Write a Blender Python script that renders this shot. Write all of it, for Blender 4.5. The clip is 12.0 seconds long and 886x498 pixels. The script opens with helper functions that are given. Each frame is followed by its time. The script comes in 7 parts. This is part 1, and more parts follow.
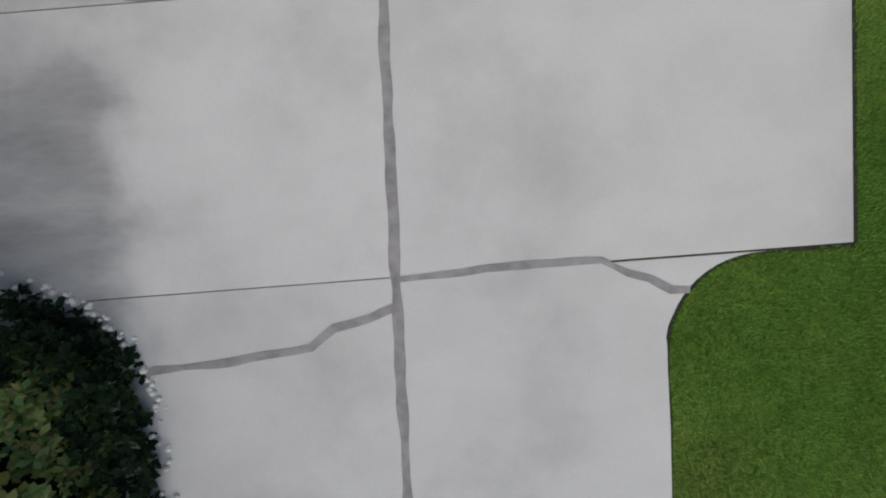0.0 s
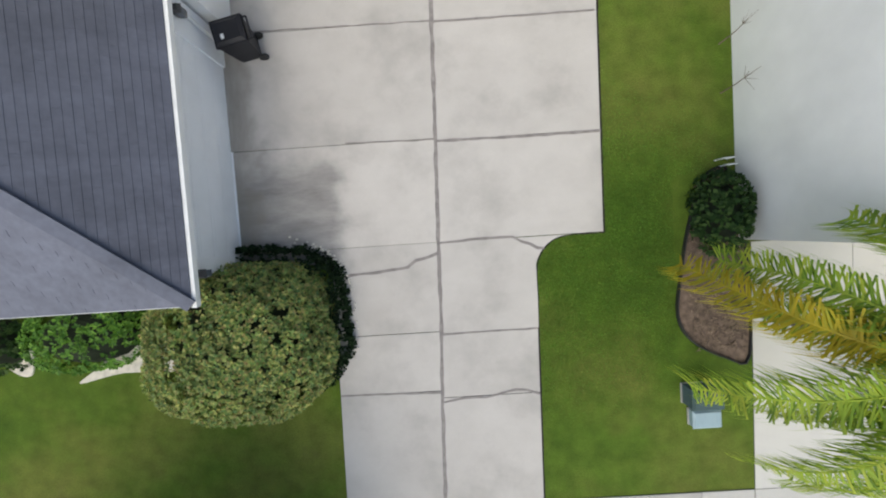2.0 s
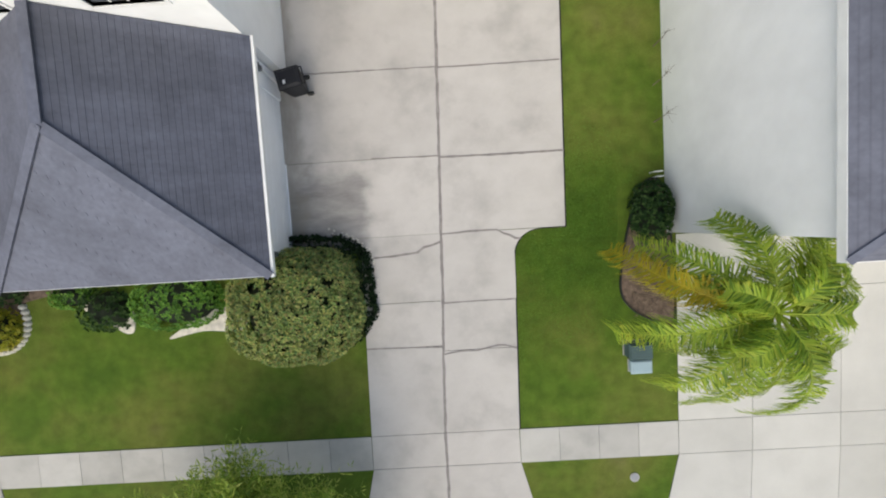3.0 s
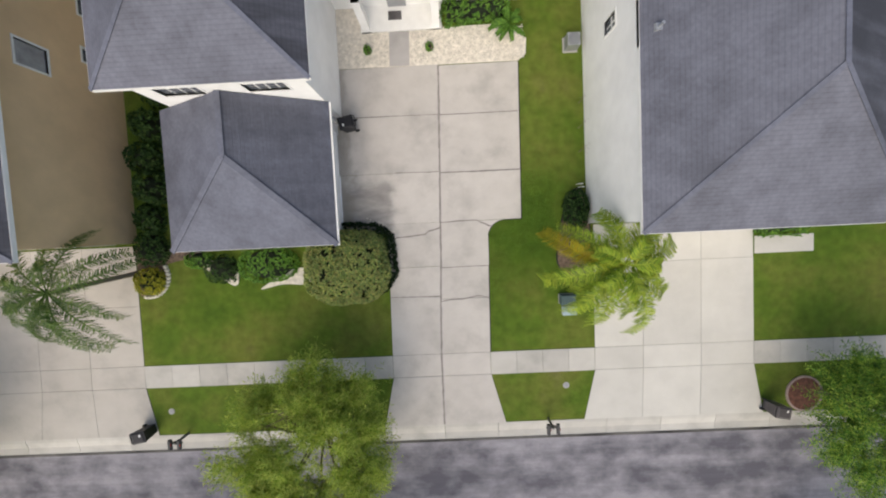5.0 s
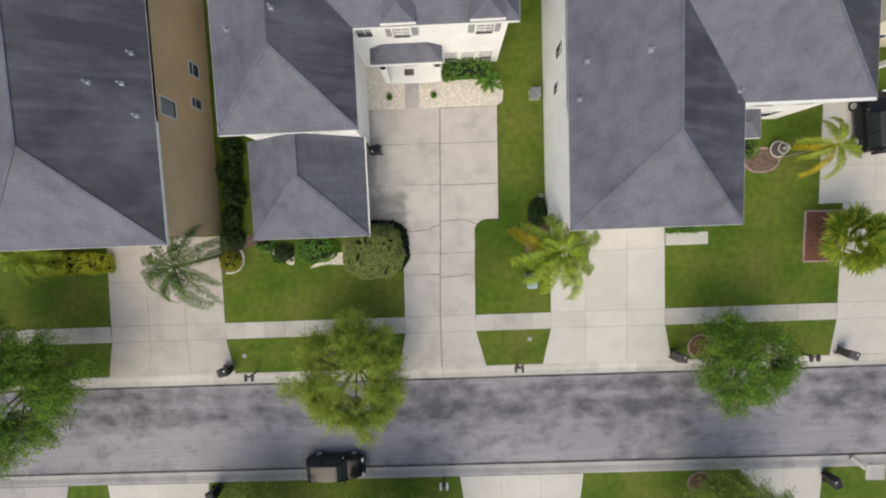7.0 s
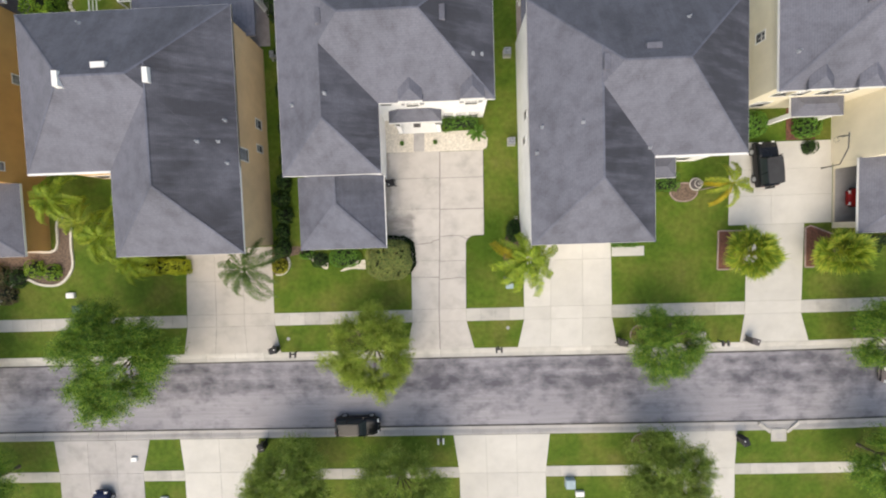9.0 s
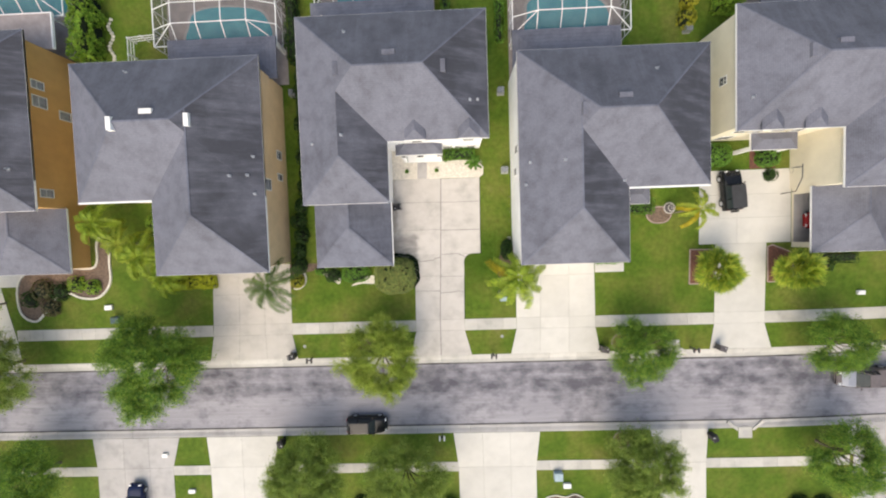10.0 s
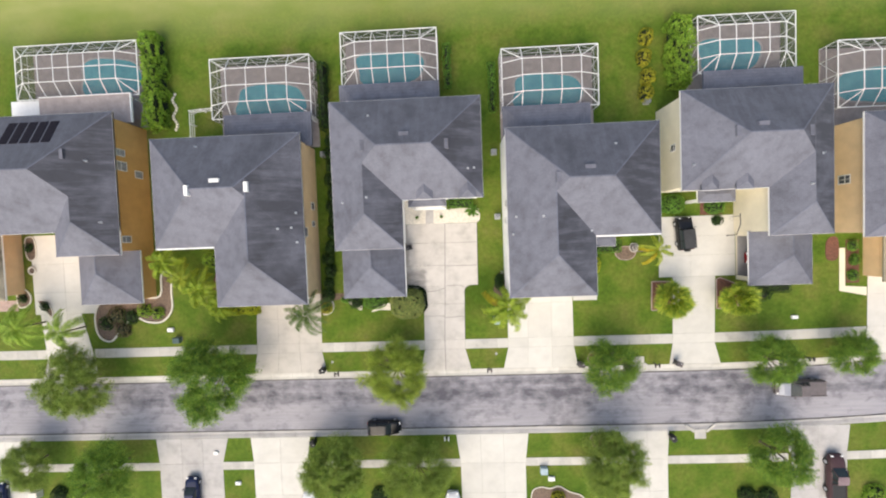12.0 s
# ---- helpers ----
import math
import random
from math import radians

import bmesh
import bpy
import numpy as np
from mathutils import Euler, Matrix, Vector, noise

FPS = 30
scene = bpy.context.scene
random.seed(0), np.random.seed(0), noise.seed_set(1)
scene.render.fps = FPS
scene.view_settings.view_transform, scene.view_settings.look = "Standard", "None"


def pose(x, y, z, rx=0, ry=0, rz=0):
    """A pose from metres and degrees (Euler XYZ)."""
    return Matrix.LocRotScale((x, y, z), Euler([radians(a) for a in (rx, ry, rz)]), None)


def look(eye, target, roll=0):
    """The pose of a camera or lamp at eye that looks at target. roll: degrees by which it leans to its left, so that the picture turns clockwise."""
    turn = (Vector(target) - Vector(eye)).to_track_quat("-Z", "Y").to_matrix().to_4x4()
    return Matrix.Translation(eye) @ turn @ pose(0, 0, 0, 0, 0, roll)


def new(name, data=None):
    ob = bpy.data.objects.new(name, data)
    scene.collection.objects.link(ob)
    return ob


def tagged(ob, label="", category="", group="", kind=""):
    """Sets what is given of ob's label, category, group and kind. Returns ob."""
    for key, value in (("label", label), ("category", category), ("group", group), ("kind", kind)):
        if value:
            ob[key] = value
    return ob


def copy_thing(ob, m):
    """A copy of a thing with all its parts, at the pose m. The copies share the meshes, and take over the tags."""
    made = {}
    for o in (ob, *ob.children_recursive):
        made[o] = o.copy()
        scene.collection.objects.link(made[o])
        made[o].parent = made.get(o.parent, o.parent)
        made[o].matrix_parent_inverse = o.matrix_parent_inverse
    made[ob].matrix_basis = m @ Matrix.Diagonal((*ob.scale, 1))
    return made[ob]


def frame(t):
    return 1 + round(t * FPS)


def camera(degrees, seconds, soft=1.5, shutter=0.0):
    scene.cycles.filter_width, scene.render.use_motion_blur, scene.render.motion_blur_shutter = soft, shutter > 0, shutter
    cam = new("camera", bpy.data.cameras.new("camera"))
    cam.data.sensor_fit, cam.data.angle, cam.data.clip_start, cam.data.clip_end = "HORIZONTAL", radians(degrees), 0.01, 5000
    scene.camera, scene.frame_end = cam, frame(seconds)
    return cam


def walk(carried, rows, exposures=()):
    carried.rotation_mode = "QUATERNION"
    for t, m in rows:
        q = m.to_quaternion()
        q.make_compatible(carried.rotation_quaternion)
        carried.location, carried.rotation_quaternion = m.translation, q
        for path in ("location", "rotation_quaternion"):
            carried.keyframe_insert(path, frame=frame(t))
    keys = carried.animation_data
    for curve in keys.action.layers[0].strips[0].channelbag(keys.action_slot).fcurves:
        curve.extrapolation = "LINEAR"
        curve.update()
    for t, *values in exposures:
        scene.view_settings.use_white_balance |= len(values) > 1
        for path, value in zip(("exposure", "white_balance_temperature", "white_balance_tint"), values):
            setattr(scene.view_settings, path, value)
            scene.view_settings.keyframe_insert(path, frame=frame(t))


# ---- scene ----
cam = camera(98.4, 12.0, soft=2.0)
# seconds, x, y, z of the eye, then tilt to the street, lean and turn in degrees, from straight down
ROWS = [
    (0, 0.769, 7.694, 3.665, -2.92, 4.40, 0.03),
    (0.5, 0.799, 7.636, 5.173, -2.61, 4.23, 0.49),
    (1, 0.718, 7.604, 6.783, -2.38, 4.23, 0.30),
    (1.5, 0.612, 7.591, 8.468, -2.51, 4.04, 0.51),
    (2, 0.538, 7.565, 10.192, -2.71, 3.80, 0.64),
    (2.5, 0.523, 7.588, 11.840, -3.17, 3.63, 0.76),
    (3, 0.536, 7.545, 13.532, -3.50, 3.53, 0.70),
    (5, 0.738, 7.019, 20.800, -3.34, 2.77, 0.89),
    (5.5, 0.832, 7.075, 22.583, -3.77, 2.65, 0.99),
    (6, 0.896, 7.047, 24.597, -3.81, 2.43, 1.00),
    (6.5, 0.876, 7.118, 26.683, -3.96, 2.33, 0.82),
    (7, 0.976, 7.185, 28.891, -4.07, 2.19, 0.98),
    (9, 1.716, 7.771, 37.862, -2.68, 1.80, 1.64),
    (9.5, 1.752, 8.648, 39.987, -2.67, 1.78, 1.61),
    (10, 1.817, 9.667, 42.149, -2.47, 1.88, 1.63),
    (10.5, 1.906, 10.662, 44.359, -2.21, 2.00, 1.77),
    (11, 2.013, 11.621, 46.588, -1.73, 2.00, 1.93),
    (11.5, 2.095, 12.785, 48.821, -1.59, 2.05, 2.07),
    (12, 2.175, 13.808, 50.810, -1.84, 2.11, 2.17),
]
walk(cam, [(t, pose(x, y, z) @ pose(0, 0, 0, -90) @ pose(0, 0, 0, 90 + tilt, lean, turn)) for t, x, y, z, tilt, lean, turn in ROWS],
     exposures=[(0, -0.03, 6200, 4), (1, 0.28, 6350, 1), (2, 0.36, 6600, 3), (3, 0.37, 6800, 4), (5, 0.32, 7100, 7), (7, 0.23, 7200, 7), (9, 0.62, 7400, 7), (12, 0.88, 7350, 7)])

# ---- world and sun: high thin cloud, soft sun from the south-west ----
SUN_ELEV, SUN_AZ = 47.0, 199.0  # degrees; azimuth clockwise from +y (north)
world = bpy.data.worlds.new("sky")
scene.world = world
world.use_nodes = True
sky = world.node_tree.nodes.new("ShaderNodeTexSky")
sky.sky_type, sky.sun_disc = "NISHITA", False
sky.sun_elevation, sky.sun_rotation = radians(SUN_ELEV), radians(SUN_AZ)
sky.air_density, sky.dust_density, sky.ozone_density = 0.9, 3.0, 0.8
back = world.node_tree.nodes["Background"]
back.inputs["Strength"].default_value = 0.15
world.node_tree.links.new(sky.outputs[0], back.inputs["Color"])
sun_data = bpy.data.lights.new("sun", "SUN")
sun_data.energy, sun_data.angle, sun_data.color = 1.28, radians(72), (1.0, 0.96, 0.91)
sun = new("sun", sun_data)
_a, _e = radians(SUN_AZ), radians(SUN_ELEV)
SUN_WAY = Vector((math.sin(_a) * math.cos(_e), math.cos(_a) * math.cos(_e), math.sin(_e)))
sun.matrix_world = look(SUN_WAY * 60, (0, 0, 0))


# ---- materials ----
def nodes_of(name):
    m = bpy.data.materials.new(name)
    m.use_nodes = True
    return m, m.node_tree.nodes, m.node_tree.links, m.node_tree.nodes["Principled BSDF"]


def pos_noise(N, L, scale, detail=4.0, stretch=(1, 1, 1), rough=0.55):
    geo = N.new("ShaderNodeNewGeometry")
    mp = N.new("ShaderNodeMapping")
    mp.inputs["Scale"].default_value = [scale * s for s in stretch]
    tx = N.new("ShaderNodeTexNoise")
    tx.inputs["Scale"].default_value = 1.0
    tx.inputs["Detail"].default_value = detail
    tx.inputs["Roughness"].default_value = rough
    L.new(geo.outputs["Position"], mp.inputs["Vector"])
    L.new(mp.outputs[0], tx.inputs["Vector"])
    return tx.outputs["Fac"]


def ramp(N, L, fac, stops):
    r = N.new("ShaderNodeValToRGB")
    e = r.color_ramp.elements
    while len(e) < len(stops):
        e.new(0.5)
    for el, (p, c) in zip(e, stops):
        el.position = p
        el.color = (*c, 1) if len(c) == 3 else c
    L.new(fac, r.inputs[0])
    return r.outputs[0]


def mix(N, L, kind, fac, a, b):
    m = N.new("ShaderNodeMix")
    m.data_type, m.blend_type = "RGBA", kind
    for sock, v in ((m.inputs[0], fac), (m.inputs[6], a), (m.inputs[7], b)):
        if hasattr(v, "is_linked"):
            L.new(v, sock)
        else:
            sock.default_value = v if isinstance(v, (int, float)) else (*v, 1)
    return m.outputs[2]


def bump(N, L, bsdf, height, strength=0.3, distance=0.01):
    b = N.new("ShaderNodeBump")
    b.inputs["Strength"].default_value, b.inputs["Distance"].default_value = strength, distance
    L.new(height, b.inputs["Height"])
    L.new(b.outputs[0], bsdf.inputs["Normal"])


def grey(v):
    return (v, v, v)


def surface(name, colour, rough=0.7, metal=0.0, var=0.12, scale=2.0, fine=30.0, bumps=0.15, island=0.0, obj=0.0, spec=0.5):
    """A plain material: two scales of tone, fine relief, optional variation per piece."""
    m, N, L, B = nodes_of(name)
    lo, hi = [c * (1 - var) for c in colour], [min(1, c * (1 + var)) for c in colour]
    col = ramp(N, L, pos_noise(N, L, scale), [(0.3, lo), (0.7, hi)])
    col = mix(N, L, "MULTIPLY", var, col, ramp(N, L, pos_noise(N, L, fine), [(0.3, grey(0.6)), (0.7, grey(1.0))]))
    for amount, kind in ((island, "ShaderNodeNewGeometry"), (obj, "ShaderNodeObjectInfo")):
        if amount:
            g = N.new(kind)
            rnd = g.outputs["Random Per Island"] if kind == "ShaderNodeNewGeometry" else g.outputs["Random"]
            col = mix(N, L, "MULTIPLY", 1.0, col, ramp(N, L, rnd, [(0, grey(1 - amount)), (1, grey(1.0))]))
    L.new(col, B.inputs["Base Color"])
    B.inputs["Roughness"].default_value, B.inputs["Metallic"].default_value = rough, metal
    B.inputs["Specular IOR Level"].default_value = spec
    if bumps:
        bump(N, L, B, pos_noise(N, L, fine), bumps)
    return m


def leafy(name, stops, rough=0.55):
    """Leaves: each leaf (island) takes a tone of its own, drifting over the crown."""
    m, N, L, B = nodes_of(name)
    g = N.new("ShaderNodeNewGeometry")
    col = ramp(N, L, g.outputs["Random Per Island"], [(i / (len(stops) - 1), c) for i, c in enumerate(stops)])
    col = mix(N, L, "MULTIPLY", 0.8, col, ramp(N, L, pos_noise(N, L, 1.3, 3), [(0.3, grey(0.5)), (0.58, grey(1.0))]))
    L.new(col, B.inputs["Base Color"])
    B.inputs["Roughness"].default_value = rough
    B.inputs["Specular IOR Level"].default_value = 0.3
    tr = N.new("ShaderNodeBsdfTranslucent")
    L.new(col, tr.inputs["Color"])
    mx = N.new("ShaderNodeMixShader")
    mx.inputs[0].default_value = 0.42
    L.new(B.outputs[0], mx.inputs[1])
    L.new(tr.outputs[0], mx.inputs[2])
    L.new(mx.outputs[0], N["Material Output"].inputs["Surface"])
    return m


def concrete_mat(name, base, stain=0.35, obj=0.1, drive_marks=False):
    m, N, L, B = nodes_of(name)
    col = ramp(N, L, pos_noise(N, L, 0.45, 5, rough=0.6), [(0.32, [c * (1 - stain) for c in base]), (0.5, [c * 0.95 for c in base]), (0.68, base)])
    col = mix(N, L, "MULTIPLY", min(0.35, 1.2 * stain), col, ramp(N, L, pos_noise(N, L, 1.1, 5, (0.9, 1.2, 1)), [(0.3, (0.72, 0.71, 0.70)), (0.6, grey(1.0))]))
    col = mix(N, L, "MULTIPLY", 0.35, col, ramp(N, L, pos_noise(N, L, 60, 3), [(0.35, grey(0.82)), (0.6, grey(1.0))]))
    info = N.new("ShaderNodeObjectInfo")
    col = mix(N, L, "MULTIPLY", 1.0, col, ramp(N, L, info.outputs["Random"], [(0, grey(1 - obj)), (1, grey(1.0))]))
    if drive_marks:
        # one grey patch of uneven outline, with streaks across the drive
        geo = N.new("ShaderNodeNewGeometry")
        sep = N.new("ShaderNodeSeparateXYZ")
        L.new(geo.outputs["Position"], sep.inputs[0])
        wob = pos_noise(N, L, 0.9, 4)

        def span(axis, a, b, c, d):
            w = N.new("ShaderNodeMath")
            w.operation = "MULTIPLY_ADD"
            w.inputs[1].default_value = 1.3
            L.new(wob, w.inputs[0]), L.new(sep.outputs[axis], w.inputs[2])
            out = []
            for lo, hi in ((a, b), (d, c)):
                r = N.new("ShaderNodeMapRange")
                r.interpolation_type = "SMOOTHSTEP"
                r.inputs["From Min"].default_value, r.inputs["From Max"].default_value = lo + 0.65, hi + 0.65
                L.new(w.outputs[0], r.inputs["Value"])
                out.append(r.outputs[0])
            p = N.new("ShaderNodeMath")
            p.operation = "MULTIPLY"
            L.new(out[0], p.inputs[0]), L.new(out[1], p.inputs[1])
            return p.outputs[0]

        both = N.new("ShaderNodeMath")
        both.operation = "MULTIPLY"
        L.new(span("X", -7.0, -6.0, -2.55, -1.95), both.inputs[0]), L.new(span("Y", 5.0, 6.6, 9.1, 10.1), both.inputs[1])
        streak = ramp(N, L, pos_noise(N, L, 1.4, 5, (0.45, 1.5, 1), 0.65), [(0.3, grey(1.0)), (0.7, grey(0.45))])
        amount = mix(N, L, "MULTIPLY", 1.0, both.outputs[0], streak)
        col = mix(N, L, "MIX", amount, col, (0.20, 0.19, 0.185))
        # a brown strip along the foot of the garage wall
        strip_mask = N.new("ShaderNodeMath")
        strip_mask.operation = "MULTIPLY"
        L.new(span("X", -9.0, -8.0, -4.65, -4.15), strip_mask.inputs[0]), L.new(span("Y", 5.0, 6.0, 16.5, 17.5), strip_mask.inputs[1])
        brown_strip = mix(N, L, "MULTIPLY", 1.0, strip_mask.outputs[0], ramp(N, L, pos_noise(N, L, 1.2, 5, (1.8, 0.5, 1), 0.65), [(0.3, grey(0.9)), (0.7, grey(0.35))]))
        col = mix(N, L, "MIX", brown_strip, col, (0.26, 0.235, 0.20))
    L.new(col, B.inputs["Base Color"])
    B.inputs["Roughness"].default_value = 0.85
    bump(N, L, B, pos_noise(N, L, 90, 3), 0.25, 0.004)
    return m


def grass_mat():
    m, N, L, B = nodes_of("lawn_grass")
    col = ramp(N, L, pos_noise(N, L, 0.22, 5, rough=0.6), [(0.3, (0.075, 0.150, 0.016)), (0.46, (0.125, 0.200, 0.026)), (0.63, (0.19, 0.22, 0.045)), (0.77, (0.23, 0.22, 0.08))])
    col = mix(N, L, "MULTIPLY", 0.7, col, ramp(N, L, pos_noise(N, L, 2.2, 4), [(0.3, grey(0.6)), (0.65, grey(1.0))]))
    col = mix(N, L, "MULTIPLY", 0.75, col, ramp(N, L, pos_noise(N, L, 38, 3), [(0.33, (0.38, 0.42, 0.3)), (0.62, grey(1.0))]))
    # the open meadow behind the gardens is paler and drier
    geo = N.new("ShaderNodeNewGeometry")
    sep = N.new("ShaderNodeSeparateXYZ")
    L.new(geo.outputs["Position"], sep.inputs[0])
    rng = N.new("ShaderNodeMapRange")
    rng.inputs["From Min"].default_value, rng.inputs["From Max"].default_value = 40.0, 47.0
    L.new(sep.outputs["Y"], rng.inputs["Value"])
    dry = ramp(N, L, pos_noise(N, L, 0.16, 5, (0.6, 1.5, 1)), [(0.3, (0.22, 0.28, 0.065)), (0.7, (0.33, 0.34, 0.13))])
    dry = mix(N, L, "MULTIPLY", 0.5, dry, ramp(N, L, pos_noise(N, L, 20, 3), [(0.35, grey(0.6)), (0.6, grey(1.0))]))
    col = mix(N, L, "MIX", rng.outputs[0], col, dry)
    L.new(col, B.inputs["Base Color"])
    B.inputs["Roughness"].default_value = 0.9
    B.inputs["Specular IOR Level"].default_value = 0.15
    bump(N, L, B, pos_noise(N, L, 45, 3), 0.8, 0.03)
    return m


def asphalt_mat():
    """Bleached lilac-grey asphalt with soft dark oil and tyre grime, heavier in the northern lane."""
    m, N, L, B = nodes_of("worn_asphalt")
    col = ramp(N, L, pos_noise(N, L, 0.11, 3, (0.5, 1.6, 1)), [(0.3, (0.28, 0.272, 0.305)), (0.65, (0.38, 0.366, 0.40))])
    geo = N.new("ShaderNodeNewGeometry")
    sep = N.new("ShaderNodeSeparateXYZ")
    L.new(geo.outputs["Position"], sep.inputs[0])

    def track(y, half, top):
        away = N.new("ShaderNodeMath")
        away.operation = "SUBTRACT"
        away.inputs[1].default_value = y
        L.new(sep.outputs["Y"], away.inputs[0])
        size = N.new("ShaderNodeMath")
        size.operation = "ABSOLUTE"
        L.new(away.outputs[0], size.inputs[0])
        r = N.new("ShaderNodeMapRange")
        r.interpolation_type = "SMOOTHSTEP"
        r.inputs["From Min"].default_value, r.inputs["From Max"].default_value = half, 0.1
        r.inputs["To Max"].default_value = top
        L.new(size.outputs[0], r.inputs["Value"])
        return r.outputs[0]

    total = pos_noise(N, L, 0.75, 4, (0.8, 1.1, 1), 0.6)
    for extra in (track(-5.9, 0.8, 0.13), track(-7.4, 1.2, 0.17), track(-10.6, 2.2, -0.10)):
        add = N.new("ShaderNodeMath")
        L.new(total, add.inputs[0]), L.new(extra, add.inputs[1])
        total = add.outputs[0]
    broad = N.new("ShaderNodeMath")
    broad.operation = "MULTIPLY_ADD"
    broad.inputs[1].default_value, broad.inputs[2].default_value = 0.5, -0.25
    L.new(pos_noise(N, L, 0.09, 2, (1, 0.3, 1)), broad.inputs[0])
    add = N.new("ShaderNodeMath")
    L.new(total, add.inputs[0]), L.new(broad.outputs[0], add.inputs[1])
    mask = ramp(N, L, add.outputs[0], [(0.42, grey(0.0)), (0.80, grey(0.85))])
    col = mix(N, L, "MIX", mask, col, (0.075, 0.072, 0.095))
    col = mix(N, L, "MULTIPLY", 0.35, col, ramp(N, L, pos_noise(N, L, 1.6, 5, (0.12, 2.2, 1), 0.65), [(0.32, grey(0.5)), (0.6, grey(1.0))]))
    col = mix(N, L, "MULTIPLY", 0.5, col, ramp(N, L, pos_noise(N, L, 25, 4), [(0.3, grey(0.6)), (0.65, grey(1.0))]))
    L.new(col, B.inputs["Base Color"])
    B.inputs["Roughness"].default_value = 0.85
    bump(N, L, B, pos_noise(N, L, 60, 3), 0.4, 0.006)
    return m


def shingle_mat(name, base, courses=True, algae_shade=1.0):
    """Asphalt shingles: weathered tone, courses, and black algae streaks with shade painted into the east and north
    slopes.
    """
    m, N, L, B = nodes_of(name)
    geo = N.new("ShaderNodeNewGeometry")
    col = ramp(N, L, pos_noise(N, L, 0.28, 6), [(0.3, [c * 0.78 for c in base]), (0.48, base), (0.7, [c * 1.1 for c in base])])
    col = mix(N, L, "MULTIPLY", 0.5, col, ramp(N, L, pos_noise(N, L, 7, 4), [(0.3, grey(0.6)), (0.7, grey(1.0))]))
    g2 = N.new("ShaderNodeObjectInfo")
    col = mix(N, L, "MULTIPLY", 1.0, col, ramp(N, L, g2.outputs["Random"] if not courses else geo.outputs["Random Per Island"], [(0, grey(0.9)), (1, grey(1.0))]))
    col = mix(N, L, "MULTIPLY", 0.6, col, ramp(N, L, pos_noise(N, L, 1.1, 4), [(0.3, grey(0.66)), (0.55, grey(1.0))]))
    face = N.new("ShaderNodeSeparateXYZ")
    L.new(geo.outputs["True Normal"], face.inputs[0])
    # by facing: streaky algae plus the shade of slopes turned from the sun
    for axis, stretch, most in (("X", (0.2, 1.3, 0.3), algae_shade), ("Y", (1.3, 0.2, 0.3), 0.45 * algae_shade)):
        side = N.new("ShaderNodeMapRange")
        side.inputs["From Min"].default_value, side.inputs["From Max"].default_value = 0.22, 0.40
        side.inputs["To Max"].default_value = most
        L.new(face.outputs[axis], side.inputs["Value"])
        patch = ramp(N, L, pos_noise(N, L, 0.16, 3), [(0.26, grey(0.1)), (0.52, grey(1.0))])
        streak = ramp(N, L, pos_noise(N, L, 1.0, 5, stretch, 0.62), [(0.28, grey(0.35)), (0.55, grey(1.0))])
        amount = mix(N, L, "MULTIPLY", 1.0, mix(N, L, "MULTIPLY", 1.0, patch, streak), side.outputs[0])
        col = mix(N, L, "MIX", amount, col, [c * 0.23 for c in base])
    B.inputs["Roughness"].default_value = 0.8
    B.inputs["Specular IOR Level"].default_value = 0.35
    if courses:
        sep = N.new("ShaderNodeSeparateXYZ")
        L.new(geo.outputs["Position"], sep.inputs[0])
        w = N.new("ShaderNodeMath")
        w.operation = "PINGPONG"
        w.inputs[1].default_value = 0.035
        L.new(sep.outputs["Z"], w.inputs[0])
        line = N.new("ShaderNodeMapRange")
        line.inputs["From Max"].default_value = 0.012
        L.new(w.outputs[0], line.inputs["Value"])
        col = mix(N, L, "MULTIPLY", 0.3, col, ramp(N, L, line.outputs[0], [(0, grey(0.5)), (1, grey(1.0))]))
        bump(N, L, B, line.outputs[0], 0.25, 0.008)
    else:
        bump(N, L, B, pos_noise(N, L, 150, 3), 0.4, 0.004)
    L.new(col, B.inputs["Base Color"])
    return m


def glass_mat():
    m, N, L, B = nodes_of("window_glass")
    B.inputs["Base Color"].default_value = (0.10, 0.11, 0.13, 1)
    B.inputs["Roughness"].default_value = 0.06
    B.inputs["Specular IOR Level"].default_value = 0.8
    return m


def screen_mat():
    m, N, L, B = nodes_of("insect_screen")
    B.inputs["Base Color"].default_value = (0.10, 0.10, 0.10, 1)
    B.inputs["Roughness"].default_value = 0.8
    tr = N.new("ShaderNodeBsdfTransparent")
    mx = N.new("ShaderNodeMixShader")
    mx.inputs[0].default_value = 0.36
    L.new(tr.outputs[0], mx.inputs[1]), L.new(B.outputs[0], mx.inputs[2])
    L.new(mx.outputs[0], N["Material Output"].inputs["Surface"])
    return m


def water_mat():
    m, N, L, B = nodes_of("pool_water")
    col = ramp(N, L, pos_noise(N, L, 0.8, 3), [(0.3, (0.06, 0.32, 0.40)), (0.7, (0.11, 0.44, 0.50))])
    L.new(col, B.inputs["Base Color"])
    B.inputs["Roughness"].default_value = 0.08
    bump(N, L, B, pos_noise(N, L, 3, 3), 0.1, 0.02)
    return m


M_DRIVE = concrete_mat("driveway_concrete", (0.595, 0.562, 0.528), 0.24, 0.1, True)
M_PALE = concrete_mat("pale_concrete", (0.64, 0.62, 0.575), 0.12)
M_WARMC = concrete_mat("dull_concrete", (0.53, 0.50, 0.46), 0.2)
M_GREYC = concrete_mat("grey_concrete", (0.50, 0.48, 0.47), 0.25)
M_WALK = concrete_mat("pavement_concrete", (0.58, 0.56, 0.52), 0.25, 0.18)
M_JOINT = surface("joint_filler", (0.27, 0.245, 0.235), 0.9, var=0.25, scale=6, fine=80)
M_SEAM = surface("dirty_joint", (0.15, 0.145, 0.14), 0.95)
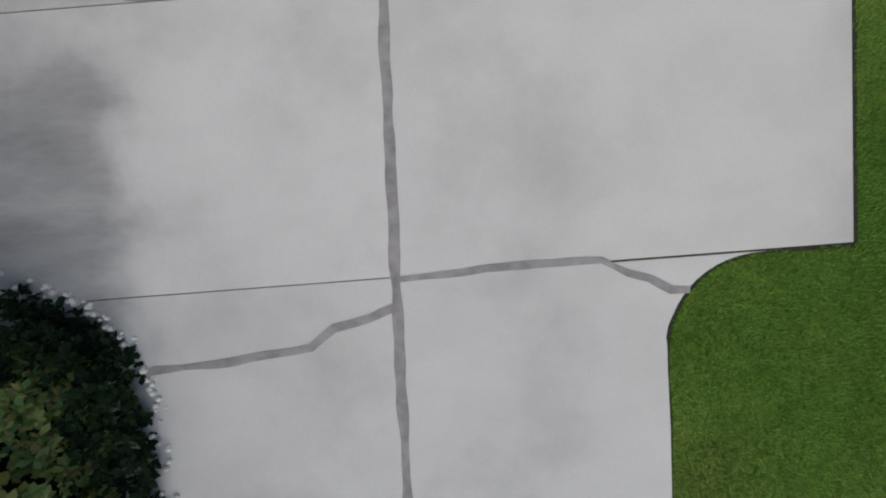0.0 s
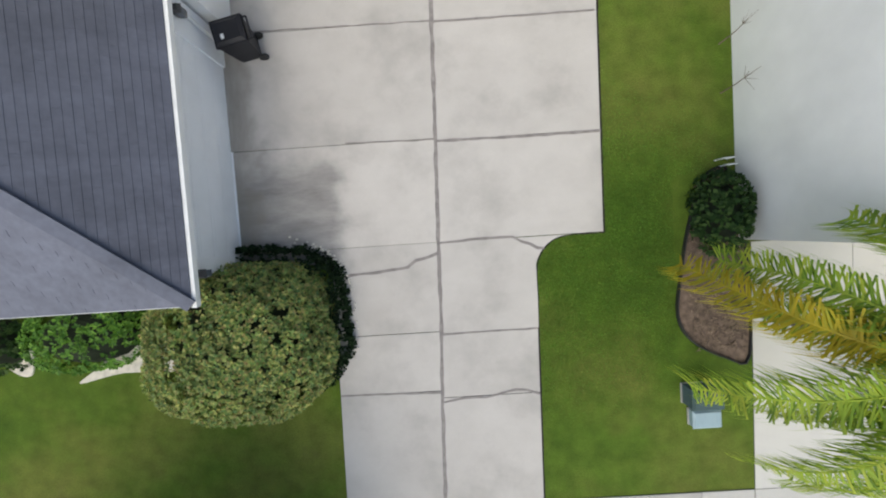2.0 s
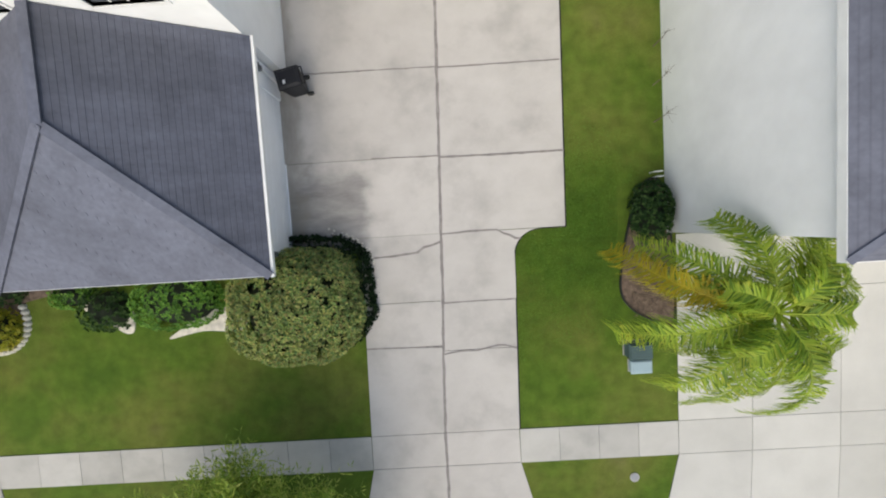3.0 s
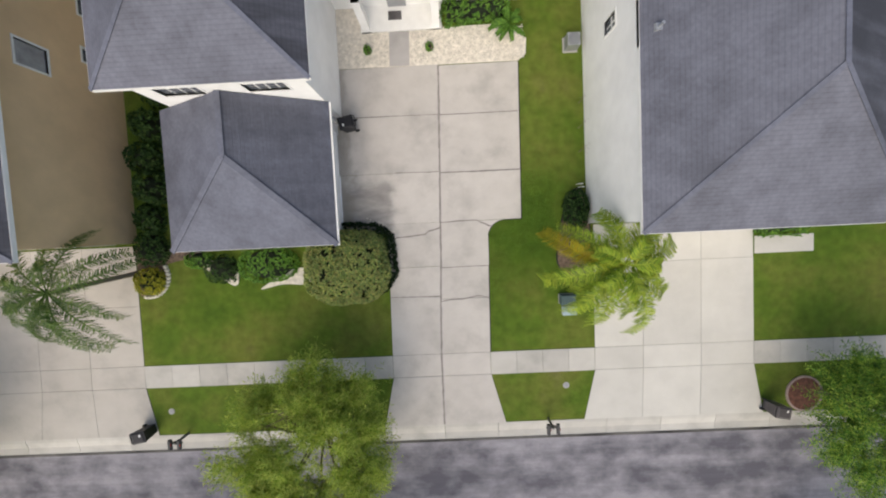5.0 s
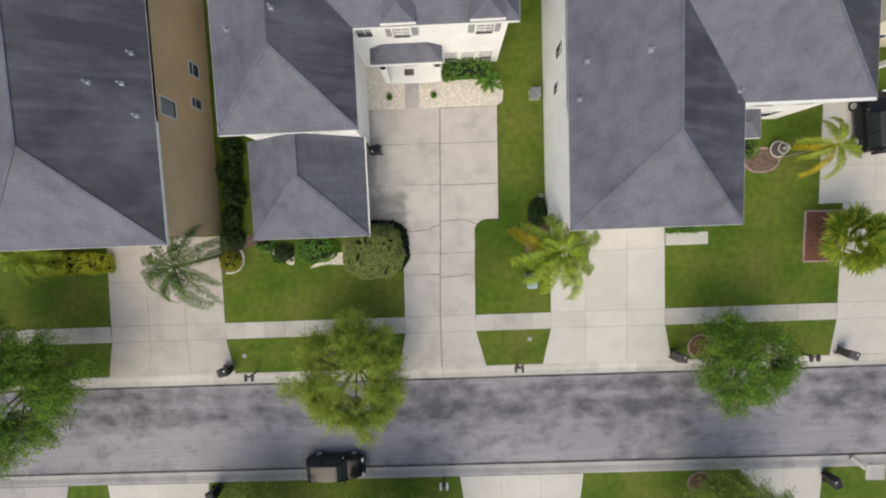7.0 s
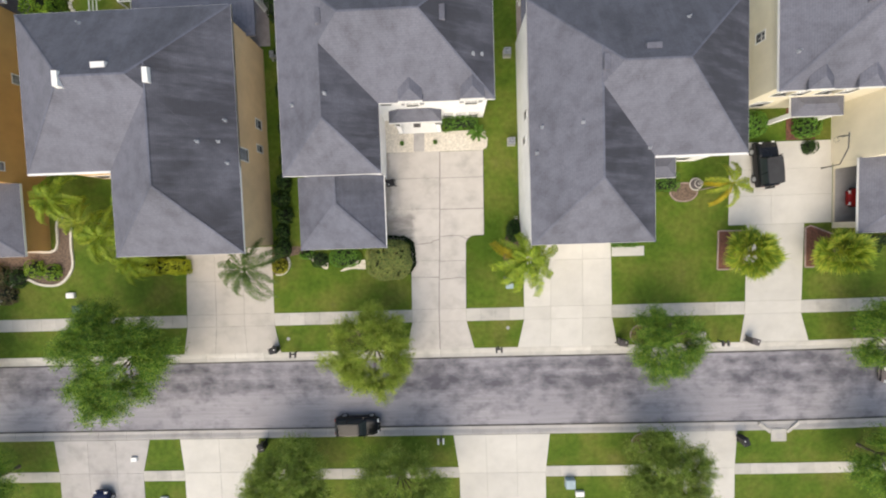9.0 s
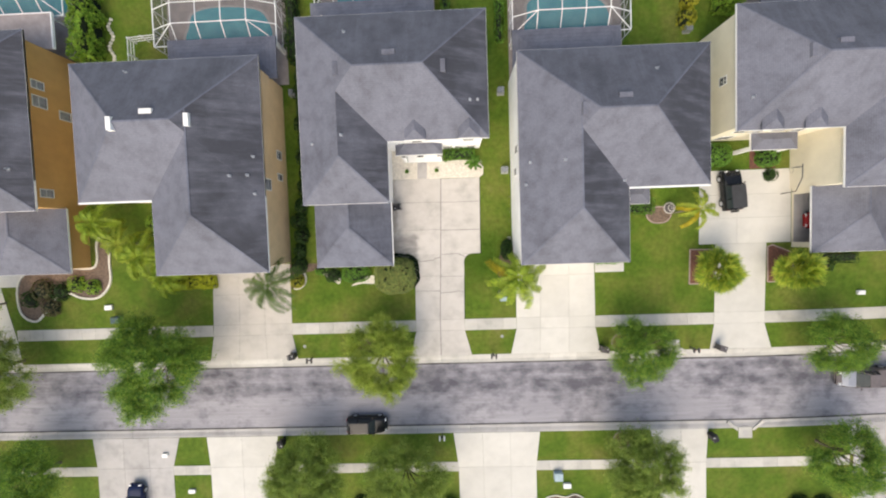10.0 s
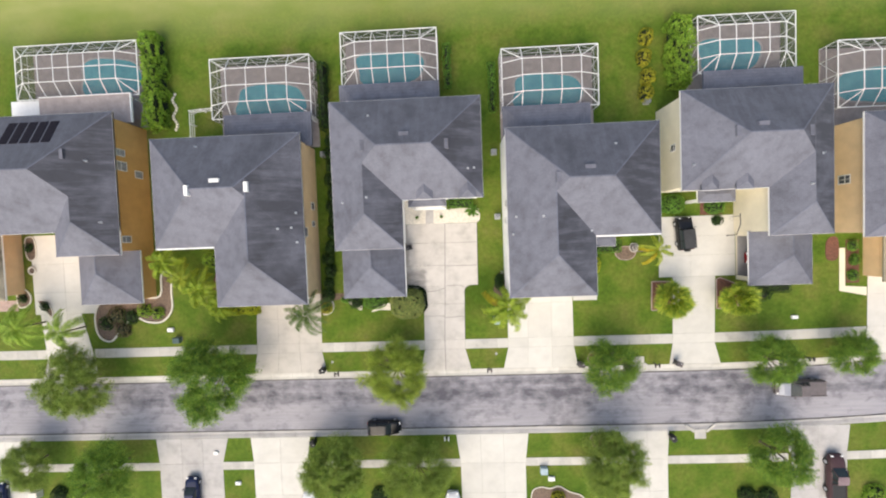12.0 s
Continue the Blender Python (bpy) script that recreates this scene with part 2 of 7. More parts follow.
M_SOIL = surface("dark_soil", (0.025, 0.02, 0.015), 0.95, var=0.4, scale=8, fine=60, bumps=0.5)
M_GRIME = surface("gutter_grime", (0.10, 0.095, 0.09), 0.95, var=0.8, scale=0.5, fine=5)
M_GRASS, M_ROAD = grass_mat(), asphalt_mat()
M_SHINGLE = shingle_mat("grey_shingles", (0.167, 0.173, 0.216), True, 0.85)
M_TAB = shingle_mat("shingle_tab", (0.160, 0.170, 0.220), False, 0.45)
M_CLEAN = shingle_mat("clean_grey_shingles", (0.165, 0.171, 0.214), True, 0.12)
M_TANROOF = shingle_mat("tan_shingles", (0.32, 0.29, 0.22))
M_WHITE = surface("white_stucco", (0.83, 0.83, 0.83), 0.8, var=0.06, scale=0.8, fine=60)
M_COOL = surface("pale_grey_stucco", (0.86, 0.87, 0.89), 0.8, var=0.05, scale=0.8, fine=60)
M_TAN = surface("tan_stucco", (0.72, 0.52, 0.31), 0.85, var=0.08, scale=0.7, fine=50)
M_OCHRE = surface("ochre_stucco", (0.60, 0.34, 0.12), 0.85, var=0.08, scale=0.7, fine=50)
M_CREAM = surface("cream_stucco", (0.72, 0.66, 0.52), 0.85, var=0.06, scale=0.7, fine=50)
M_TRIM = surface("white_trim", (0.80, 0.80, 0.79), 0.5, var=0.05, bumps=0.05)
M_METAL = surface("white_aluminium", (0.82, 0.82, 0.82), 0.4, var=0.04, bumps=0)
M_SHUT = surface("grey_shutter", (0.30, 0.31, 0.33), 0.6)
M_GLASS, M_SCREEN, M_WATER = glass_mat(), screen_mat(), water_mat()
M_DARKM = surface("dark_metal", (0.04, 0.04, 0.045), 0.5, var=0.2)
M_BLIND = surface("glass_over_pale_blinds", (0.36, 0.36, 0.38), 0.12, var=0.25)
M_MAT = surface("coir_mat", (0.11, 0.105, 0.11), 0.9, var=0.4, bumps=0.3)
M_BIN = surface("black_plastic", (0.018, 0.018, 0.022), 0.5, var=0.2, bumps=0.05, spec=0.3)
M_GALV = surface("galvanised_metal", (0.45, 0.47, 0.5), 0.45, 0.6)
M_BRICK = surface("brick_pavers", (0.36, 0.27, 0.25), 0.85, var=0.22, scale=3, fine=18)
M_DECK = surface("pool_deck", (0.36, 0.31, 0.30), 0.8, var=0.15, scale=1.2, fine=14)
M_COPING = surface("pool_coping", (0.44, 0.41, 0.40), 0.7)
M_MULCH = surface("brown_mulch", (0.17, 0.12, 0.09), 0.95, var=0.45, scale=6, fine=45, bumps=0.8)
M_REDMULCH = surface("red_mulch", (0.15, 0.065, 0.045), 0.95, var=0.4, scale=6, fine=45, bumps=0.8)
M_STONE = surface("white_stone", (0.72, 0.68, 0.60), 0.8, var=0.15, scale=5, fine=30, island=0.25)
M_SHELL = surface("crushed_shell", (0.70, 0.65, 0.57), 0.9, var=0.2, scale=5, fine=28, bumps=0.8)
M_EDGE = surface("black_edging", (0.02, 0.02, 0.02), 0.7)
M_BARK = surface("bark", (0.16, 0.12, 0.09), 0.9, var=0.3, scale=5, fine=25, bumps=0.6)
M_PALMBARK = surface("palm_bark", (0.17, 0.15, 0.115), 0.9, var=0.25, scale=4, fine=20, bumps=0.5)
M_UTIL = surface("green_grey_plastic", (0.075, 0.115, 0.12), 0.75, spec=0.2)
M_UTIL2 = surface("pale_blue_plastic", (0.30, 0.40, 0.45), 0.5)
M_TYRE = surface("tyre_rubber", (0.02, 0.02, 0.02), 0.85)
M_BLACKCAR = surface("black_car_paint", (0.010, 0.011, 0.014), 0.18, var=0.1, bumps=0, spec=0.35)
M_NAVYCAR = surface("navy_car_paint", (0.012, 0.02, 0.06), 0.2, var=0.1, bumps=0, spec=0.18)
M_MAROONCAR = surface("dull_maroon_paint", (0.07, 0.04, 0.045), 0.3, var=0.1, bumps=0, spec=0.18)
M_WHITECAR = surface("white_car_paint", (0.7, 0.7, 0.72), 0.25, var=0.04, bumps=0)
M_GREYCAR = surface("dark_grey_paint", (0.10, 0.09, 0.095), 0.35, var=0.1, bumps=0, spec=0.18)
M_SILVERCAR = surface("silver_paint", (0.42, 0.42, 0.45), 0.3, 0.5, var=0.05, bumps=0)
M_TAUPE = surface("taupe_bed_cover", (0.13, 0.11, 0.115), 0.6, var=0.15)
M_PINKROOF = surface("faded_maroon_paint", (0.22, 0.15, 0.16), 0.4, var=0.15, bumps=0)
M_REDCAR = surface("red_car_paint", (0.35, 0.02, 0.02), 0.25, var=0.08, bumps=0)
M_CANVAS = surface("black_canvas", (0.035, 0.036, 0.04), 0.8, var=0.15)
M_CARGLASS = surface("car_glass", (0.03, 0.04, 0.045), 0.08, var=0.1, bumps=0, spec=0.3)
M_SOLAR = surface("solar_mat_black", (0.015, 0.012, 0.02), 0.6, spec=0.1)
M_BLADE = leafy("grass_blades", [(0.088, 0.210, 0.021), (0.131, 0.280, 0.032), (0.210, 0.333, 0.052)], 0.6)
M_HEDGE = leafy("hedge_leaves", [(0.06, 0.12, 0.04), (0.23, 0.36, 0.10), (0.37, 0.46, 0.13), (0.60, 0.57, 0.18), (0.18, 0.33, 0.12), (0.42, 0.33, 0.13), (0.29, 0.42, 0.12)])
M_OAK = leafy("oak_leaves", [(0.05, 0.12, 0.022), (0.11, 0.25, 0.038), (0.24, 0.42, 0.055), (0.44, 0.56, 0.08)])
M_OLIVE = leafy("olive_tree_leaves", [(0.13, 0.23, 0.04), (0.21, 0.33, 0.06), (0.33, 0.43, 0.085), (0.41, 0.47, 0.12)])
M_PALEOAK = leafy("pale_tree_leaves", [(0.20, 0.32, 0.045), (0.30, 0.43, 0.06), (0.44, 0.53, 0.09), (0.52, 0.56, 0.13)])
M_SHRUB = leafy("shrub_leaves", [(0.070, 0.187, 0.029), (0.140, 0.304, 0.047), (0.234, 0.445, 0.058)])
M_LUSH = leafy("lush_hedge_leaves", [(0.12, 0.27, 0.03), (0.24, 0.44, 0.05), (0.40, 0.56, 0.07), (0.20, 0.36, 0.04)])
M_DARKSHRUB = leafy("dark_shrub_leaves", [(0.014, 0.042, 0.010), (0.038, 0.09, 0.02), (0.09, 0.16, 0.04)], 0.7)
M_LIME = leafy("lime_shrub_leaves", [(0.30, 0.38, 0.03), (0.48, 0.54, 0.04), (0.60, 0.62, 0.06), (0.38, 0.48, 0.04)])
M_BRONZE = leafy("bronze_twiggy_leaves", [(0.10, 0.075, 0.04), (0.17, 0.13, 0.07), (0.12, 0.15, 0.05), (0.24, 0.19, 0.11)])
M_YELLOWSHRUB = leafy("yellow_shrub_leaves", [(0.230, 0.273, 0.029), (0.431, 0.431, 0.043), (0.546, 0.475, 0.043)])
M_FROND = leafy("palm_fronds", [(0.173, 0.326, 0.038), (0.307, 0.480, 0.067), (0.461, 0.595, 0.096), (0.230, 0.384, 0.096)])
M_YFROND = leafy("yellow_palm_fronds", [(0.46, 0.38, 0.02), (0.60, 0.47, 0.03), (0.42, 0.42, 0.04)])
M_YGFROND = leafy("yellow_green_fronds", [(0.17, 0.28, 0.03), (0.40, 0.51, 0.06), (0.55, 0.56, 0.08), (0.33, 0.45, 0.06), (0.23, 0.35, 0.05)])
M_DFROND = leafy("dark_palm_fronds", [(0.05, 0.11, 0.025), (0.10, 0.19, 0.04), (0.19, 0.25, 0.07)])
M_QFROND = leafy("queen_palm_fronds", [(0.12, 0.22, 0.025), (0.24, 0.38, 0.04), (0.46, 0.56, 0.06), (0.31, 0.47, 0.05), (0.55, 0.56, 0.07)])
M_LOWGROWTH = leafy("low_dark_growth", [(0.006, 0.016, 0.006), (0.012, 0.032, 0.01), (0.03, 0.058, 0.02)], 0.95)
# near-black: the shade deep inside plants is put into this colour
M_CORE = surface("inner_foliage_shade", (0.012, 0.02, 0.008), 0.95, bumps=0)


# ---- mesh helpers ----
class Geo:
    """Vertices and faces collected for one mesh, in world metres."""

    def __init__(self):
        self.v, self.f = [], []

    def add(self, verts, faces):
        n = len(self.v)
        self.v += [tuple(p) for p in verts]
        self.f += [tuple(n + i for i in q) for q in faces]
        return self

    def box(self, x0, x1, y0, y1, z0, z1, taper=0.0):
        t = taper
        return self.add([(x0, y0, z0), (x1, y0, z0), (x1, y1, z0), (x0, y1, z0), (x0 + t, y0 + t, z1), (x1 - t, y0 + t, z1), (x1 - t, y1 - t, z1), (x0 + t, y1 - t, z1)],
                        [(3, 2, 1, 0), (4, 5, 6, 7), (0, 1, 5, 4), (1, 2, 6, 5), (2, 3, 7, 6), (3, 0, 4, 7)])

    def prism(self, poly, z0, z1, chamfer=0.0):
        """An upright prism over a counter-clockwise outline, its top edge chamfered."""
        n = len(poly)
        rings = [[(x, y, z0) for x, y in poly], [(x, y, z1 - chamfer) for x, y in poly]]
        if chamfer:
            cx, cy = sum(p[0] for p in poly) / n, sum(p[1] for p in poly) / n
            top = []
            for x, y in poly:
                d = math.hypot(x - cx, y - cy) or 1
                top.append((x - (x - cx) / d * chamfer, y - (y - cy) / d * chamfer, z1))
            rings.append(top)
        faces = []
        for k in range(len(rings) - 1):
            faces += [(k * n + i, k * n + (i + 1) % n, (k + 1) * n + (i + 1) % n, (k + 1) * n + i) for i in range(n)]
        faces += [tuple(range((len(rings) - 1) * n, len(rings) * n)), tuple(reversed(range(n)))]
        return self.add([p for r in rings for p in r], faces)

    def tube(self, path, radii, sides=6):
        path = [Vector(p) for p in path]
        if isinstance(radii, (int, float)):
            radii = [radii] * len(path)
        verts, faces = [], []
        for i, p in enumerate(path):
            d = (path[min(i + 1, len(path) - 1)] - path[max(i - 1, 0)]).normalized()
            a = d.cross(Vector((0.13, 0.31, 0.94)) if abs(d.z) < 0.9 else Vector((1, 0.1, 0))).normalized()
            b = d.cross(a)
            verts += [p + radii[i] * (math.cos(2 * math.pi * k / sides) * a + math.sin(2 * math.pi * k / sides) * b) for k in range(sides)]
        for i in range(len(path) - 1):
            faces += [(i * sides + k, i * sides + (k + 1) % sides, (i + 1) * sides + (k + 1) % sides, (i + 1) * sides + k) for k in range(sides)]
        faces += [tuple(range(sides)), tuple(range((len(path) - 1) * sides, len(path) * sides))]
        return self.add(verts, faces)

    def bar(self, a, b, w, h=None):
        """A square bar from a to b."""
        a, b, h = Vector(a), Vector(b), h or w
        d = (b - a).normalized()
        s = d.cross(Vector((0, 0, 1)) if abs(d.z) < 0.95 else Vector((1, 0, 0))).normalized() * w / 2
        u = s.cross(d).normalized() * h / 2
        return self.add([a - s - u, a + s - u, a + s + u, a - s + u, b - s - u, b + s - u, b + s + u, b - s + u],
                        [(3, 2, 1, 0), (4, 5, 6, 7), (0, 1, 5, 4), (1, 2, 6, 5), (2, 3, 7, 6), (3, 0, 4, 7)])

    def ribbon(self, path, width, z0, z1):
        """A flat wavering band along a line of (x, y)."""
        left, right = [], []
        for i, (x, y) in enumerate(path):
            ax, ay = path[max(i - 1, 0)]
            bx, by = path[min(i + 1, len(path) - 1)]
            d = math.hypot(bx - ax, by - ay) or 1
            w = width / 2 * (0.75 + 0.5 * noise.noise((x * 3, y * 3, 2)) + 0.25)
            nx, ny = -(by - ay) / d * w, (bx - ax) / d * w
            left.append((x + nx, y + ny)), right.append((x - nx, y - ny))
        n = len(path)
        verts = [(*p, z) for z in (z0, z1) for p in left + right]
        faces = []
        for i in range(n - 1):
            faces += [(2 * n + n + i, 2 * n + n + i + 1, 2 * n + i + 1, 2 * n + i), (i, i + 1, 2 * n + i + 1, 2 * n + i), (3 * n + i, 3 * n + i + 1, n + i + 1, n + i)]
        return self.add(verts, faces)

    def dome(self, c, r, rings=5, sides=12, full=False):
        lo = -math.pi / 2 if full else 0
        verts, faces = [], []
        for i in range(rings + 1):
            e = lo + (math.pi / 2 - lo) * i / rings
            verts += [(c[0] + r[0] * math.cos(e) * math.cos(2 * math.pi * k / sides), c[1] + r[1] * math.cos(e) * math.sin(2 * math.pi * k / sides), c[2] + r[2] * math.sin(e)) for k in range(sides)]
        for i in range(rings):
            faces += [(i * sides + k, i * sides + (k + 1) % sides, (i + 1) * sides + (k + 1) % sides, (i + 1) * sides + k) for k in range(sides)]
        return self.add(verts, faces)


ORIGIN = {}


def thing(name, loc, label="", category="", group="", kind=""):
    ob = new(name)
    ob.empty_display_size = 0.3
    ob.location = loc
    ORIGIN[ob.name] = Vector(loc)
    return tagged(ob, label, category, group, kind)


def mesh_of(name, geo, material, origin=(0, 0, 0), smooth=False):
    me = bpy.data.meshes.new(name)
    o = Vector(origin)
    me.from_pydata([(p[0] - o[0], p[1] - o[1], p[2] - o[2]) for p in geo.v], [], geo.f)
    me.materials.append(material)
    if smooth:
        me.shade_smooth()
    me.update()
    return me


def part(name, geo, material, parent, label="", smooth=False, kind=""):
    """Links collected geometry as one mesh under a thing or a part."""
    o = ORIGIN[parent.name]
    ob = new(name, mesh_of(name, geo, material, o, smooth))
    ob.parent = parent
    ORIGIN[ob.name] = o
    return tagged(ob, label, kind=kind)


def solo(name, geo, material, label="", category="", kind="", group="", loc=None, smooth=False):
    """A thing that is one mesh."""
    if loc is None:
        loc = (0, 0, 0) if kind in ("structure", "stuff") else (*np.mean([p[:2] for p in geo.v], 0), min(p[2] for p in geo.v))
    ob = new(name, mesh_of(name, geo, material, loc, smooth))
    ob.location = loc
    ORIGIN[ob.name] = Vector(loc)
    return tagged(ob, label, category, group, kind)


def bend(x):
    """The street swings a little to the north at its eastern end."""
    return 0.0011 * max(0.0, min(x, 90) - 30) ** 2 + 0.132 * max(0.0, x - 90)


# ---- ground, road, kerbs, pavements ----
KERB_N, KERB_S = -4.42, -12.5
XS = [-2500, -400, -150] + [-80 + 5 * k for k in range(35)] + [150, 400, 2500]


def strip(xs, ys_zs, follow=True):
    g = Geo()
    n = len(ys_zs)
    g.v = [(x, y + (bend(x) if follow else 0), z) for x in xs for y, z in ys_zs]
    g.f = [(i * n + j, (i + 1) * n + j, (i + 1) * n + j + 1, i * n + j + 1) for i in range(len(xs) - 1) for j in range(n - 1)]
    return g


solo("ground", strip(XS, [(-2500, 0), (-60, 0), (KERB_S - 0.4, 0), (KERB_S - 0.35, -0.3), (KERB_N + 0.35, -0.3), (KERB_N + 0.4, 0), (60, 0), (2500, 0)]), M_GRASS,
     "mown green lawn that pales into a dry meadow", "lawn", "structure")
solo("road", strip([x for x in XS if abs(x) <= 400], [(KERB_S + 0.3, -0.13), (-8.45, -0.07), (KERB_N - 0.3, -0.13)]), M_ROAD,
     "worn grey asphalt street with dark blotches", "road", "structure")


def kerb(y_road, y_lawn, name, material):
    root = thing(name, (0, 0, 0), "low pale concrete kerb with a shallow gutter", "kerb", kind="structure")
    x = -78.0
    while x < 84:
        g = Geo()
        x1 = x + 3.0 - 0.02
        prof = [(y_road, -0.30), (y_road, -0.115), (y_road * 0.55 + y_lawn * 0.45, -0.10), (y_road * 0.2 + y_lawn * 0.8, 0.0), (y_lawn, 0.022), (y_lawn, -0.30)]
        n = len(prof)
        g.v = [(xx, yy + bend(xx), z) for xx in (x, x1) for yy, z in prof]
        g.f = [(j, n + j, n + j + 1, j + 1) for j in range(n - 1)] + [tuple(range(n)), tuple(range(2 * n - 1, n - 1, -1))]
        part("kerb_stone", g, material, root)
        x += 3.0


solo("gutter_dirt_south", strip([x for x in XS if abs(x) <= 150], [(KERB_S + 0.42, -0.092), (KERB_S + 0.56, -0.098)]), M_GRIME, "dark dirt line along the gutter", "gutter", "structure")
solo("gutter_dirt_north", strip([x for x in XS if abs(x) <= 150], [(KERB_N - 0.66, -0.1), (KERB_N - 0.52, -0.092)]), M_GRIME, "grey dirt line along the gutter", "gutter", "structure")
kerb(KERB_N - 0.55, KERB_N + 0.4, "kerb_north", M_WALK)
kerb(KERB_S + 0.55, KERB_S - 0.4, "kerb_south", M_GREYC)


def inset(poly, gap):
    cx, cy = sum(p[0] for p in poly) / len(poly), sum(p[1] for p in poly) / len(poly)
    return [(x - gap * (1 if x > cx else -1), y - gap * (1 if y > cy else -1)) for x, y in poly]


TOP = 0.03


def slab(parent, poly, material, gap=0.007, top=TOP):
    g = Geo().prism(inset(poly, gap), -0.05, top + random.uniform(-0.002, 0.002), 0.006)
    return part("slab", g, material, parent)


def lerp(a, b, t):
    return a + (b - a) * t


def paved(name, label, quads, material, kind="structure"):
    """A paved surface of slabs (each a four-cornered outline) over a dirty joint bed."""
    gap = 0.007 if "drive" in name else 0.005
    root = thing(name, (0, 0, 0), label, "driveway" if "drive" in name else "pavement", kind=kind)
    bed = Geo()
    for q in quads:
        bed.prism(inset(q, 0.004), -0.05, TOP - 0.012)
    part("joint_bed", bed, M_SEAM, root, "dark dirt in the joints")
    for q in quads:
        slab(root, q, material, gap)
    return root


def rows_of_slabs(xs0, xs1, y0, y1, ys):
    """Slabs between two rows of x stations, xs0 at y0 and xs1 at y1, split at the heights ys."""
    out = []
    for ya, yb in zip(ys, ys[1:]):
        ta, tb = (ya - y0) / (y1 - y0), (yb - y0) / (y1 - y0)
        for (a0, a1), (b0, b1) in zip(zip(xs0, xs1), zip(xs0[1:], xs1[1:])):
            out.append([(lerp(a0, a1, ta), ya), (lerp(b0, b1, ta), ya), (lerp(b0, b1, tb), yb), (lerp(a0, a1, tb), yb)])
    return out


# the main driveway: apron, narrow neck with a rounded corner, wide court before the side garage
APRON_TOP, APRON_LOW = 0.0, -4.03
quads_a = rows_of_slabs((-3.35, -0.02, 3.42), (-2.72, 0.0, 2.70), APRON_LOW, -1.25, (APRON_LOW, -1.25))
quads_a += rows_of_slabs((-2.72, 0.0, 2.70), (-2.71, 0.0, 2.69), -1.25, 0.0, (-1.25, 0.0))
quads_a += rows_of_slabs((-2.71, 0.0), (-2.62, 0.185), 0.0, 4.87, (0.0, 3.25, 4.87))
quads_a += rows_of_slabs((0.0, 2.70), (0.20, 2.80), 0.0, 4.8, (0.0, 3.05, 4.8))
quads_a += rows_of_slabs((-5.25, 0.26), (-4.9, 0.57), 7.27, 15.6, (7.27, 10.0, 13.02, 15.6))
quads_a += rows_of_slabs((0.26, 4.66), (0.57, 4.78), 7.27, 15.55, (7.27, 9.93, 12.97, 15.55))
drive_a = paved("driveway_1", "weathered pale concrete driveway of jointed slabs with patched cracks", quads_a, M_DRIVE)
ARC = [(3.84 - 1.02 * math.cos(a) ** 0.9, 6.2 + 1.07 * math.sin(a) ** 0.9) for a in [math.pi / 2 * k / 14 for k in range(15)]]
neck = [(0.20, 4.80), (2.80, 4.80), (2.82, 5.6)] + ARC + [(0.26, 7.27)]
part("slab", Geo().prism(inset(neck, 0.012), -0.05, TOP, 0.006), M_DRIVE, drive_a)
part("slab", Geo().prism([(-2.61, 4.88), (0.18, 4.88), (0.25, 7.268), (-5.1, 7.268), (-5.0, 6.9), (-2.59, 6.88)], -0.05, TOP, 0.004), M_DRIVE, drive_a)


def soil_edge(path, width=0.05):
    """The dark clipped gap between slab and lawn."""
    part("soil_edge", Geo().ribbon(path, width, -0.03, 0.008), M_SOIL, drive_a, "dark soil gap along the lawn's edge")


def dense(path, step=0.1):
    pts = []
    for (ax, ay), (bx, by) in zip(path, path[1:]):
        n = max(1, int(math.hypot(bx - ax, by - ay) / step))
        pts += [(lerp(ax, bx, i / n), lerp(ay, by, i / n)) for i in range(n)]
    return pts + [path[-1]]


soil_edge(dense([(2.72, 0.0), (2.82, 4.8), (2.84, 5.7)] + [(x + 0.02, y - 0.02) for x, y in ARC] + [(4.68, 7.25)]))
soil_edge(dense([(4.685, 7.25), (4.74, 11.0), (4.80, 15.5)]), 0.06)


FILLED = []


def filler(path, width):
    FILLED.append(width)
    pts = []
    for (ax, ay), (bx, by) in zip(path, path[1:]):
        n = max(2, int(math.hypot(bx - ax, by - ay) / 0.12))
        pts += [(lerp(ax, bx, i / n), lerp(ay, by, i / n)) for i in range(n)]
    pts.append(path[-1])
    pts = [(x + 0.018 * noise.noise((x * 2.3, y * 2.3, 0)), y + 0.018 * noise.noise((x * 2.3, y * 2.3, 9))) for x, y in pts]
    part("joint_strip", Geo().ribbon(pts, width, 0.0, TOP + 0.004 + 0.0007 * len(FILLED)), M_JOINT, drive_a, "grey crack and joint filler")


filler([(-0.02, -4.0), (0.0, 0.0), (0.11, 3.05), (0.2, 4.8), (0.28, 7.27), (0.38, 9.95), (0.57, 15.55)], 0.10)
filler([(0.28, 7.24), (1.2, 7.29), (2.25, 7.29), (2.5, 7.14), (2.7, 7.08), (2.9, 6.95), (3.08, 6.94)], 0.07)
filler([(-2.5, 6.42), (-2.12, 6.55), (-1.3, 6.58), (-0.59, 6.65), (-0.35, 6.82), (0.0, 6.9), (0.25, 6.98)], 0.075)
filler([(0.2, 4.78), (1.4, 4.8), (2.79, 4.8)], 0.05)
filler([(-2.62, 3.28), (-1.2, 3.24), (0.12, 3.2)], 0.05)
filler([(0.15, 2.93), (0.7, 3.02), (1.3, 3.0), (2.1, 3.16), (2.4, 3.14), (2.74, 3.01)], 0.06)
filler([(0.38, 9.93), (2.5, 9.9), (4.7, 9.9)], 0.07)
filler([(-2.0, 10.03), (-0.5, 9.99), (0.38, 9.97)], 0.035)
filler([(0.5, 12.98), (2.5, 12.97), (4.68, 12.97)], 0.05)
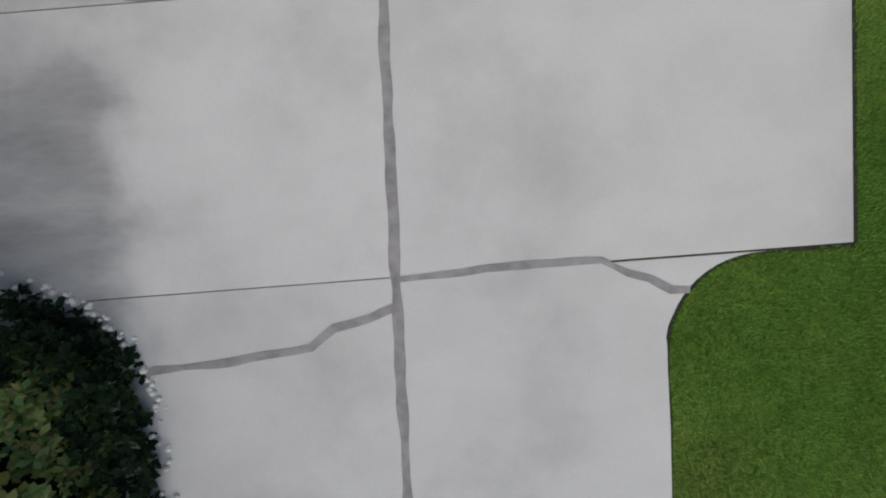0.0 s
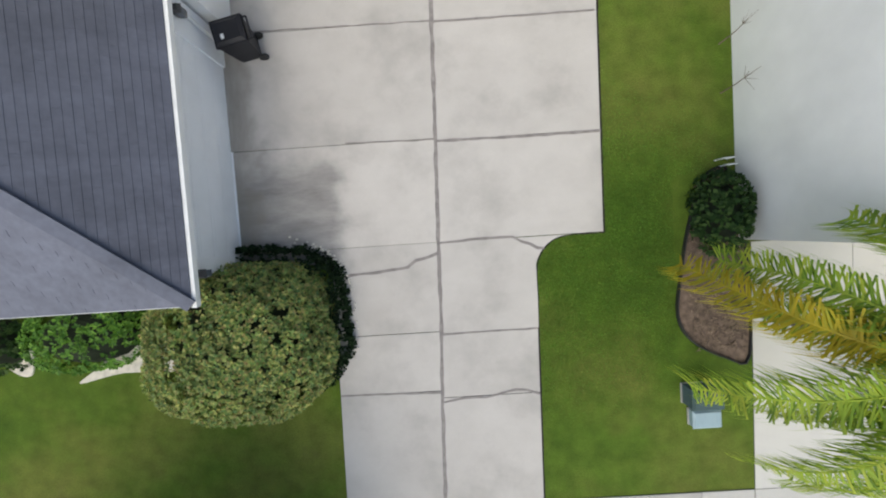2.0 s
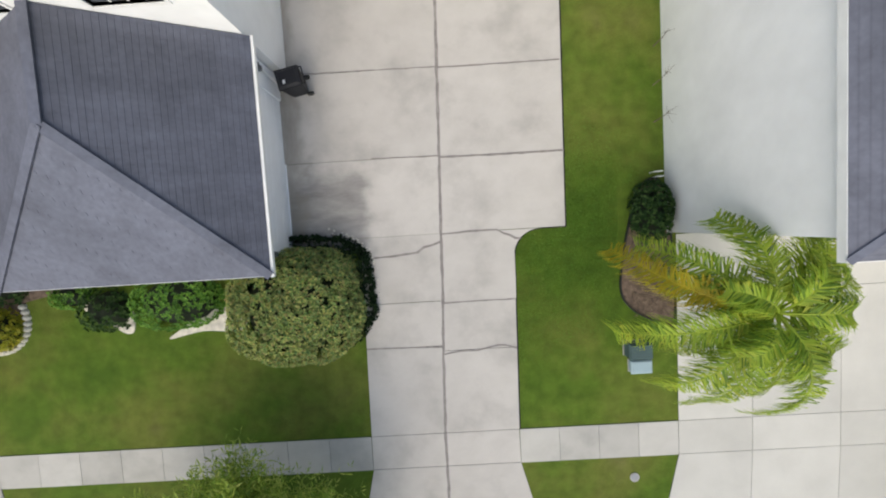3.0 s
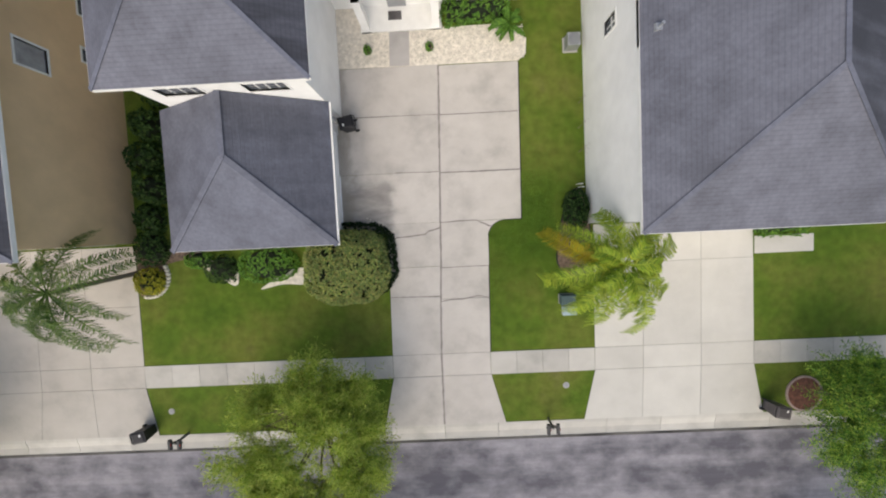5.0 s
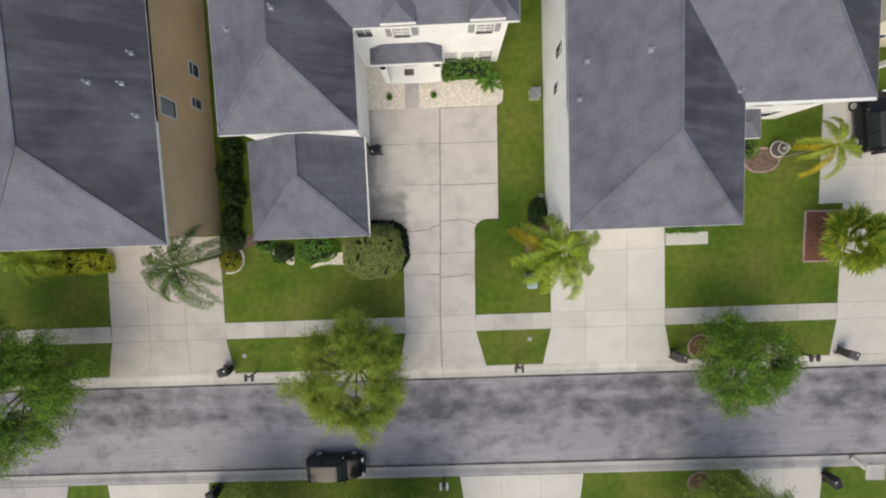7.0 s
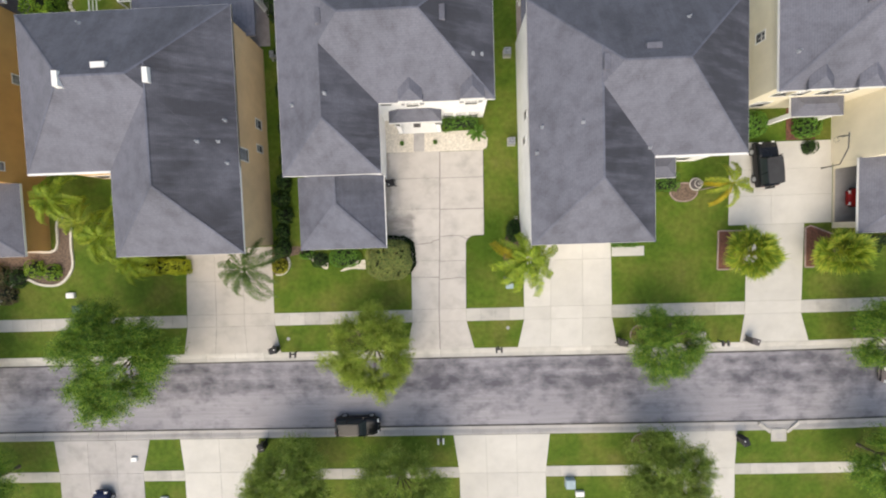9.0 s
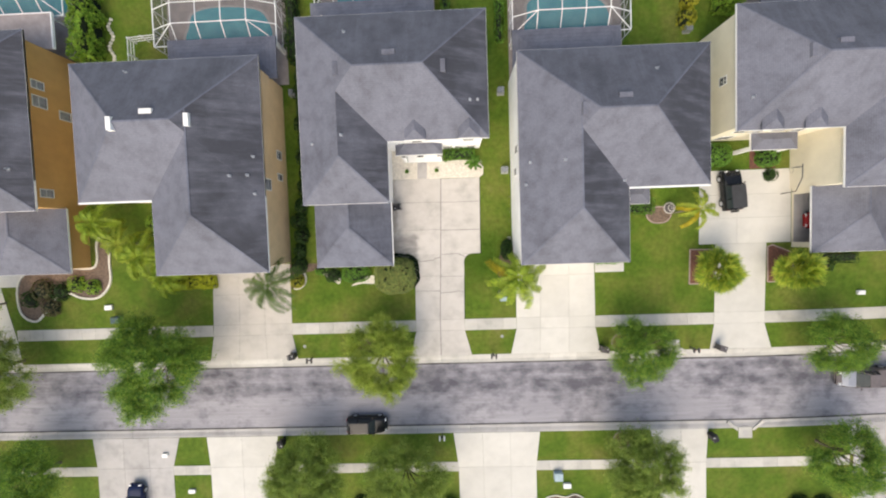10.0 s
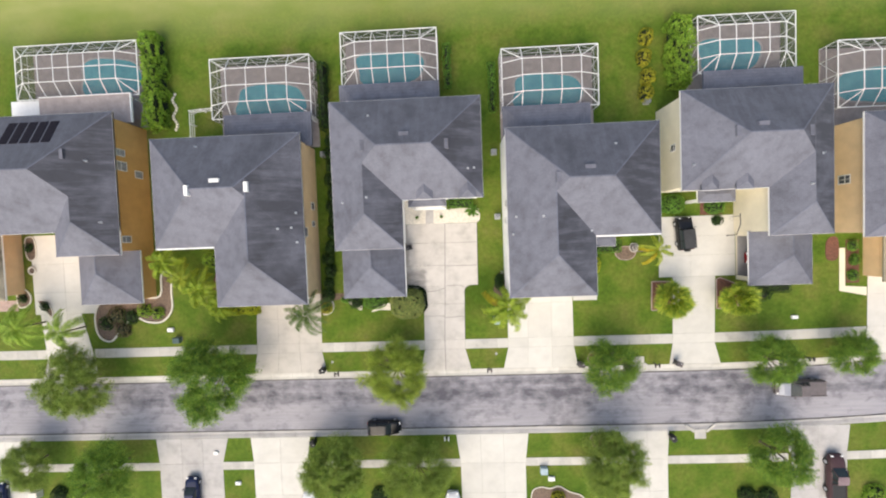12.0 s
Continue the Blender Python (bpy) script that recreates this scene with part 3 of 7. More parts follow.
filler([(-4.3, 13.06), (-1.5, 13.03), (0.5, 13.0)], 0.03)

# the neighbours' driveways
paved("driveway_2", "clean pale concrete driveway three slabs wide", rows_of_slabs((7.75, 10.95, 14.1, 17.55), (8.42, 11.06, 14.2, 17.05), -4.03, -1.25, (-4.03, -1.25))
      + rows_of_slabs((8.42, 11.06, 14.2, 17.05), (8.5, 11.15, 14.25, 17.0), -1.25, 6.75, (-1.25, 0.0, 4.6, 6.75)), M_PALE)
paved("driveway_3", "dull warm concrete driveway three slabs wide", rows_of_slabs((-26.25, -23.0, -19.7, -16.2), (-25.75, -22.7, -19.8, -16.72), -4.03, -1.25, (-4.03, -1.25))
      + rows_of_slabs((-25.75, -22.7, -19.8, -16.72), (-25.4, -22.5, -19.6, -16.6), -1.25, 6.75, (-1.25, 0.0, 3.4, 6.75)), M_WARMC)
paved("driveway_4", "cream concrete driveway with a wide court", rows_of_slabs((29.4, 35.95), (29.85, 35.2), -4.0, -1.25, (-4.0, -1.25))
      + rows_of_slabs((29.85, 35.2), (30.0, 35.4), -1.25, 7.45, (-1.25, 0.0, 7.45)) + rows_of_slabs((28.25, 32.3, 37.95), (28.35, 32.35, 37.95), 7.45, 15.3, (7.45, 10.2, 12.7, 15.3)), M_PALE)
paved("driveway_5", "pale concrete driveway beside a curved planting bed", rows_of_slabs((-56.4, -52.5, -48.4), (-55.6, -52.2, -48.75), -4.0, -1.25, (-4.0, -1.25))
      + rows_of_slabs((-55.6, -52.2, -48.75), (-56.2, -52.4, -50.3), -1.25, 5.0, (-1.25, 0.0, 5.0)) + rows_of_slabs((-56.9, -52.4, -47.0), (-57.0, -52.4, -47.0), 5.0, 16.0, (5.0, 8.0, 12.0, 16.0)), M_PALE)
paved("driveway_6", "grey concrete driveway with a parked car", rows_of_slabs((-40.4, -37.2, -34.2, -31.4), (-40.75, -37.2, -34.2, -30.5), -16.5, -12.92, (-16.5, -12.92))
      + rows_of_slabs((-40.4, -37.2, -34.2, -31.4), (-40.4, -37.2, -34.2, -31.4), -30, -16.5, (-30, -25, -21, -16.5)), M_GREYC)
paved("driveway_7", "pale concrete driveway across the street", rows_of_slabs((-27.0, -23.2, -19.5), (-27.3, -23.2, -19.0), -16.5, -12.92, (-16.5, -12.92))
      + rows_of_slabs((-27.0, -23.2, -19.5), (-27.0, -23.2, -19.5), -30, -16.5, (-30, -25, -21, -16.5)), M_PALE)
paved("driveway_8", "pale concrete driveway three slabs wide across the street", rows_of_slabs((1.55, 4.35, 7.4, 10.25), (1.05, 4.3, 7.4, 10.75), -16.9, -12.92, (-16.9, -12.92))
      + rows_of_slabs((1.55, 4.35, 7.4, 10.25), (1.55, 4.35, 7.4, 10.25), -30, -16.9, (-30, -25, -21, -16.9)), M_PALE)
paved("driveway_9", "narrow pale concrete driveway across the street", rows_of_slabs((23.8, 26.4, 28.95), (22.85, 26.2, 29.2), -16.7, -12.9, (-16.7, -12.9))
      + rows_of_slabs((23.8, 26.4, 28.95), (23.95, 26.5, 28.95), -30, -16.7, (-30, -25, -21, -16.7)), M_PALE)
paved("driveway_10", "grey concrete driveway with a parked truck", rows_of_slabs((44.5, 48.2, 51.8), (44.1, 48.2, 52.2), -16.0, -12.45, (-16.0, -12.45))
      + rows_of_slabs((44.5, 48.2, 51.8), (44.8, 48.4, 51.8), -30, -16.0, (-30, -25, -21, -16.0)), M_GREYC)
paved("driveway_11", "pale concrete driveway at the end house", rows_of_slabs((54.0, 57.0, 60), (54.3, 57, 60), -3.2, 0.3, (-3.2, 0.3)) + rows_of_slabs((54.3, 57, 60), (54.4, 57, 60), 0.3, 8.5, (0.3, 4.5, 8.5)), M_PALE)


def pavement(name, spans, y_low, y_top, step):
    quads = []
    for a, b in spans:
        n = max(1, round((b - a) / step))
        for i in range(n):
            xa, xb = lerp(a, b, i / n), lerp(a, b, (i + 1) / n)
            ba, bb = bend(xa) * 0.5, bend(xb) * 0.5
            quads.append([(xa, y_low + ba), (xb, y_low + bb), (xb, y_top + bb), (xa, y_top + ba)])
    return paved(name, "concrete pavement slabs, some darker than others", quads, M_WALK)


pavement("pavement_north", [(-76, -55.6), (-48.75, -25.75), (-16.72, -2.72), (2.70, 8.42), (17.05, 29.85), (35.2, 54.2), (60, 76)], -1.27, 0.0, 1.5)
pavement("pavement_south", [(-76, -40.4), (-31.4, -27.0), (-19.5, 1.55), (10.25, 23.8), (28.95, 44.4), (51.8, 76)], -17.35, -16.25, 1.5)


# ---- houses ----
def hip(g, x0, x1, y0, y1, z, slope, ends=(1, 1, 1, 1), drop=0.18, along=""):
    """A hipped roof over a rectangle of eaves. ends: whether west, east, south and north are hipped (else upright gable)."""
    w, e, s, n = ends
    if along == "y" or y1 - y0 >= x1 - x0:
        h = (x1 - x0) / 2
        xm = (x0 + x1) / 2
        a, b = (xm, y0 + h * s, z + h * slope), (xm, y1 - h * n, z + h * slope)
        faces = [(0, 1, 4), (1, 2, 5, 4), (2, 3, 5), (3, 0, 4, 5)]
    else:
        h = (y1 - y0) / 2
        ym = (y0 + y1) / 2
        a, b = (x0 + h * w, ym, z + h * slope), (x1 - h * e, ym, z + h * slope)
        faces = [(0, 1, 5, 4), (1, 2, 5), (2, 3, 4, 5), (3, 0, 4)]
    base = [(x0, y0), (x1, y0), (x1, y1), (x0, y1)]
    g.add([(*p, z) for p in base] + [a, b], faces)
    g.add([(*p, z - drop) for p in base] + [(*p, z) for p in base], [(3, 2, 1, 0)] + [(i, (i + 1) % 4, 4 + (i + 1) % 4, 4 + i) for i in range(4)])
    return g


def fascia(root, x0, x1, y0, y1, z, sides="wesn", drop=0.2, label="white painted fascia and gutter"):
    """One board and gutter along each side of the eaves."""
    t = 0.018
    boxes = {"s": (x0 - t, x1 + t, y0 - t, y0), "n": (x0 - t, x1 + t, y1, y1 + t), "w": (x0 - t, x0, y0, y1), "e": (x1, x1 + t, y0, y1)}
    for s in sides:
        part("fascia", Geo().box(*boxes[s], z - drop, z - 0.012), M_TRIM, root, label)


def panel(side, at, u0, u1, z0, z1, openings=(), thick=0.2):
    """An upright wall with real openings (u0, u1, z0, z1). side n, s, e or w is the way it faces."""
    g = Geo()
    us = sorted({u0, u1, *[v for o in openings for v in o[:2]]})
    zs = sorted({z0, z1, *[v for o in openings for v in o[2:4]]})

    def place(u, d, z):
        return {"s": (u, at + d, z), "n": (u, at - d, z), "e": (at - d, u, z), "w": (at + d, u, z)}[side]

    def is_open(i, j):
        if not (0 <= i < len(us) - 1 and 0 <= j < len(zs) - 1):
            return None
        uc, zc = (us[i] + us[i + 1]) / 2, (zs[j] + zs[j + 1]) / 2
        return any(o[0] < uc < o[1] and o[2] < zc < o[3] for o in openings)

    for i in range(len(us) - 1):
        for j in range(len(zs) - 1):
            if is_open(i, j):
                continue
            c = [(us[i], zs[j]), (us[i + 1], zs[j]), (us[i + 1], zs[j + 1]), (us[i], zs[j + 1])]
            g.add([place(u, 0, z) for u, z in c], [(0, 1, 2, 3)])
            g.add([place(u, thick, z) for u, z in c], [(3, 2, 1, 0)])
            for k, (di, dj) in enumerate(((0, -1), (1, 0), (0, 1), (-1, 0))):
                if is_open(i + di, j + dj) is not False:
                    (ua, za), (ub, zb) = c[k], c[(k + 1) % 4]
                    g.add([place(ua, 0, za), place(ub, 0, zb), place(ub, thick, zb), place(ua, thick, za)], [(0, 1, 2, 3)])
    return g, place


def window(parent, place, o, bars=(1, 1), trim=0.09, proud=0.03):
    """A window in the opening o of a panel: frame, panes and glazing bars."""
    u0, u1, z0, z1 = o[:4]

    def box(g, a, b, c, d, d0, d1):
        p = [place(u, dd, z) for dd in (d0, d1) for u, z in ((a, c), (b, c), (b, d), (a, d))]
        g.add(p, [(0, 1, 2, 3), (7, 6, 5, 4), (0, 4, 5, 1), (1, 5, 6, 2), (2, 6, 7, 3), (3, 7, 4, 0)])

    f = Geo()
    for a, b, c, d in ((u0 - trim, u1 + trim, z1, z1 + trim), (u0 - trim, u1 + trim, z0 - trim, z0), (u0 - trim, u0, z0, z1), (u1, u1 + trim, z0, z1)):
        box(f, a, b, c, d, -proud, 0.12)
    win = part("window", f, M_TRIM, parent, "white framed window")
    p = Geo()
    box(p, u0, u1, z0, z1, 0.09, 0.11)
    pale = len(o) > 5 and o[5]
    part("pane", p, M_BLIND if pale else M_GLASS, win, "glass with pale blinds drawn behind it" if pale else "dark reflecting glass")
    b = Geo()
    for k in range(1, bars[0] + 1):
        x = lerp(u0, u1, k / (bars[0] + 1))
        box(b, x - 0.02, x + 0.02, z0, z1, 0.06, 0.09)
    for k in range(1, bars[1] + 1):
        z = lerp(z0, z1, k / (bars[1] + 1))
        box(b, u0, u1, z - 0.025, z + 0.025, 0.055, 0.088)
    if b.v:
        part("glazing_bar", b, M_TRIM, win)
    return win


def block(root, x0, x1, y0, y1, z1, material, openings=None, base_z=0.0, sides="wesn"):
    """The four walls of a block, each with its windows."""
    openings = openings or {}
    t = 0.2
    for s in sides:
        at, u0, u1 = {"w": (x0, y0, y1), "e": (x1, y0, y1), "s": (y0, x0 + t, x1 - t), "n": (y1, x0 + t, x1 - t)}[s]
        ops = openings.get(s, ())
        g, place = panel(s, at, u0, u1, base_z, z1, ops)
        part("wall", g, material, root)
        for o in ops:
            window(root, place, o, o[4] if len(o) > 4 else (1, 1))


OVER = 0.45
EAVE, LOW_EAVE, SLOPE = 6.7, 2.8, 0.49


def roof(root, x0, x1, y0, y1, z, ends=(1, 1, 1, 1), sides="wesn", material=None, lift=0.0, slope=SLOPE, ridge=True):
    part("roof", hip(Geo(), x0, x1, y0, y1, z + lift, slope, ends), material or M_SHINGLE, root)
    fascia(root, x0, x1, y0, y1, z + lift, sides)


def vent(root, x, y, z, kind="pipe"):
    g = Geo()
    if kind == "pipe":
        g.tube([(x, y, z - 0.2), (x, y, z + 0.32)], 0.06, 8)
        g.box(x - 0.16, x + 0.16, y - 0.16, y + 0.16, z - 0.2, z + 0.05, 0.04)
        part("vent_pipe", g, M_GALV, root, "small metal roof pipe with flashing")
    else:
        a, b = (0.6, 0.26) if kind.endswith("x") else (0.26, 0.6)
        g.box(x - a, x + a, y - b, y + b, z - 0.3, z + 0.16, 0.05)
        part("roof_vent", g, M_TRIM if kind.startswith("white") else M_SHINGLE, root, "boxed ridge vent")


def ridge_caps(root, x0, x1, y0, y1, z, ends=(1, 1, 1, 1), skip=()):
    """One folded cap along the ridge and along each hip."""
    if y1 - y0 >= x1 - x0:
        h, xm = (x1 - x0) / 2, (x0 + x1) / 2
        a, b = (xm, y0 + h * ends[2], z + h * SLOPE), (xm, y1 - h * ends[3], z + h * SLOPE)
        pairs = [((x0, y0), a, "sw"), ((x1, y0), a, "se"), ((x0, y1), b, "nw"), ((x1, y1), b, "ne")]
    else:
        h, ym = (y1 - y0) / 2, (y0 + y1) / 2
        a, b = (x0 + h * ends[0], ym, z + h * SLOPE), (x1 - h * ends[1], ym, z + h * SLOPE)
        pairs = [((x0, y0), a, "sw"), ((x0, y1), a, "nw"), ((x1, y0), b, "se"), ((x1, y1), b, "ne")]
    lines = [((*p, z), q) for p, q, name in pairs if name not in skip]
    if "ridge" not in skip:
        lines.append((a, b))
    for p, q in lines:
        part("ridge_cap", Geo().bar(p, q, 0.17, 0.012), M_TAB, root, "line of ridge shingles")


def roof_height(rects, eave, x, y):
    """The height of the shingles over a point."""
    return max(eave + SLOPE * max(0.0, min(x - r[0], r[1] - x, y - r[2], r[3] - y)) for r in rects)


# ---- the white house with the side garage ----
def dormer(root, x, y_wall, eave, material):
    """A wall dormer: a front that carries the window, and a small hipped hood that runs back into the roof."""
    z, y0 = eave + 0.45, y_wall - 0.3
    back, top = y0 + 0.05 + 0.45 / SLOPE, y0 + 0.05 + 0.83 / SLOPE
    g = Geo()
    g.add([(x - 0.95, y0, z), (x + 0.95, y0, z), (x + 0.95, back, z), (x - 0.95, back, z), (x, y0 + 0.85, z + 0.38), (x, top, z + 0.38)], [(0, 1, 4), (1, 2, 5, 4), (3, 0, 4, 5)])
    g.box(x - 0.95, x + 0.95, y0, y0 + 0.6, z - 0.16, z - 0.001)
    hood = part("dormer_roof", g, M_CLEAN, root, "small hipped hood of shingles")
    part("dormer_fascia", Geo().box(x - 0.98, x + 0.98, y0 - 0.03, y0, z - 0.2, z + 0.02), M_TRIM, hood)
    g, place = panel("s", y_wall, x - 0.6, x + 0.6, eave - 2.05, z - 0.15, [(x - 0.49, x + 0.49, eave - 1.88, eave - 0.3)], 0.24)
    part("dormer_front", g, material, root, "wall dormer front")
    window(root, place, (x - 0.49, x + 0.49, eave - 1.88, eave - 0.3, None, True), (1, 4), 0.07)


def house_white():
    root = thing("house", (-4, 18, 0), "white two-storey stucco house with grey shingle roof and side garage", "house", "houses along the street")
    A = (-12.15, 5.3, 18.2, 29.75)
    W = (-12.15, -4.05, 12.62, 29.75)
    # walls
    block(root, A[0] + OVER, A[1] - OVER, A[2] + 0.5, A[3] - OVER, EAVE - 0.18, M_WHITE,
          {"s": [(1.05, 1.9, 0.6, 1.9, (0, 4), True), (2.25, 3.1, 0.6, 1.9, (0, 4), True), (3.45, 4.3, 0.6, 1.9, (0, 4), True), (-4.2, -3.3, 4.6, 5.6)]}, sides="wesn")
    block(root, W[0] + OVER, W[1] - 0.66, W[2] + 0.45, A[2] + 0.5, EAVE - 0.18, M_WHITE,
          {"s": [(-10.9, -9.1, 4.5, 5.8, (3, 1)), (-7.3, -5.6, 4.5, 5.8, (3, 1))]}, sides="wes")
    # roofs
    roof(root, *A, EAVE)
    roof(root, *W, EAVE, sides="wse", lift=-0.006)
    ridge_caps(root, *A, EAVE, skip=("sw",))
    ridge_caps(root, W[0], W[1], W[2], 25.0, EAVE, ends=(1, 1, 1, 0), skip=("nw", "ne", "ridge"))
    for x in (-1.46, 3.48):
        dormer(root, x, A[2] + 0.25, EAVE, M_WHITE)
    for x0, x1 in ((-2.43, -2.07), (-0.85, -0.49), (2.51, 2.87), (4.09, 4.45)):
        g = Geo()
        for k in range(9):
            z = 4.68 + 0.17 * k
            g.box(x0, x1, 18.6, 18.64, z, z + 0.145, 0.008)
        g.box(x0, x1, 18.64, 18.72, 4.68, 6.18)
        part("shutter", g, M_SHUT, root, "grey louvred shutter")
    # porch: roof, columns, entrance wall and door
    porch = part("porch_roof", hip(Geo(), -3.85, 0.9, 17.65, 19.6, 3.0, 0.58, (1, 1, 1, 1), 0.14), M_CLEAN, root, "low shingled porch roof")
    part("porch_fascia", Geo().box(-3.88, 0.93, 17.6, 17.65, 2.78, 3.01), M_TRIM, porch)
    part("porch_ceiling", Geo().box(-3.7, 0.8, 17.67, 18.78, 2.7, 2.85), M_TRIM, porch)
    for x in (-3.1, 0.55):
        g = Geo().box(x - 0.19, x + 0.19, 17.45, 17.83, 0.14, 2.7)
        g.box(x - 0.24, x + 0.24, 17.4, 17.88, 0.03, 0.16).box(x - 0.23, x + 0.23, 17.41, 17.87, 2.55, 2.7)
        part("porch_column", g, M_WHITE, root, "square white porch column")
    door = part("front_door", Geo().box(-1.9, -0.95, 18.62, 18.69, 0.14, 2.2), M_SHUT, root, "grey panelled front door")
    part("door_window", Geo().box(-1.75, -1.1, 18.605, 18.618, 1.3, 2.0), M_GLASS, door)
    part("door_handle", Geo().tube([(-1.05, 18.58, 1.0), (-1.05, 18.58, 1.2)], 0.02), M_DARKM, door, "dark metal handle")
    part("porch_floor", Geo().box(-3.4, 0.85, 17.4, 18.695, -0.05, 0.13), M_TRIM, root, "white painted porch floor")
    # garage wing
    G = (-12.5, -4.56, 6.42, 13.05)
    ge = G[1] - 0.42  # outer face of the garage's east wall
    g, place = panel("e", ge, G[2] + 0.45, 13.0, 0, LOW_EAVE - 0.15, [(7.3, 12.2, 0.03, 2.3)])
    part("wall", g, M_COOL, root)
    gd = Geo()
    for k in range(4):
        z = 0.035 + 0.565 * k
        gd.box(ge - 0.14, ge - 0.05, 7.3, 12.2, z, z + 0.558)
        for j in range(8):
            y = 7.42 + j * 0.6
            gd.box(ge - 0.05, ge - 0.046, y, y + 0.5, z + 0.09, z + 0.46, 0.0)
    part("garage_door", gd, M_COOL, root, "closed pale sectional garage door")
    for s in "ws":
        at, u0, u1 = {"w": (G[0] + OVER, G[2] + 0.45, 13.0), "s": (G[2] + 0.45, G[0] + OVER, ge - 0.2)}[s]
        part("wall", panel(s, at, u0, u1, 0, LOW_EAVE - 0.15)[0], M_WHITE, root)
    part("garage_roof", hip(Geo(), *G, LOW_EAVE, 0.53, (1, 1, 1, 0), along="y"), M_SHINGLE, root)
    fascia(root, *G, LOW_EAVE, "ws")
    part("gutter", Geo().box(G[1], G[1] + 0.075, G[2] - 0.03, G[3], LOW_EAVE - 0.16, LOW_EAVE - 0.01, -0.01), M_TRIM, root, "white eaves gutter")
    part("downpipe", Geo().tube([(G[1] + 0.05, 12.75, LOW_EAVE - 0.15), (ge + 0.06, 12.7, LOW_EAVE - 0.5), (ge + 0.06, 12.7, 0.15), (ge + 0.3, 12.6, 0.08)], 0.045, 6), M_TRIM, root, "white rain downpipe")
    # lamps on the garage wall
    for y in (6.98, 12.6):
        lamp = part("wall_lamp", Geo().box(ge, ge + 0.05, y - 0.06, y + 0.06, 1.75, 2.05), M_DARKM, root, "dark metal coach lamp")
        part("lamp_hood", Geo().box(ge + 0.05, ge + 0.24, y - 0.1, y + 0.1, 1.98, 2.06, 0.04), M_DARKM, lamp)
        part("lamp_glass", Geo().box(ge + 0.07, ge + 0.21, y - 0.075, y + 0.075, 1.74, 1.98, 0.0), M_GLASS, lamp)
    # plain bars in place of the house number
    g = Geo()
    for k in range(5):
        g.box(ge, ge + 0.014, 9.85 + 0.11 * k, 9.92 + 0.11 * k, 2.36, 2.5)
    part("number_bars", g, M_DARKM, root)
    # back porch roof
    part("back_roof", hip(Geo(), -11.9, 0.5, 29.3, 33.1, 3.1, 0.18, (1, 1, 1, 1)), M_SHINGLE, root, "low shingled back porch roof")
    for x in (-11.5, -7.5, -3.5, 0.1):
        part("back_post", Geo().box(x - 0.12, x + 0.12, 32.6, 32.85, 0, 2.95), M_WHITE, root)
    for x, y, k in ((-3.3, 25.2, "darkx"), (-8.0, 24.1, "dark"), (1.3, 24.0, "dark"), (-10.8, 18.1, "pipe"), (-7.8, 18.5, "pipe"), (3.6, 21.4, "pipe"), (4.3, 21.5, "pipe"), (-7.4, 27.7, "pipe")):
        vent(root, x, y, roof_height((A, W), EAVE, x, y), k)
    return root, G


white_house, GARAGE = house_white()


def house_wing(label, wall, main, wing, wing_openings, main_openings, vents=(), porch=None, lanai=None, garage_u=None, EAVE=6.25, ow=0.45, oe=0.45):
    """A two-storey house with a deep front wing that holds the street-side garage."""
    cx, cy = (main[0] + main[1]) / 2, (main[2] + main[3]) / 2
    root = thing("house", (cx, cy, 0), label, "house", "houses along the street")
    block(root, main[0] + ow, main[1] - oe, main[2] + OVER, main[3] - OVER, EAVE - 0.18, wall, main_openings)
    sides = "wes"
    block(root, wing[0] + ow, wing[1] - oe, wing[2] + OVER, main[2] + OVER, EAVE - 0.18, wall, wing_openings, sides=sides)
    roof(root, *main, EAVE)
    roof(root, *wing, EAVE, sides="wse", lift=-0.006)
    east_wing = wing[1] > main[1] - 1
    g0, g1 = (main[0], wing[0]) if east_wing else (wing[1], main[1])
    part("gutter", Geo().box(g0, g1, main[2] - 0.16, main[2] - 0.02, EAVE - 0.16, EAVE - 0.015, -0.01), M_TRIM, root, "white eaves gutter")
    ridge_caps(root, *main, EAVE, skip=("se",) if east_wing else ("sw",))
    ridge_caps(root, *wing, EAVE, skip=("nw", "ne"), ends=(1, 1, 1, 1))
    if garage_u:
        gd = Geo()
        y = wing[2] + OVER
        for k in range(4):
            gd.box(garage_u[0], garage_u[1], y - 0.04, y - 0.004, 0.035 + 0.57 * k, 0.59 + 0.57 * k, 0.0)
        part("garage_door", gd, M_TRIM, root, "white sectional garage door")
    if porch:
        x0, x1, y0, y1 = porch
        part("porch_roof", hip(Geo(), x0, x1, y0, y1, 2.95, 0.4, (1, 1, 1, 1), 0.14), M_CLEAN, root, "low shingled porch roof")
        fascia(root, x0, x1, y0, y1, 2.95, "wes")
        for x in (x0 + 0.35, x1 - 0.35):
            part("porch_column", Geo().box(x - 0.15, x + 0.15, y0 + 0.2, y0 + 0.5, 0, 2.82), M_WHITE, root)
    if lanai:
        x0, x1, y0, y1 = lanai
        part("back_roof", hip(Geo(), x0, x1, y0, y1, 3.1, 0.18), M_SHINGLE, root, "low shingled back porch roof")
        for k in range(4):
            x = lerp(x0 + 0.4, x1 - 0.4, k / 3)
            part("back_post", Geo().box(x - 0.12, x + 0.12, y1 - 0.5, y1 - 0.25, 0, 2.95), M_WHITE, root)
    for x, y, k in vents:
        vent(root, x, y, roof_height((main, wing), EAVE, x, y), k)
    return root


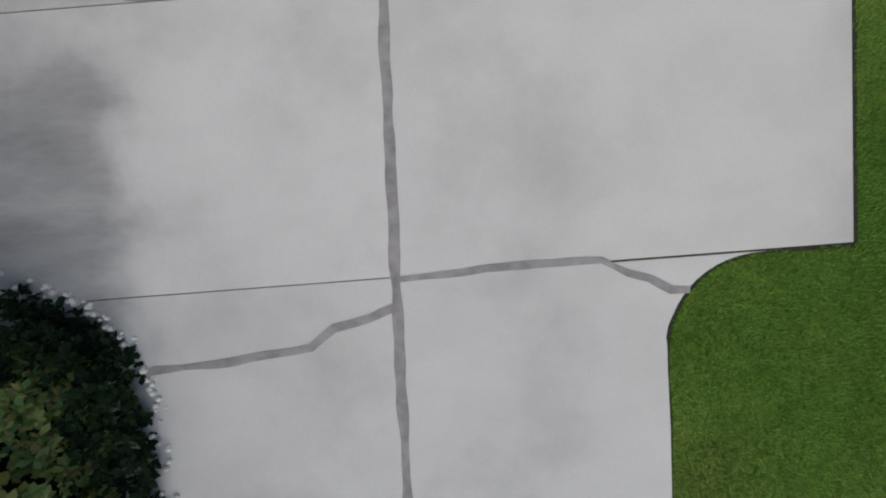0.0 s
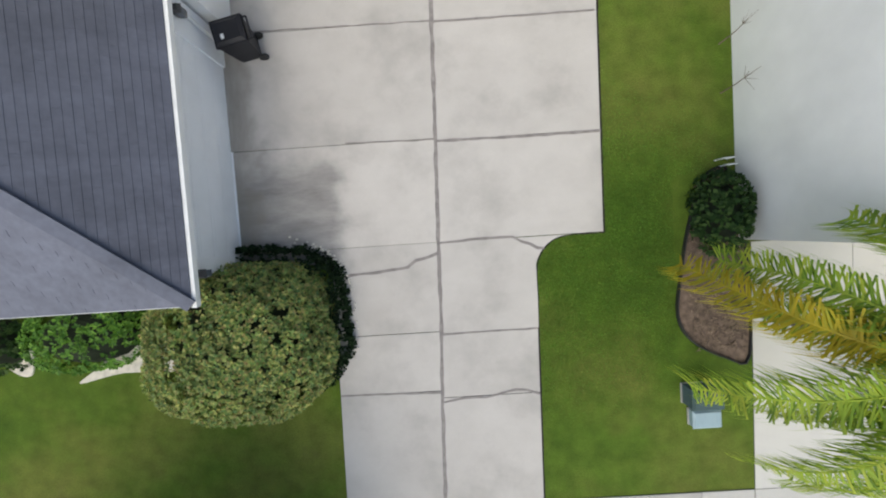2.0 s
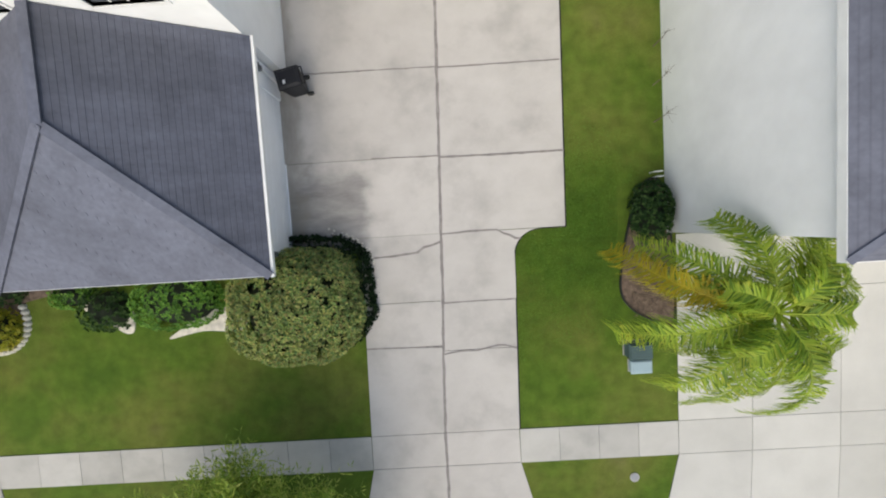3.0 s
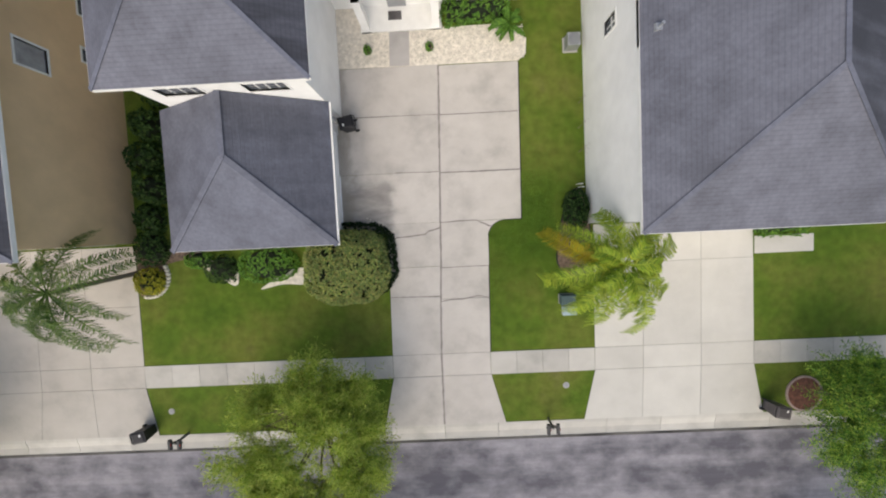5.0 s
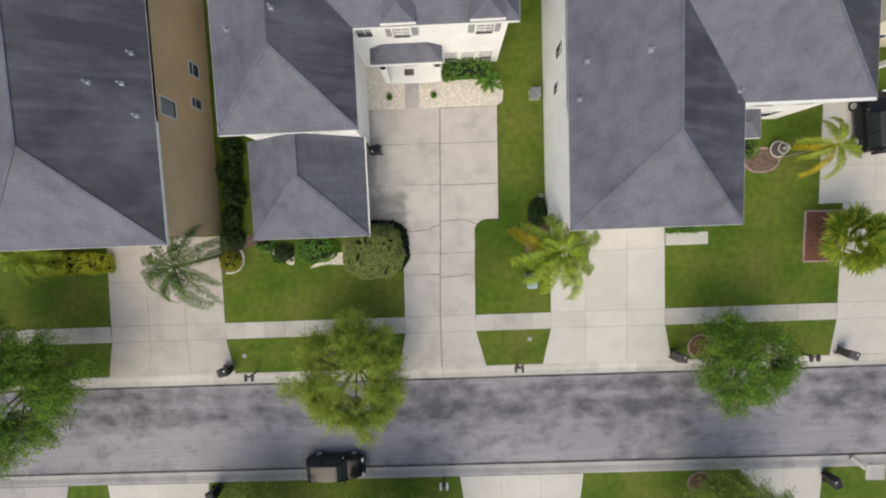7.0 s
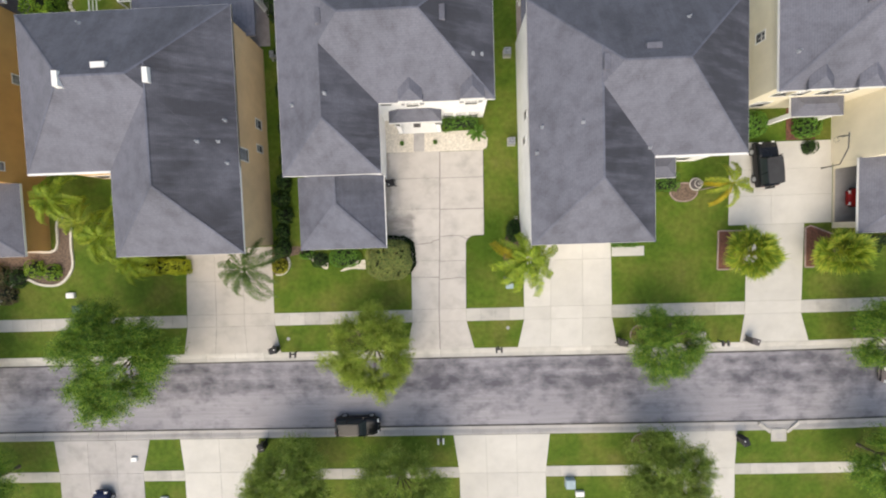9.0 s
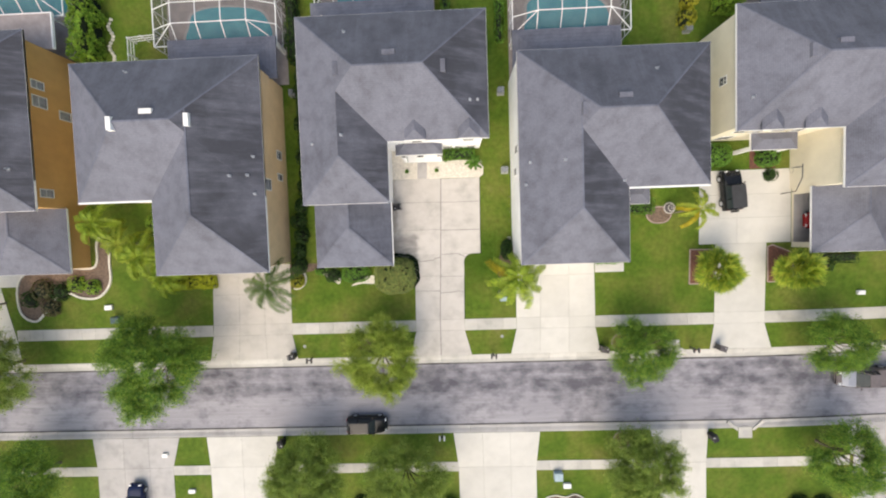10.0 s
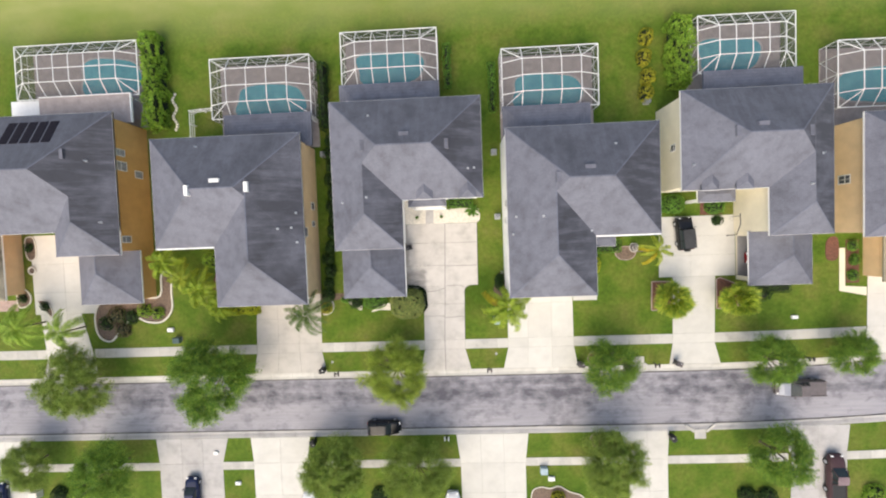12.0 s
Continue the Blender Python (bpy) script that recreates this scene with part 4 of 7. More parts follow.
house_wing("white two-storey stucco house with a street-side garage wing", M_WHITE, (8.05, 25.45, 13.3, 26.05), (8.05, 18.1, 6.38, 26.05),
           {}, {"w": [(15.2, 15.8, 2.9, 4.0), (17.2, 17.9, 3.6, 4.9)], "s": [(20.5, 21.7, 3.6, 4.9), (23.0, 24.2, 3.6, 4.9), (22.2, 23.6, 0.9, 2.2)], "e": [(18.8, 19.5, 3.9, 4.9)]},
           [(9.0, 15.8, "pipe"), (11.8, 15.7, "pipe"), (8.6, 13.8, "pipe"), (17.5, 13.9, "pipe"), (13.3, 19.8, "dark"), (16.7, 20.8, "darkx"), (20.0, 23.4, "pipe")],
           (18.2, 21.6, 11.9, 13.8), (8.2, 18.9, 25.4, 29.5), (10.0, 15.8), 6.25, 0.12, 0.45)
house_wing("tan two-storey stucco house with a street-side garage wing", M_TAN, (-33.6, -15.65, 13.6, 26.5), (-26.5, -15.65, 6.45, 26.5),
           {}, {"e": [(14.5, 15.5, 3.9, 5.2, (0, 0), True), (15.8, 16.4, 1.2, 2.2, (0, 1)), (18.0, 18.8, 1.2, 2.2, (0, 1))], "s": [(-33.0, -31.6, 3.6, 4.9), (-30.2, -28.8, 3.6, 4.9), (-32.6, -30.0, 0.9, 2.2)]},
           [(-27.3, 19.9, "white"), (-24.3, 20.9, "whitex"), (-20.9, 20.1, "white"), (-18.2, 15.4, "pipe"), (-16.9, 15.5, "pipe"), (-16.4, 13.8, "pipe"), (-16.4, 17.2, "pipe"), (-27.6, 25.2, "pipe")],
           (-28.9, -26.8, 11.9, 13.6), (-26.8, -15.6, 25.9, 30.1), (-25.0, -17.6), 6.8, 0.45, 0.8)


def house_side(label, wall, main, wing, garage, main_openings, wing_openings, garage_side, lanai=None, vents=(), porch=None, open_door=False, EAVE=6.3, oe=0.45):
    """A two-storey house whose single-storey garage opens to the side."""
    root = thing("house", ((main[0] + main[1]) / 2, (main[2] + main[3]) / 2, 0), label, "house", "houses along the street")
    block(root, main[0] + OVER, main[1] - oe, main[2] + OVER, main[3] - OVER, EAVE - 0.18, wall, main_openings)
    block(root, wing[0] + OVER, wing[1] - oe, wing[2] + OVER, main[2] + OVER, EAVE - 0.18, wall, wing_openings, sides="wes")
    roof(root, *main, EAVE)
    roof(root, *wing, EAVE, sides="wse", lift=-0.006)
    ridge_caps(root, *main, EAVE, skip=("se",))
    ridge_caps(root, *wing, EAVE, skip=("nw", "ne", "ridge"))
    x0, x1, y0, y1 = garage
    gw = x0 + 0.42 if garage_side == "w" else x1 - 0.42
    g, _ = panel(garage_side, gw, y0 + OVER, y1 + 0.3, 0, LOW_EAVE - 0.15, [(y0 + 1.0, y1 - 0.6, 0.03, 2.3)])
    part("wall", g, wall, root)
    other = "e" if garage_side == "w" else "w"
    part("wall", panel(other, x1 - 0.42 if other == "e" else x0 + 0.42, y0 + OVER, y1 + 0.3, 0, LOW_EAVE - 0.15)[0], wall, root)
    part("wall", panel("s", y0 + OVER, x0 + 0.62, x1 - 0.62, 0, LOW_EAVE - 0.15)[0], wall, root)
    s = 1 if garage_side == "w" else -1
    if not open_door:
        gd = Geo()
        for k in range(4):
            a, b = sorted((gw + s * 0.1, gw + s * 0.14))
            gd.box(a, b, y0 + 1.0, y1 - 0.6, 0.035 + 0.565 * k, 0.585 + 0.565 * k)
        part("garage_door", gd, M_TRIM, root, "closed white sectional garage door")
    else:
        part("garage_floor", Geo().box(x0 + 0.6, x1 - 0.65, y0 + 0.7, y1 + 0.2, -0.05, 0.02), M_GREYC, root, "grey concrete garage floor")
    part("garage_roof", hip(Geo(), *garage, LOW_EAVE, SLOPE, (1, 1, 1, 0), along="y"), M_CLEAN, root)
    fascia(root, *garage, LOW_EAVE, "wse")
    h, xm = (x1 - x0) / 2, (x0 + x1) / 2
    top = (xm, y0 + h, LOW_EAVE + h * SLOPE)
    for p, q in (((x0, y0, LOW_EAVE), top), ((x1, y0, LOW_EAVE), top), (top, (xm, y1, top[2]))):
        part("ridge_cap", Geo().bar(p, q, 0.17, 0.012), M_TAB, root, "line of ridge shingles")
    if porch:
        a, b, c, d = porch
        part("porch_roof", hip(Geo(), a, b, c, d, 3.0, 0.35, (1, 1, 1, 1), 0.14), M_CLEAN, root, "low shingled porch roof")
        fascia(root, a, b, c, d, 3.0, "wes")
        for x in (a + 0.4, b - 0.4):
            part("porch_column", Geo().box(x - 0.18, x + 0.18, c + 0.1, c + 0.46, 0, 2.86), M_WHITE, root)
    if lanai:
        a, b, c, d = lanai
        part("back_roof", hip(Geo(), a, b, c, d, 3.1, 0.18), M_SHINGLE, root, "low shingled back porch roof")
    for x, y, k in vents:
        vent(root, x, y, roof_height((main, wing), EAVE, x, y), k)
    return root


cream_house = house_side("cream two-storey stucco house with an open side garage", M_CREAM, (27.75, 44.35, 18.0, 29.25), (37.35, 44.4, 12.6, 29.25), (37.6, 45.1, 6.45, 13.1),
           {"w": [(23.0, 23.7, 3.4, 4.3)], "s": [(29.2, 30.5, 3.6, 4.9), (32.8, 34.0, 3.6, 4.9), (29.3, 30.6, 0.8, 2.1)]}, {}, "w", (32.3, 43.9, 28.9, 32.5),
           [(32.4, 23.9, "dark"), (35.0, 24.6, "darkx"), (40.1, 23.7, "dark"), (28.8, 20.8, "pipe"), (40.6, 18.1, "pipe"), (42.2, 21.4, "pipe")], (31.5, 36.0, 16.8, 18.7), True)
for x in (30.6, 34.4):
    dormer(cream_house, x, 18.2, 6.3, M_CREAM)
house_side("ochre two-storey stucco house with a side garage", M_OCHRE, (-56.5, -38.5, 16.0, 30.2), (-46.6, -38.5, 13.05, 30.2), (-47.3, -39.0, 6.6, 13.5),
           {"e": [(23.0, 23.8, 1.2, 2.3, (0, 0), True), (25.4, 26.1, 3.8, 4.9, (0, 1), True), (23.6, 24.6, 3.6, 4.9, (0, 1), True)], "s": []}, {"e": [(14.6, 15.3, 3.6, 4.8, (0, 1), True)]}, "w", None,
           [(-42.8, 24.9, "dark"), (-40.9, 24.2, "pipe"), (-40.0, 17.0, "pipe")], None, False, 6.2, 0.9)
# the tan house at the eastern end and the tan garage at the western end
end_e = thing("house", (57, 19, 0), "tan two-storey stucco house with grey shingle roof", "house", "houses along the street")
block(end_e, 48.4, 68.0, 12.5, 25.5, 6.12, M_TAN, {"w": [(18.4, 19.3, 2.6, 3.9)]})
roof(end_e, 47.65, 68.45, 12.05, 25.95, 6.3)
ridge_caps(end_e, 47.65, 68.45, 12.05, 25.95, 6.3)
part("porch_roof", hip(Geo(), 53.4, 60.0, 6.4, 12.4, LOW_EAVE, SLOPE, (1, 1, 1, 0), along="y"), M_TANROOF, end_e, "tan shingled low roof")
part("wall", panel("s", 6.9, 54.0, 59.5, 0, 2.65)[0], M_TAN, end_e)
part("wall", panel("w", 53.8, 6.9, 12.5, 0, 2.65)[0], M_TAN, end_e)
end_w = thing("house", (-64, 12, 0), "house with a tan shingle roof", "house", "houses along the street")
block(end_w, -70.5, -58.2, 8.0, 27.5, LOW_EAVE - 0.18, M_TAN)
part("roof", hip(Geo(), -71.0, -57.7, 7.5, 28.0, LOW_EAVE, SLOPE), M_TANROOF, end_w)
fascia(end_w, -71.0, -57.7, 7.5, 28.0, LOW_EAVE)


# ---- pool cages ----
def pool_cage(x0, x1, y0, y1, nx, pool, label, low=2.35, high=3.4):
    """A white aluminium pool enclosure: posts, eave beams, a mansard on every side under a flat grid, braces and screens."""
    root = thing("pool_cage", ((x0 + x1) / 2, (y0 + y1) / 2, 0), label, "pool enclosure", "pool cages behind the houses")
    w = 0.07
    mx, my = (x1 - x0) / (nx + 1), 1.75
    xi0, xi1, yi0, yi1 = x0 + mx, x1 - mx, y0 + my, y1 - my
    xs = [lerp(xi0, xi1, k / (nx - 1)) for k in range(nx)]
    ys = [yi0, (yi0 + yi1) / 2, yi1]
    for x in [x0] + xs + [x1]:
        part("post", Geo().bar((x, y1, 0), (x, y1, low), w), M_METAL, root)
    for x in (x0, x1):
        for y in [y0] + ys:
            part("post", Geo().bar((x, y, 0), (x, y, low), w), M_METAL, root)
    for a, b in (((x0, y1), (x1, y1)), ((x0, y0), (x0, y1)), ((x1, y0), (x1, y1)), ((x0, y0), (x1, y0))):
        part("eave_beam", Geo().bar((*a, low), (*b, low), 0.09), M_METAL, root)
    for a, b in (((x0, y1), (x1, y1)), ((x0, y0), (x0, y1)), ((x1, y0), (x1, y1))):
        part("chair_rail", Geo().bar((*a, 0.9), (*b, 0.9), 0.05), M_METAL, root)
    for x in xs:
        g = Geo().bar((x, y1, low), (x, yi1, high), w).bar((x, yi1, high), (x, yi0, high), w).bar((x, yi0, high), (x, y0, low), w)
        part("roof_beam", g, M_METAL, root)
    for y in ys:
        g = Geo().bar((xi0, y, high), (xi1, y, high), w).bar((x0, y, low), (xi0, y, high), w).bar((x1, y, low), (xi1, y, high), w)
        part("purlin", g, M_METAL, root)
    for cx, ix in ((x0, xi0), (x1, xi1)):
        for cy, iy in ((y0, yi0), (y1, yi1)):
            part("hip_beam", Geo().bar((cx, cy, low), (ix, iy, high), w), M_METAL, root)
        for a, b in ((ys[0], ys[1]), (ys[2], ys[1])):
            part("brace", Geo().bar((cx, a, 0.05), (cx, b, low), 0.04), M_METAL, root)
    cols = [x0] + xs + [x1]
    for k, (a, b) in enumerate(zip(cols, cols[1:])):
        a, b = (a, b) if k % 2 else (b, a)
        part("brace", Geo().bar((a, y1, 0.9), (b, y1, low), 0.04), M_METAL, root)
    g = Geo()
    g.add([(x0, y0, low), (x1, y0, low), (x1, y1, low), (x0, y1, low), (xi0, yi0, high), (xi1, yi0, high), (xi1, yi1, high), (xi0, yi1, high), (x0, y0, 0.05), (x1, y0, 0.05), (x1, y1, 0.05), (x0, y1, 0.05)],
          [(4, 5, 6, 7), (2, 3, 7, 6), (3, 0, 4, 7), (1, 2, 6, 5), (0, 1, 5, 4), (11, 10, 2, 3), (8, 11, 3, 0), (10, 9, 1, 2)])
    part("screen", g, M_SCREEN, root, "fine dark insect screen")
    px0, px1, py0, py1 = pool
    deck = Geo().box(x0 - 0.1, x1 + 0.1, y0 - 3.5, y1 + 0.1, -0.05, 0.05)
    solo("pool_deck", deck, M_DECK, "pinkish paved pool deck", "pool deck", "structure")
    # free-form pool outline with a paler coping
    cx, cy, rx, ry = (px0 + px1) / 2, (py0 + py1) / 2, (px1 - px0) / 2, (py1 - py0) / 2
    pts = []
    for k in range(48):
        a = 2 * math.pi * k / 48
        c, s = math.cos(a), math.sin(a)
        r = 1 / (abs(c) ** 4 + abs(s) ** 4) ** 0.25 * (0.93 + 0.07 * math.sin(3 * a + x0))
        pts.append((cx + rx * r * c * 1.0, cy + ry * r * s * 0.98))
    pool_ob = thing("swimming_pool", (cx, cy, 0), "free-form swimming pool with clear teal water", "pool", "swimming pools")
    part("coping", Geo().prism([(cx + (x - cx) * 1.07, cy + (y - cy) * 1.09) for x, y in pts], 0.0, 0.075, 0.01), M_COPING, pool_ob, "pale stone coping")
    part("water", Geo().prism(pts, 0.02, 0.085), M_WATER, pool_ob, "teal water")


pool_cage(-11.7, 0.4, 33.1, 39.9, 5, (-10.6, -1.4, 33.9, 38.4), "white aluminium screen enclosure over a pool")
pool_cage(8.4, 20.2, 29.4, 36.8, 4, (9.7, 19.0, 29.9, 34.5), "white aluminium screen enclosure over a pool")
pool_cage(-28.7, -15.8, 29.9, 37.5, 4, (-27.0, -17.2, 30.4, 35.0), "white aluminium screen enclosure over a pool")
pool_cage(32.2, 43.7, 32.5, 39.4, 5, (33.4, 41.4, 33.2, 37.8), "white aluminium screen enclosure over a pool")
pool_cage(-54.6, -38.2, 33.6, 40.5, 7, (-48.2, -39.6, 34.3, 39.6), "wide white aluminium screen enclosure over a pool")
pool_cage(48.6, 60.5, 27.6, 35.6, 5, (50.6, 59.0, 28.6, 33.2), "white aluminium screen enclosure over a pool")


# ---- foliage ----
def rosettes(points, normals, size, k=4, tilt=0.5, rng=None, wide=0.3):
    """Small leaves round each point: k diamonds that spread from the normal."""
    rng = rng or np.random.default_rng(1)
    P, Nn = np.asarray(points, float), np.asarray(normals, float)
    Nn = Nn / np.linalg.norm(Nn, axis=1, keepdims=True)
    ref = rng.normal(size=P.shape)
    A = np.cross(Nn, ref)
    A /= np.linalg.norm(A, axis=1, keepdims=True) + 1e-9
    Bv = np.cross(Nn, A)
    out = []
    for j in range(k):
        ang = 2 * math.pi * j / k + rng.uniform(-0.5, 0.5, len(P))
        t = tilt + rng.uniform(-0.35, 0.35, len(P))
        s = (size * rng.uniform(0.65, 1.3, len(P)))[:, None]
        D = np.cos(ang)[:, None] * A + np.sin(ang)[:, None] * Bv
        D = D * np.cos(t)[:, None] + Nn * np.sin(t)[:, None]
        S = np.cross(D, Nn + 0.3 * ref)
        S /= np.linalg.norm(S, axis=1, keepdims=True) + 1e-9
        out.append(np.stack([P, P + s * (0.55 * D + wide * S), P + s * D, P + s * (0.55 * D - wide * S)], 1))
    V = np.concatenate(out).reshape(-1, 3)
    g = Geo()
    g.v = V.tolist()
    g.f = np.arange(len(V)).reshape(-1, 4).tolist()
    return g


def shell_points(rng, n, c, r, power=2.6, low=-0.15, jitter=0.06, rough=0.08):
    """Points and normals on an uneven rounded dome."""
    d = rng.normal(size=(int(n * 2.2), 3))
    d /= np.linalg.norm(d, axis=1, keepdims=True)
    d = d[d[:, 2] > low][:n]
    k = (np.abs(d) ** power).sum(1) ** (-1 / power)
    k *= 1 + rough * np.array([noise.noise((p[0] * 2.2 + c[0], p[1] * 2.2 + c[1], p[2] * 2.2)) for p in d]) + rng.uniform(-jitter, jitter * 0.4, len(d))
    P = np.array(c) + d * k[:, None] * np.array(r)
    return P, d / np.array(r) * min(r) + np.array((0, 0, 0.25))


def shrub(x, y, rx, ry, h, material, label, name="shrub", leaf=0.11, density=70, group="", seed=1, category="shrub", power=2.6, holes=True):
    rng = np.random.default_rng(seed)
    root = thing(name, (x, y, 0), label, category, group)
    n = int(density * (math.pi * rx * ry + 2.2 * h * (rx + ry)))
    P, Nn = shell_points(rng, n, (x, y, 0.15 * h), (rx, ry, 0.85 * h), power)
    if holes:
        keep = np.array([noise.noise((p[0] * 3.1, p[1] * 3.1, p[2] * 3.1 + seed)) < 0.36 for p in P])
        P, Nn = P[keep], Nn[keep]
    part("leaves", rosettes(P, Nn, leaf, 5, 0.45, rng), material, root)
    # solid dark dome stands in for the shade behind the leaves
    part("inner_foliage", Geo().dome((x, y, 0.0), (rx * 0.86, ry * 0.86, h * 0.86), 5, 14), M_CORE, root, "dark core coloured as the shade inside the plant")
    return root


def hedge(x0, x1, y0, y1, h, material, label, leaf=0.12, density=45, seed=2, name="hedge"):
    rng = np.random.default_rng(seed)
    root = thing(name, ((x0 + x1) / 2, (y0 + y1) / 2, 0), label, "hedge")
    area = (x1 - x0) * (y1 - y0) + 2 * h * (x1 - x0 + y1 - y0)
    n = int(area * density)
    P, Nn = [], []
    for _ in range(n):
        u, v = rng.uniform(), rng.uniform()
        if rng.uniform() < (x1 - x0) * (y1 - y0) / area:
            p, m = (lerp(x0, x1, u), lerp(y0, y1, v), h), (0, 0, 1)
        elif rng.uniform() < (x1 - x0) / (x1 - x0 + y1 - y0):
            s = rng.integers(2)
            p, m = (lerp(x0, x1, u), (y0, y1)[s], h * v), (0, (-1, 1)[s], 0.4)
        else:
            s = rng.integers(2)
            p, m = ((x0, x1)[s], lerp(y0, y1, u), h * v), ((-1, 1)[s], 0, 0.4)
        w = (0.22 * noise.noise((p[0] * 1.1, p[1] * 1.1, p[2] * 1.1 + seed)) if h < 1.5 else 0.8 * noise.noise((p[0] * 0.75, p[1] * 0.75, p[2] * 0.75 + seed))) + rng.normal() * 0.05
        P.append(np.array(p) + np.array(m) * (w * min(1.2, h)))
        Nn.append(m)
    part("leaves", rosettes(P, Nn, leaf, 4, 0.5, rng), material, root)
    # dark box fills the hedge with painted shade
    part("inner_foliage", Geo().box(x0 + 0.15, x1 - 0.15, y0 + 0.15, y1 - 0.15, 0, h * 0.85, 0.1), M_CORE, root, "dark core coloured as the shade inside the hedge")
    return root


def tree(name, label, leaves, seed, r=4.0, crown_z=3.9, crown_h=2.3, clumps=120, per=42, leaf=0.17, spread=0.5, feather=0.0, wide=0.2):
    """A street tree: tapered trunk, forking limbs, and clumps of small leaves with gaps between."""
    rng = np.random.default_rng(seed)
    root = thing(name, (0, 0, 0), label, "tree", "street trees")
    fork = Vector((0.1, -0.05, 1.7))
    part("trunk", Geo().tube([(0, 0, -0.1), (0.03, 0, 0.5), (0.07, -0.03, 1.1), fork], [0.19, 0.14, 0.12, 0.11], 9), M_BARK, root, smooth=True)
    centres = []
    while len(centres) < clumps:
        d = rng.normal(size=3)
        d /= np.linalg.norm(d)
        if d[2] < -0.45:
            continue
        a = math.atan2(d[1], d[0])
        reach = 0.86 + 0.09 * math.sin(3 * a + seed) + 0.09 * math.sin(7 * a + 2 * seed)
        rad = reach * rng.uniform(0.2, 1.0) ** 0.55
        c = np.array((d[0] * r * rad, d[1] * r * rad, crown_z + d[2] * crown_h * rad))
        if noise.noise((c[0] * 0.55 + seed, c[1] * 0.55, c[2] * 0.5)) > 0.26:
            continue
        centres.append(c)
    limbs = Geo()
    tips = []
    for k in range(9):
        a = 2 * math.pi * k / 9 + rng.uniform(-0.2, 0.2)
        tip = Vector((math.cos(a) * r * 0.62, math.sin(a) * r * 0.62, crown_z + rng.uniform(-0.4, 1.0)))
        mid = fork.lerp(tip, 0.5) + Vector((0, 0, 0.5))
        limbs.tube([fork - Vector((0, 0, 0.15)), mid, tip], [0.085, 0.05, 0.022], 6)
        tips.append((mid, tip))
    limbs.tube([fork, (0.05, 0.1, crown_z), (0, 0, crown_z + crown_h * 0.8)], [0.10, 0.06, 0.02], 6)
    for c in centres[::2]:
        mid, tip = min(tips, key=lambda q: (q[1] - Vector(c)).length)
        base = mid.lerp(tip, rng.uniform(0.2, 1.0))
        limbs.tube([base, base.lerp(Vector(c), 0.55) + Vector((0, 0, 0.1)), Vector(c)], [0.022, 0.014, 0.006], 4)
    part("branchwork", limbs, M_BARK, root)
    P, Nn = [], []
    for c in centres:
        out = np.array((c[0] * 0.8, c[1] * 0.8, 0.6 * (c[2] - crown_z) + 0.8))
        out /= np.linalg.norm(out)
        for _ in range(max(3, per // 9)):
            d = rng.normal(size=3) * 0.75 + out * (0.7 + feather * 0.5)
            d[2] = d[2] * 0.6 + 0.1
            d /= np.linalg.norm(d)
            m = 9
            along = np.linspace(0.1, 1.0, m)[:, None] * spread * rng.uniform(1.0, 2.0)
            P.append(c + d * along + rng.normal(size=(m, 3)) * 0.06 - np.array((0, 0, 0.25)) * along ** 2)
            Nn.append(d + rng.normal(size=(m, 3)) * 0.25 + np.array((0, 0, 0.35)))
    part("crown", rosettes(np.concatenate(P), np.concatenate(Nn), leaf, 3, 0.6, rng, wide), leaves, root)
    return root


def put(ob, x, y, turn=0.0, scale=1.0, first=False, z=0.0):
    m = pose(x, y, z, 0, 0, turn)
    if first:
        ob.matrix_basis = m
        made = ob
    else:
        made = copy_thing(ob, m)
    made.scale = (scale, scale, scale)
    return made


oak_a = tree("oak_tree", "street tree with a dense dark green crown", M_OAK, 3, 4.3, 4.2, 2.6, 300, 126, 0.21, 0.75, 1.6, 0.085)
oak_b = tree("oak_tree", "street tree with a ragged green crown", M_OAK, 8, 3.6, 3.5, 2.1, 190, 99, 0.21, 0.75, 1.7, 0.085)
pale_a = tree("street_tree", "young street tree with a feathery yellow-green crown", M_PALEOAK, 5, 4.1, 3.4, 1.9, 300, 108, 0.23, 0.66, 1.5, 0.07)
pale_b = tree("street_tree", "street tree with a loose olive-green crown", M_OLIVE, 11, 4.2, 3.5, 2.1, 270, 108, 0.22, 0.64, 1.3, 0.075)
put(oak_a, -29.4, -2.9, 40, 1.15, True)
put(oak_b, 20.6, -3.0, 10, 0.92, True)
put(pale_a, -6.3, -3.1, 0, 1.0, True)
put(pale_b, -4.3, -15.9, 60, 1.05, True)
put(oak_b, 40.3, -2.9, 120, 0.86)
put(oak_b, 50.2, -2.4, 200, 0.75)
put(pale_b, -48.2, -3.5, 150, 1.1)
put(oak_b, -44.8, -15.6, 190, 1.12)
put(pale_b, -14.6, -15.6, 250, 1.0)
put(pale_b, 20.6, -15.2, 300, 1.0)
put(oak_b, 40.8, -14.5, 80, 1.0)
put(pale_b, -56.6, -14.9, 10, 0.8)


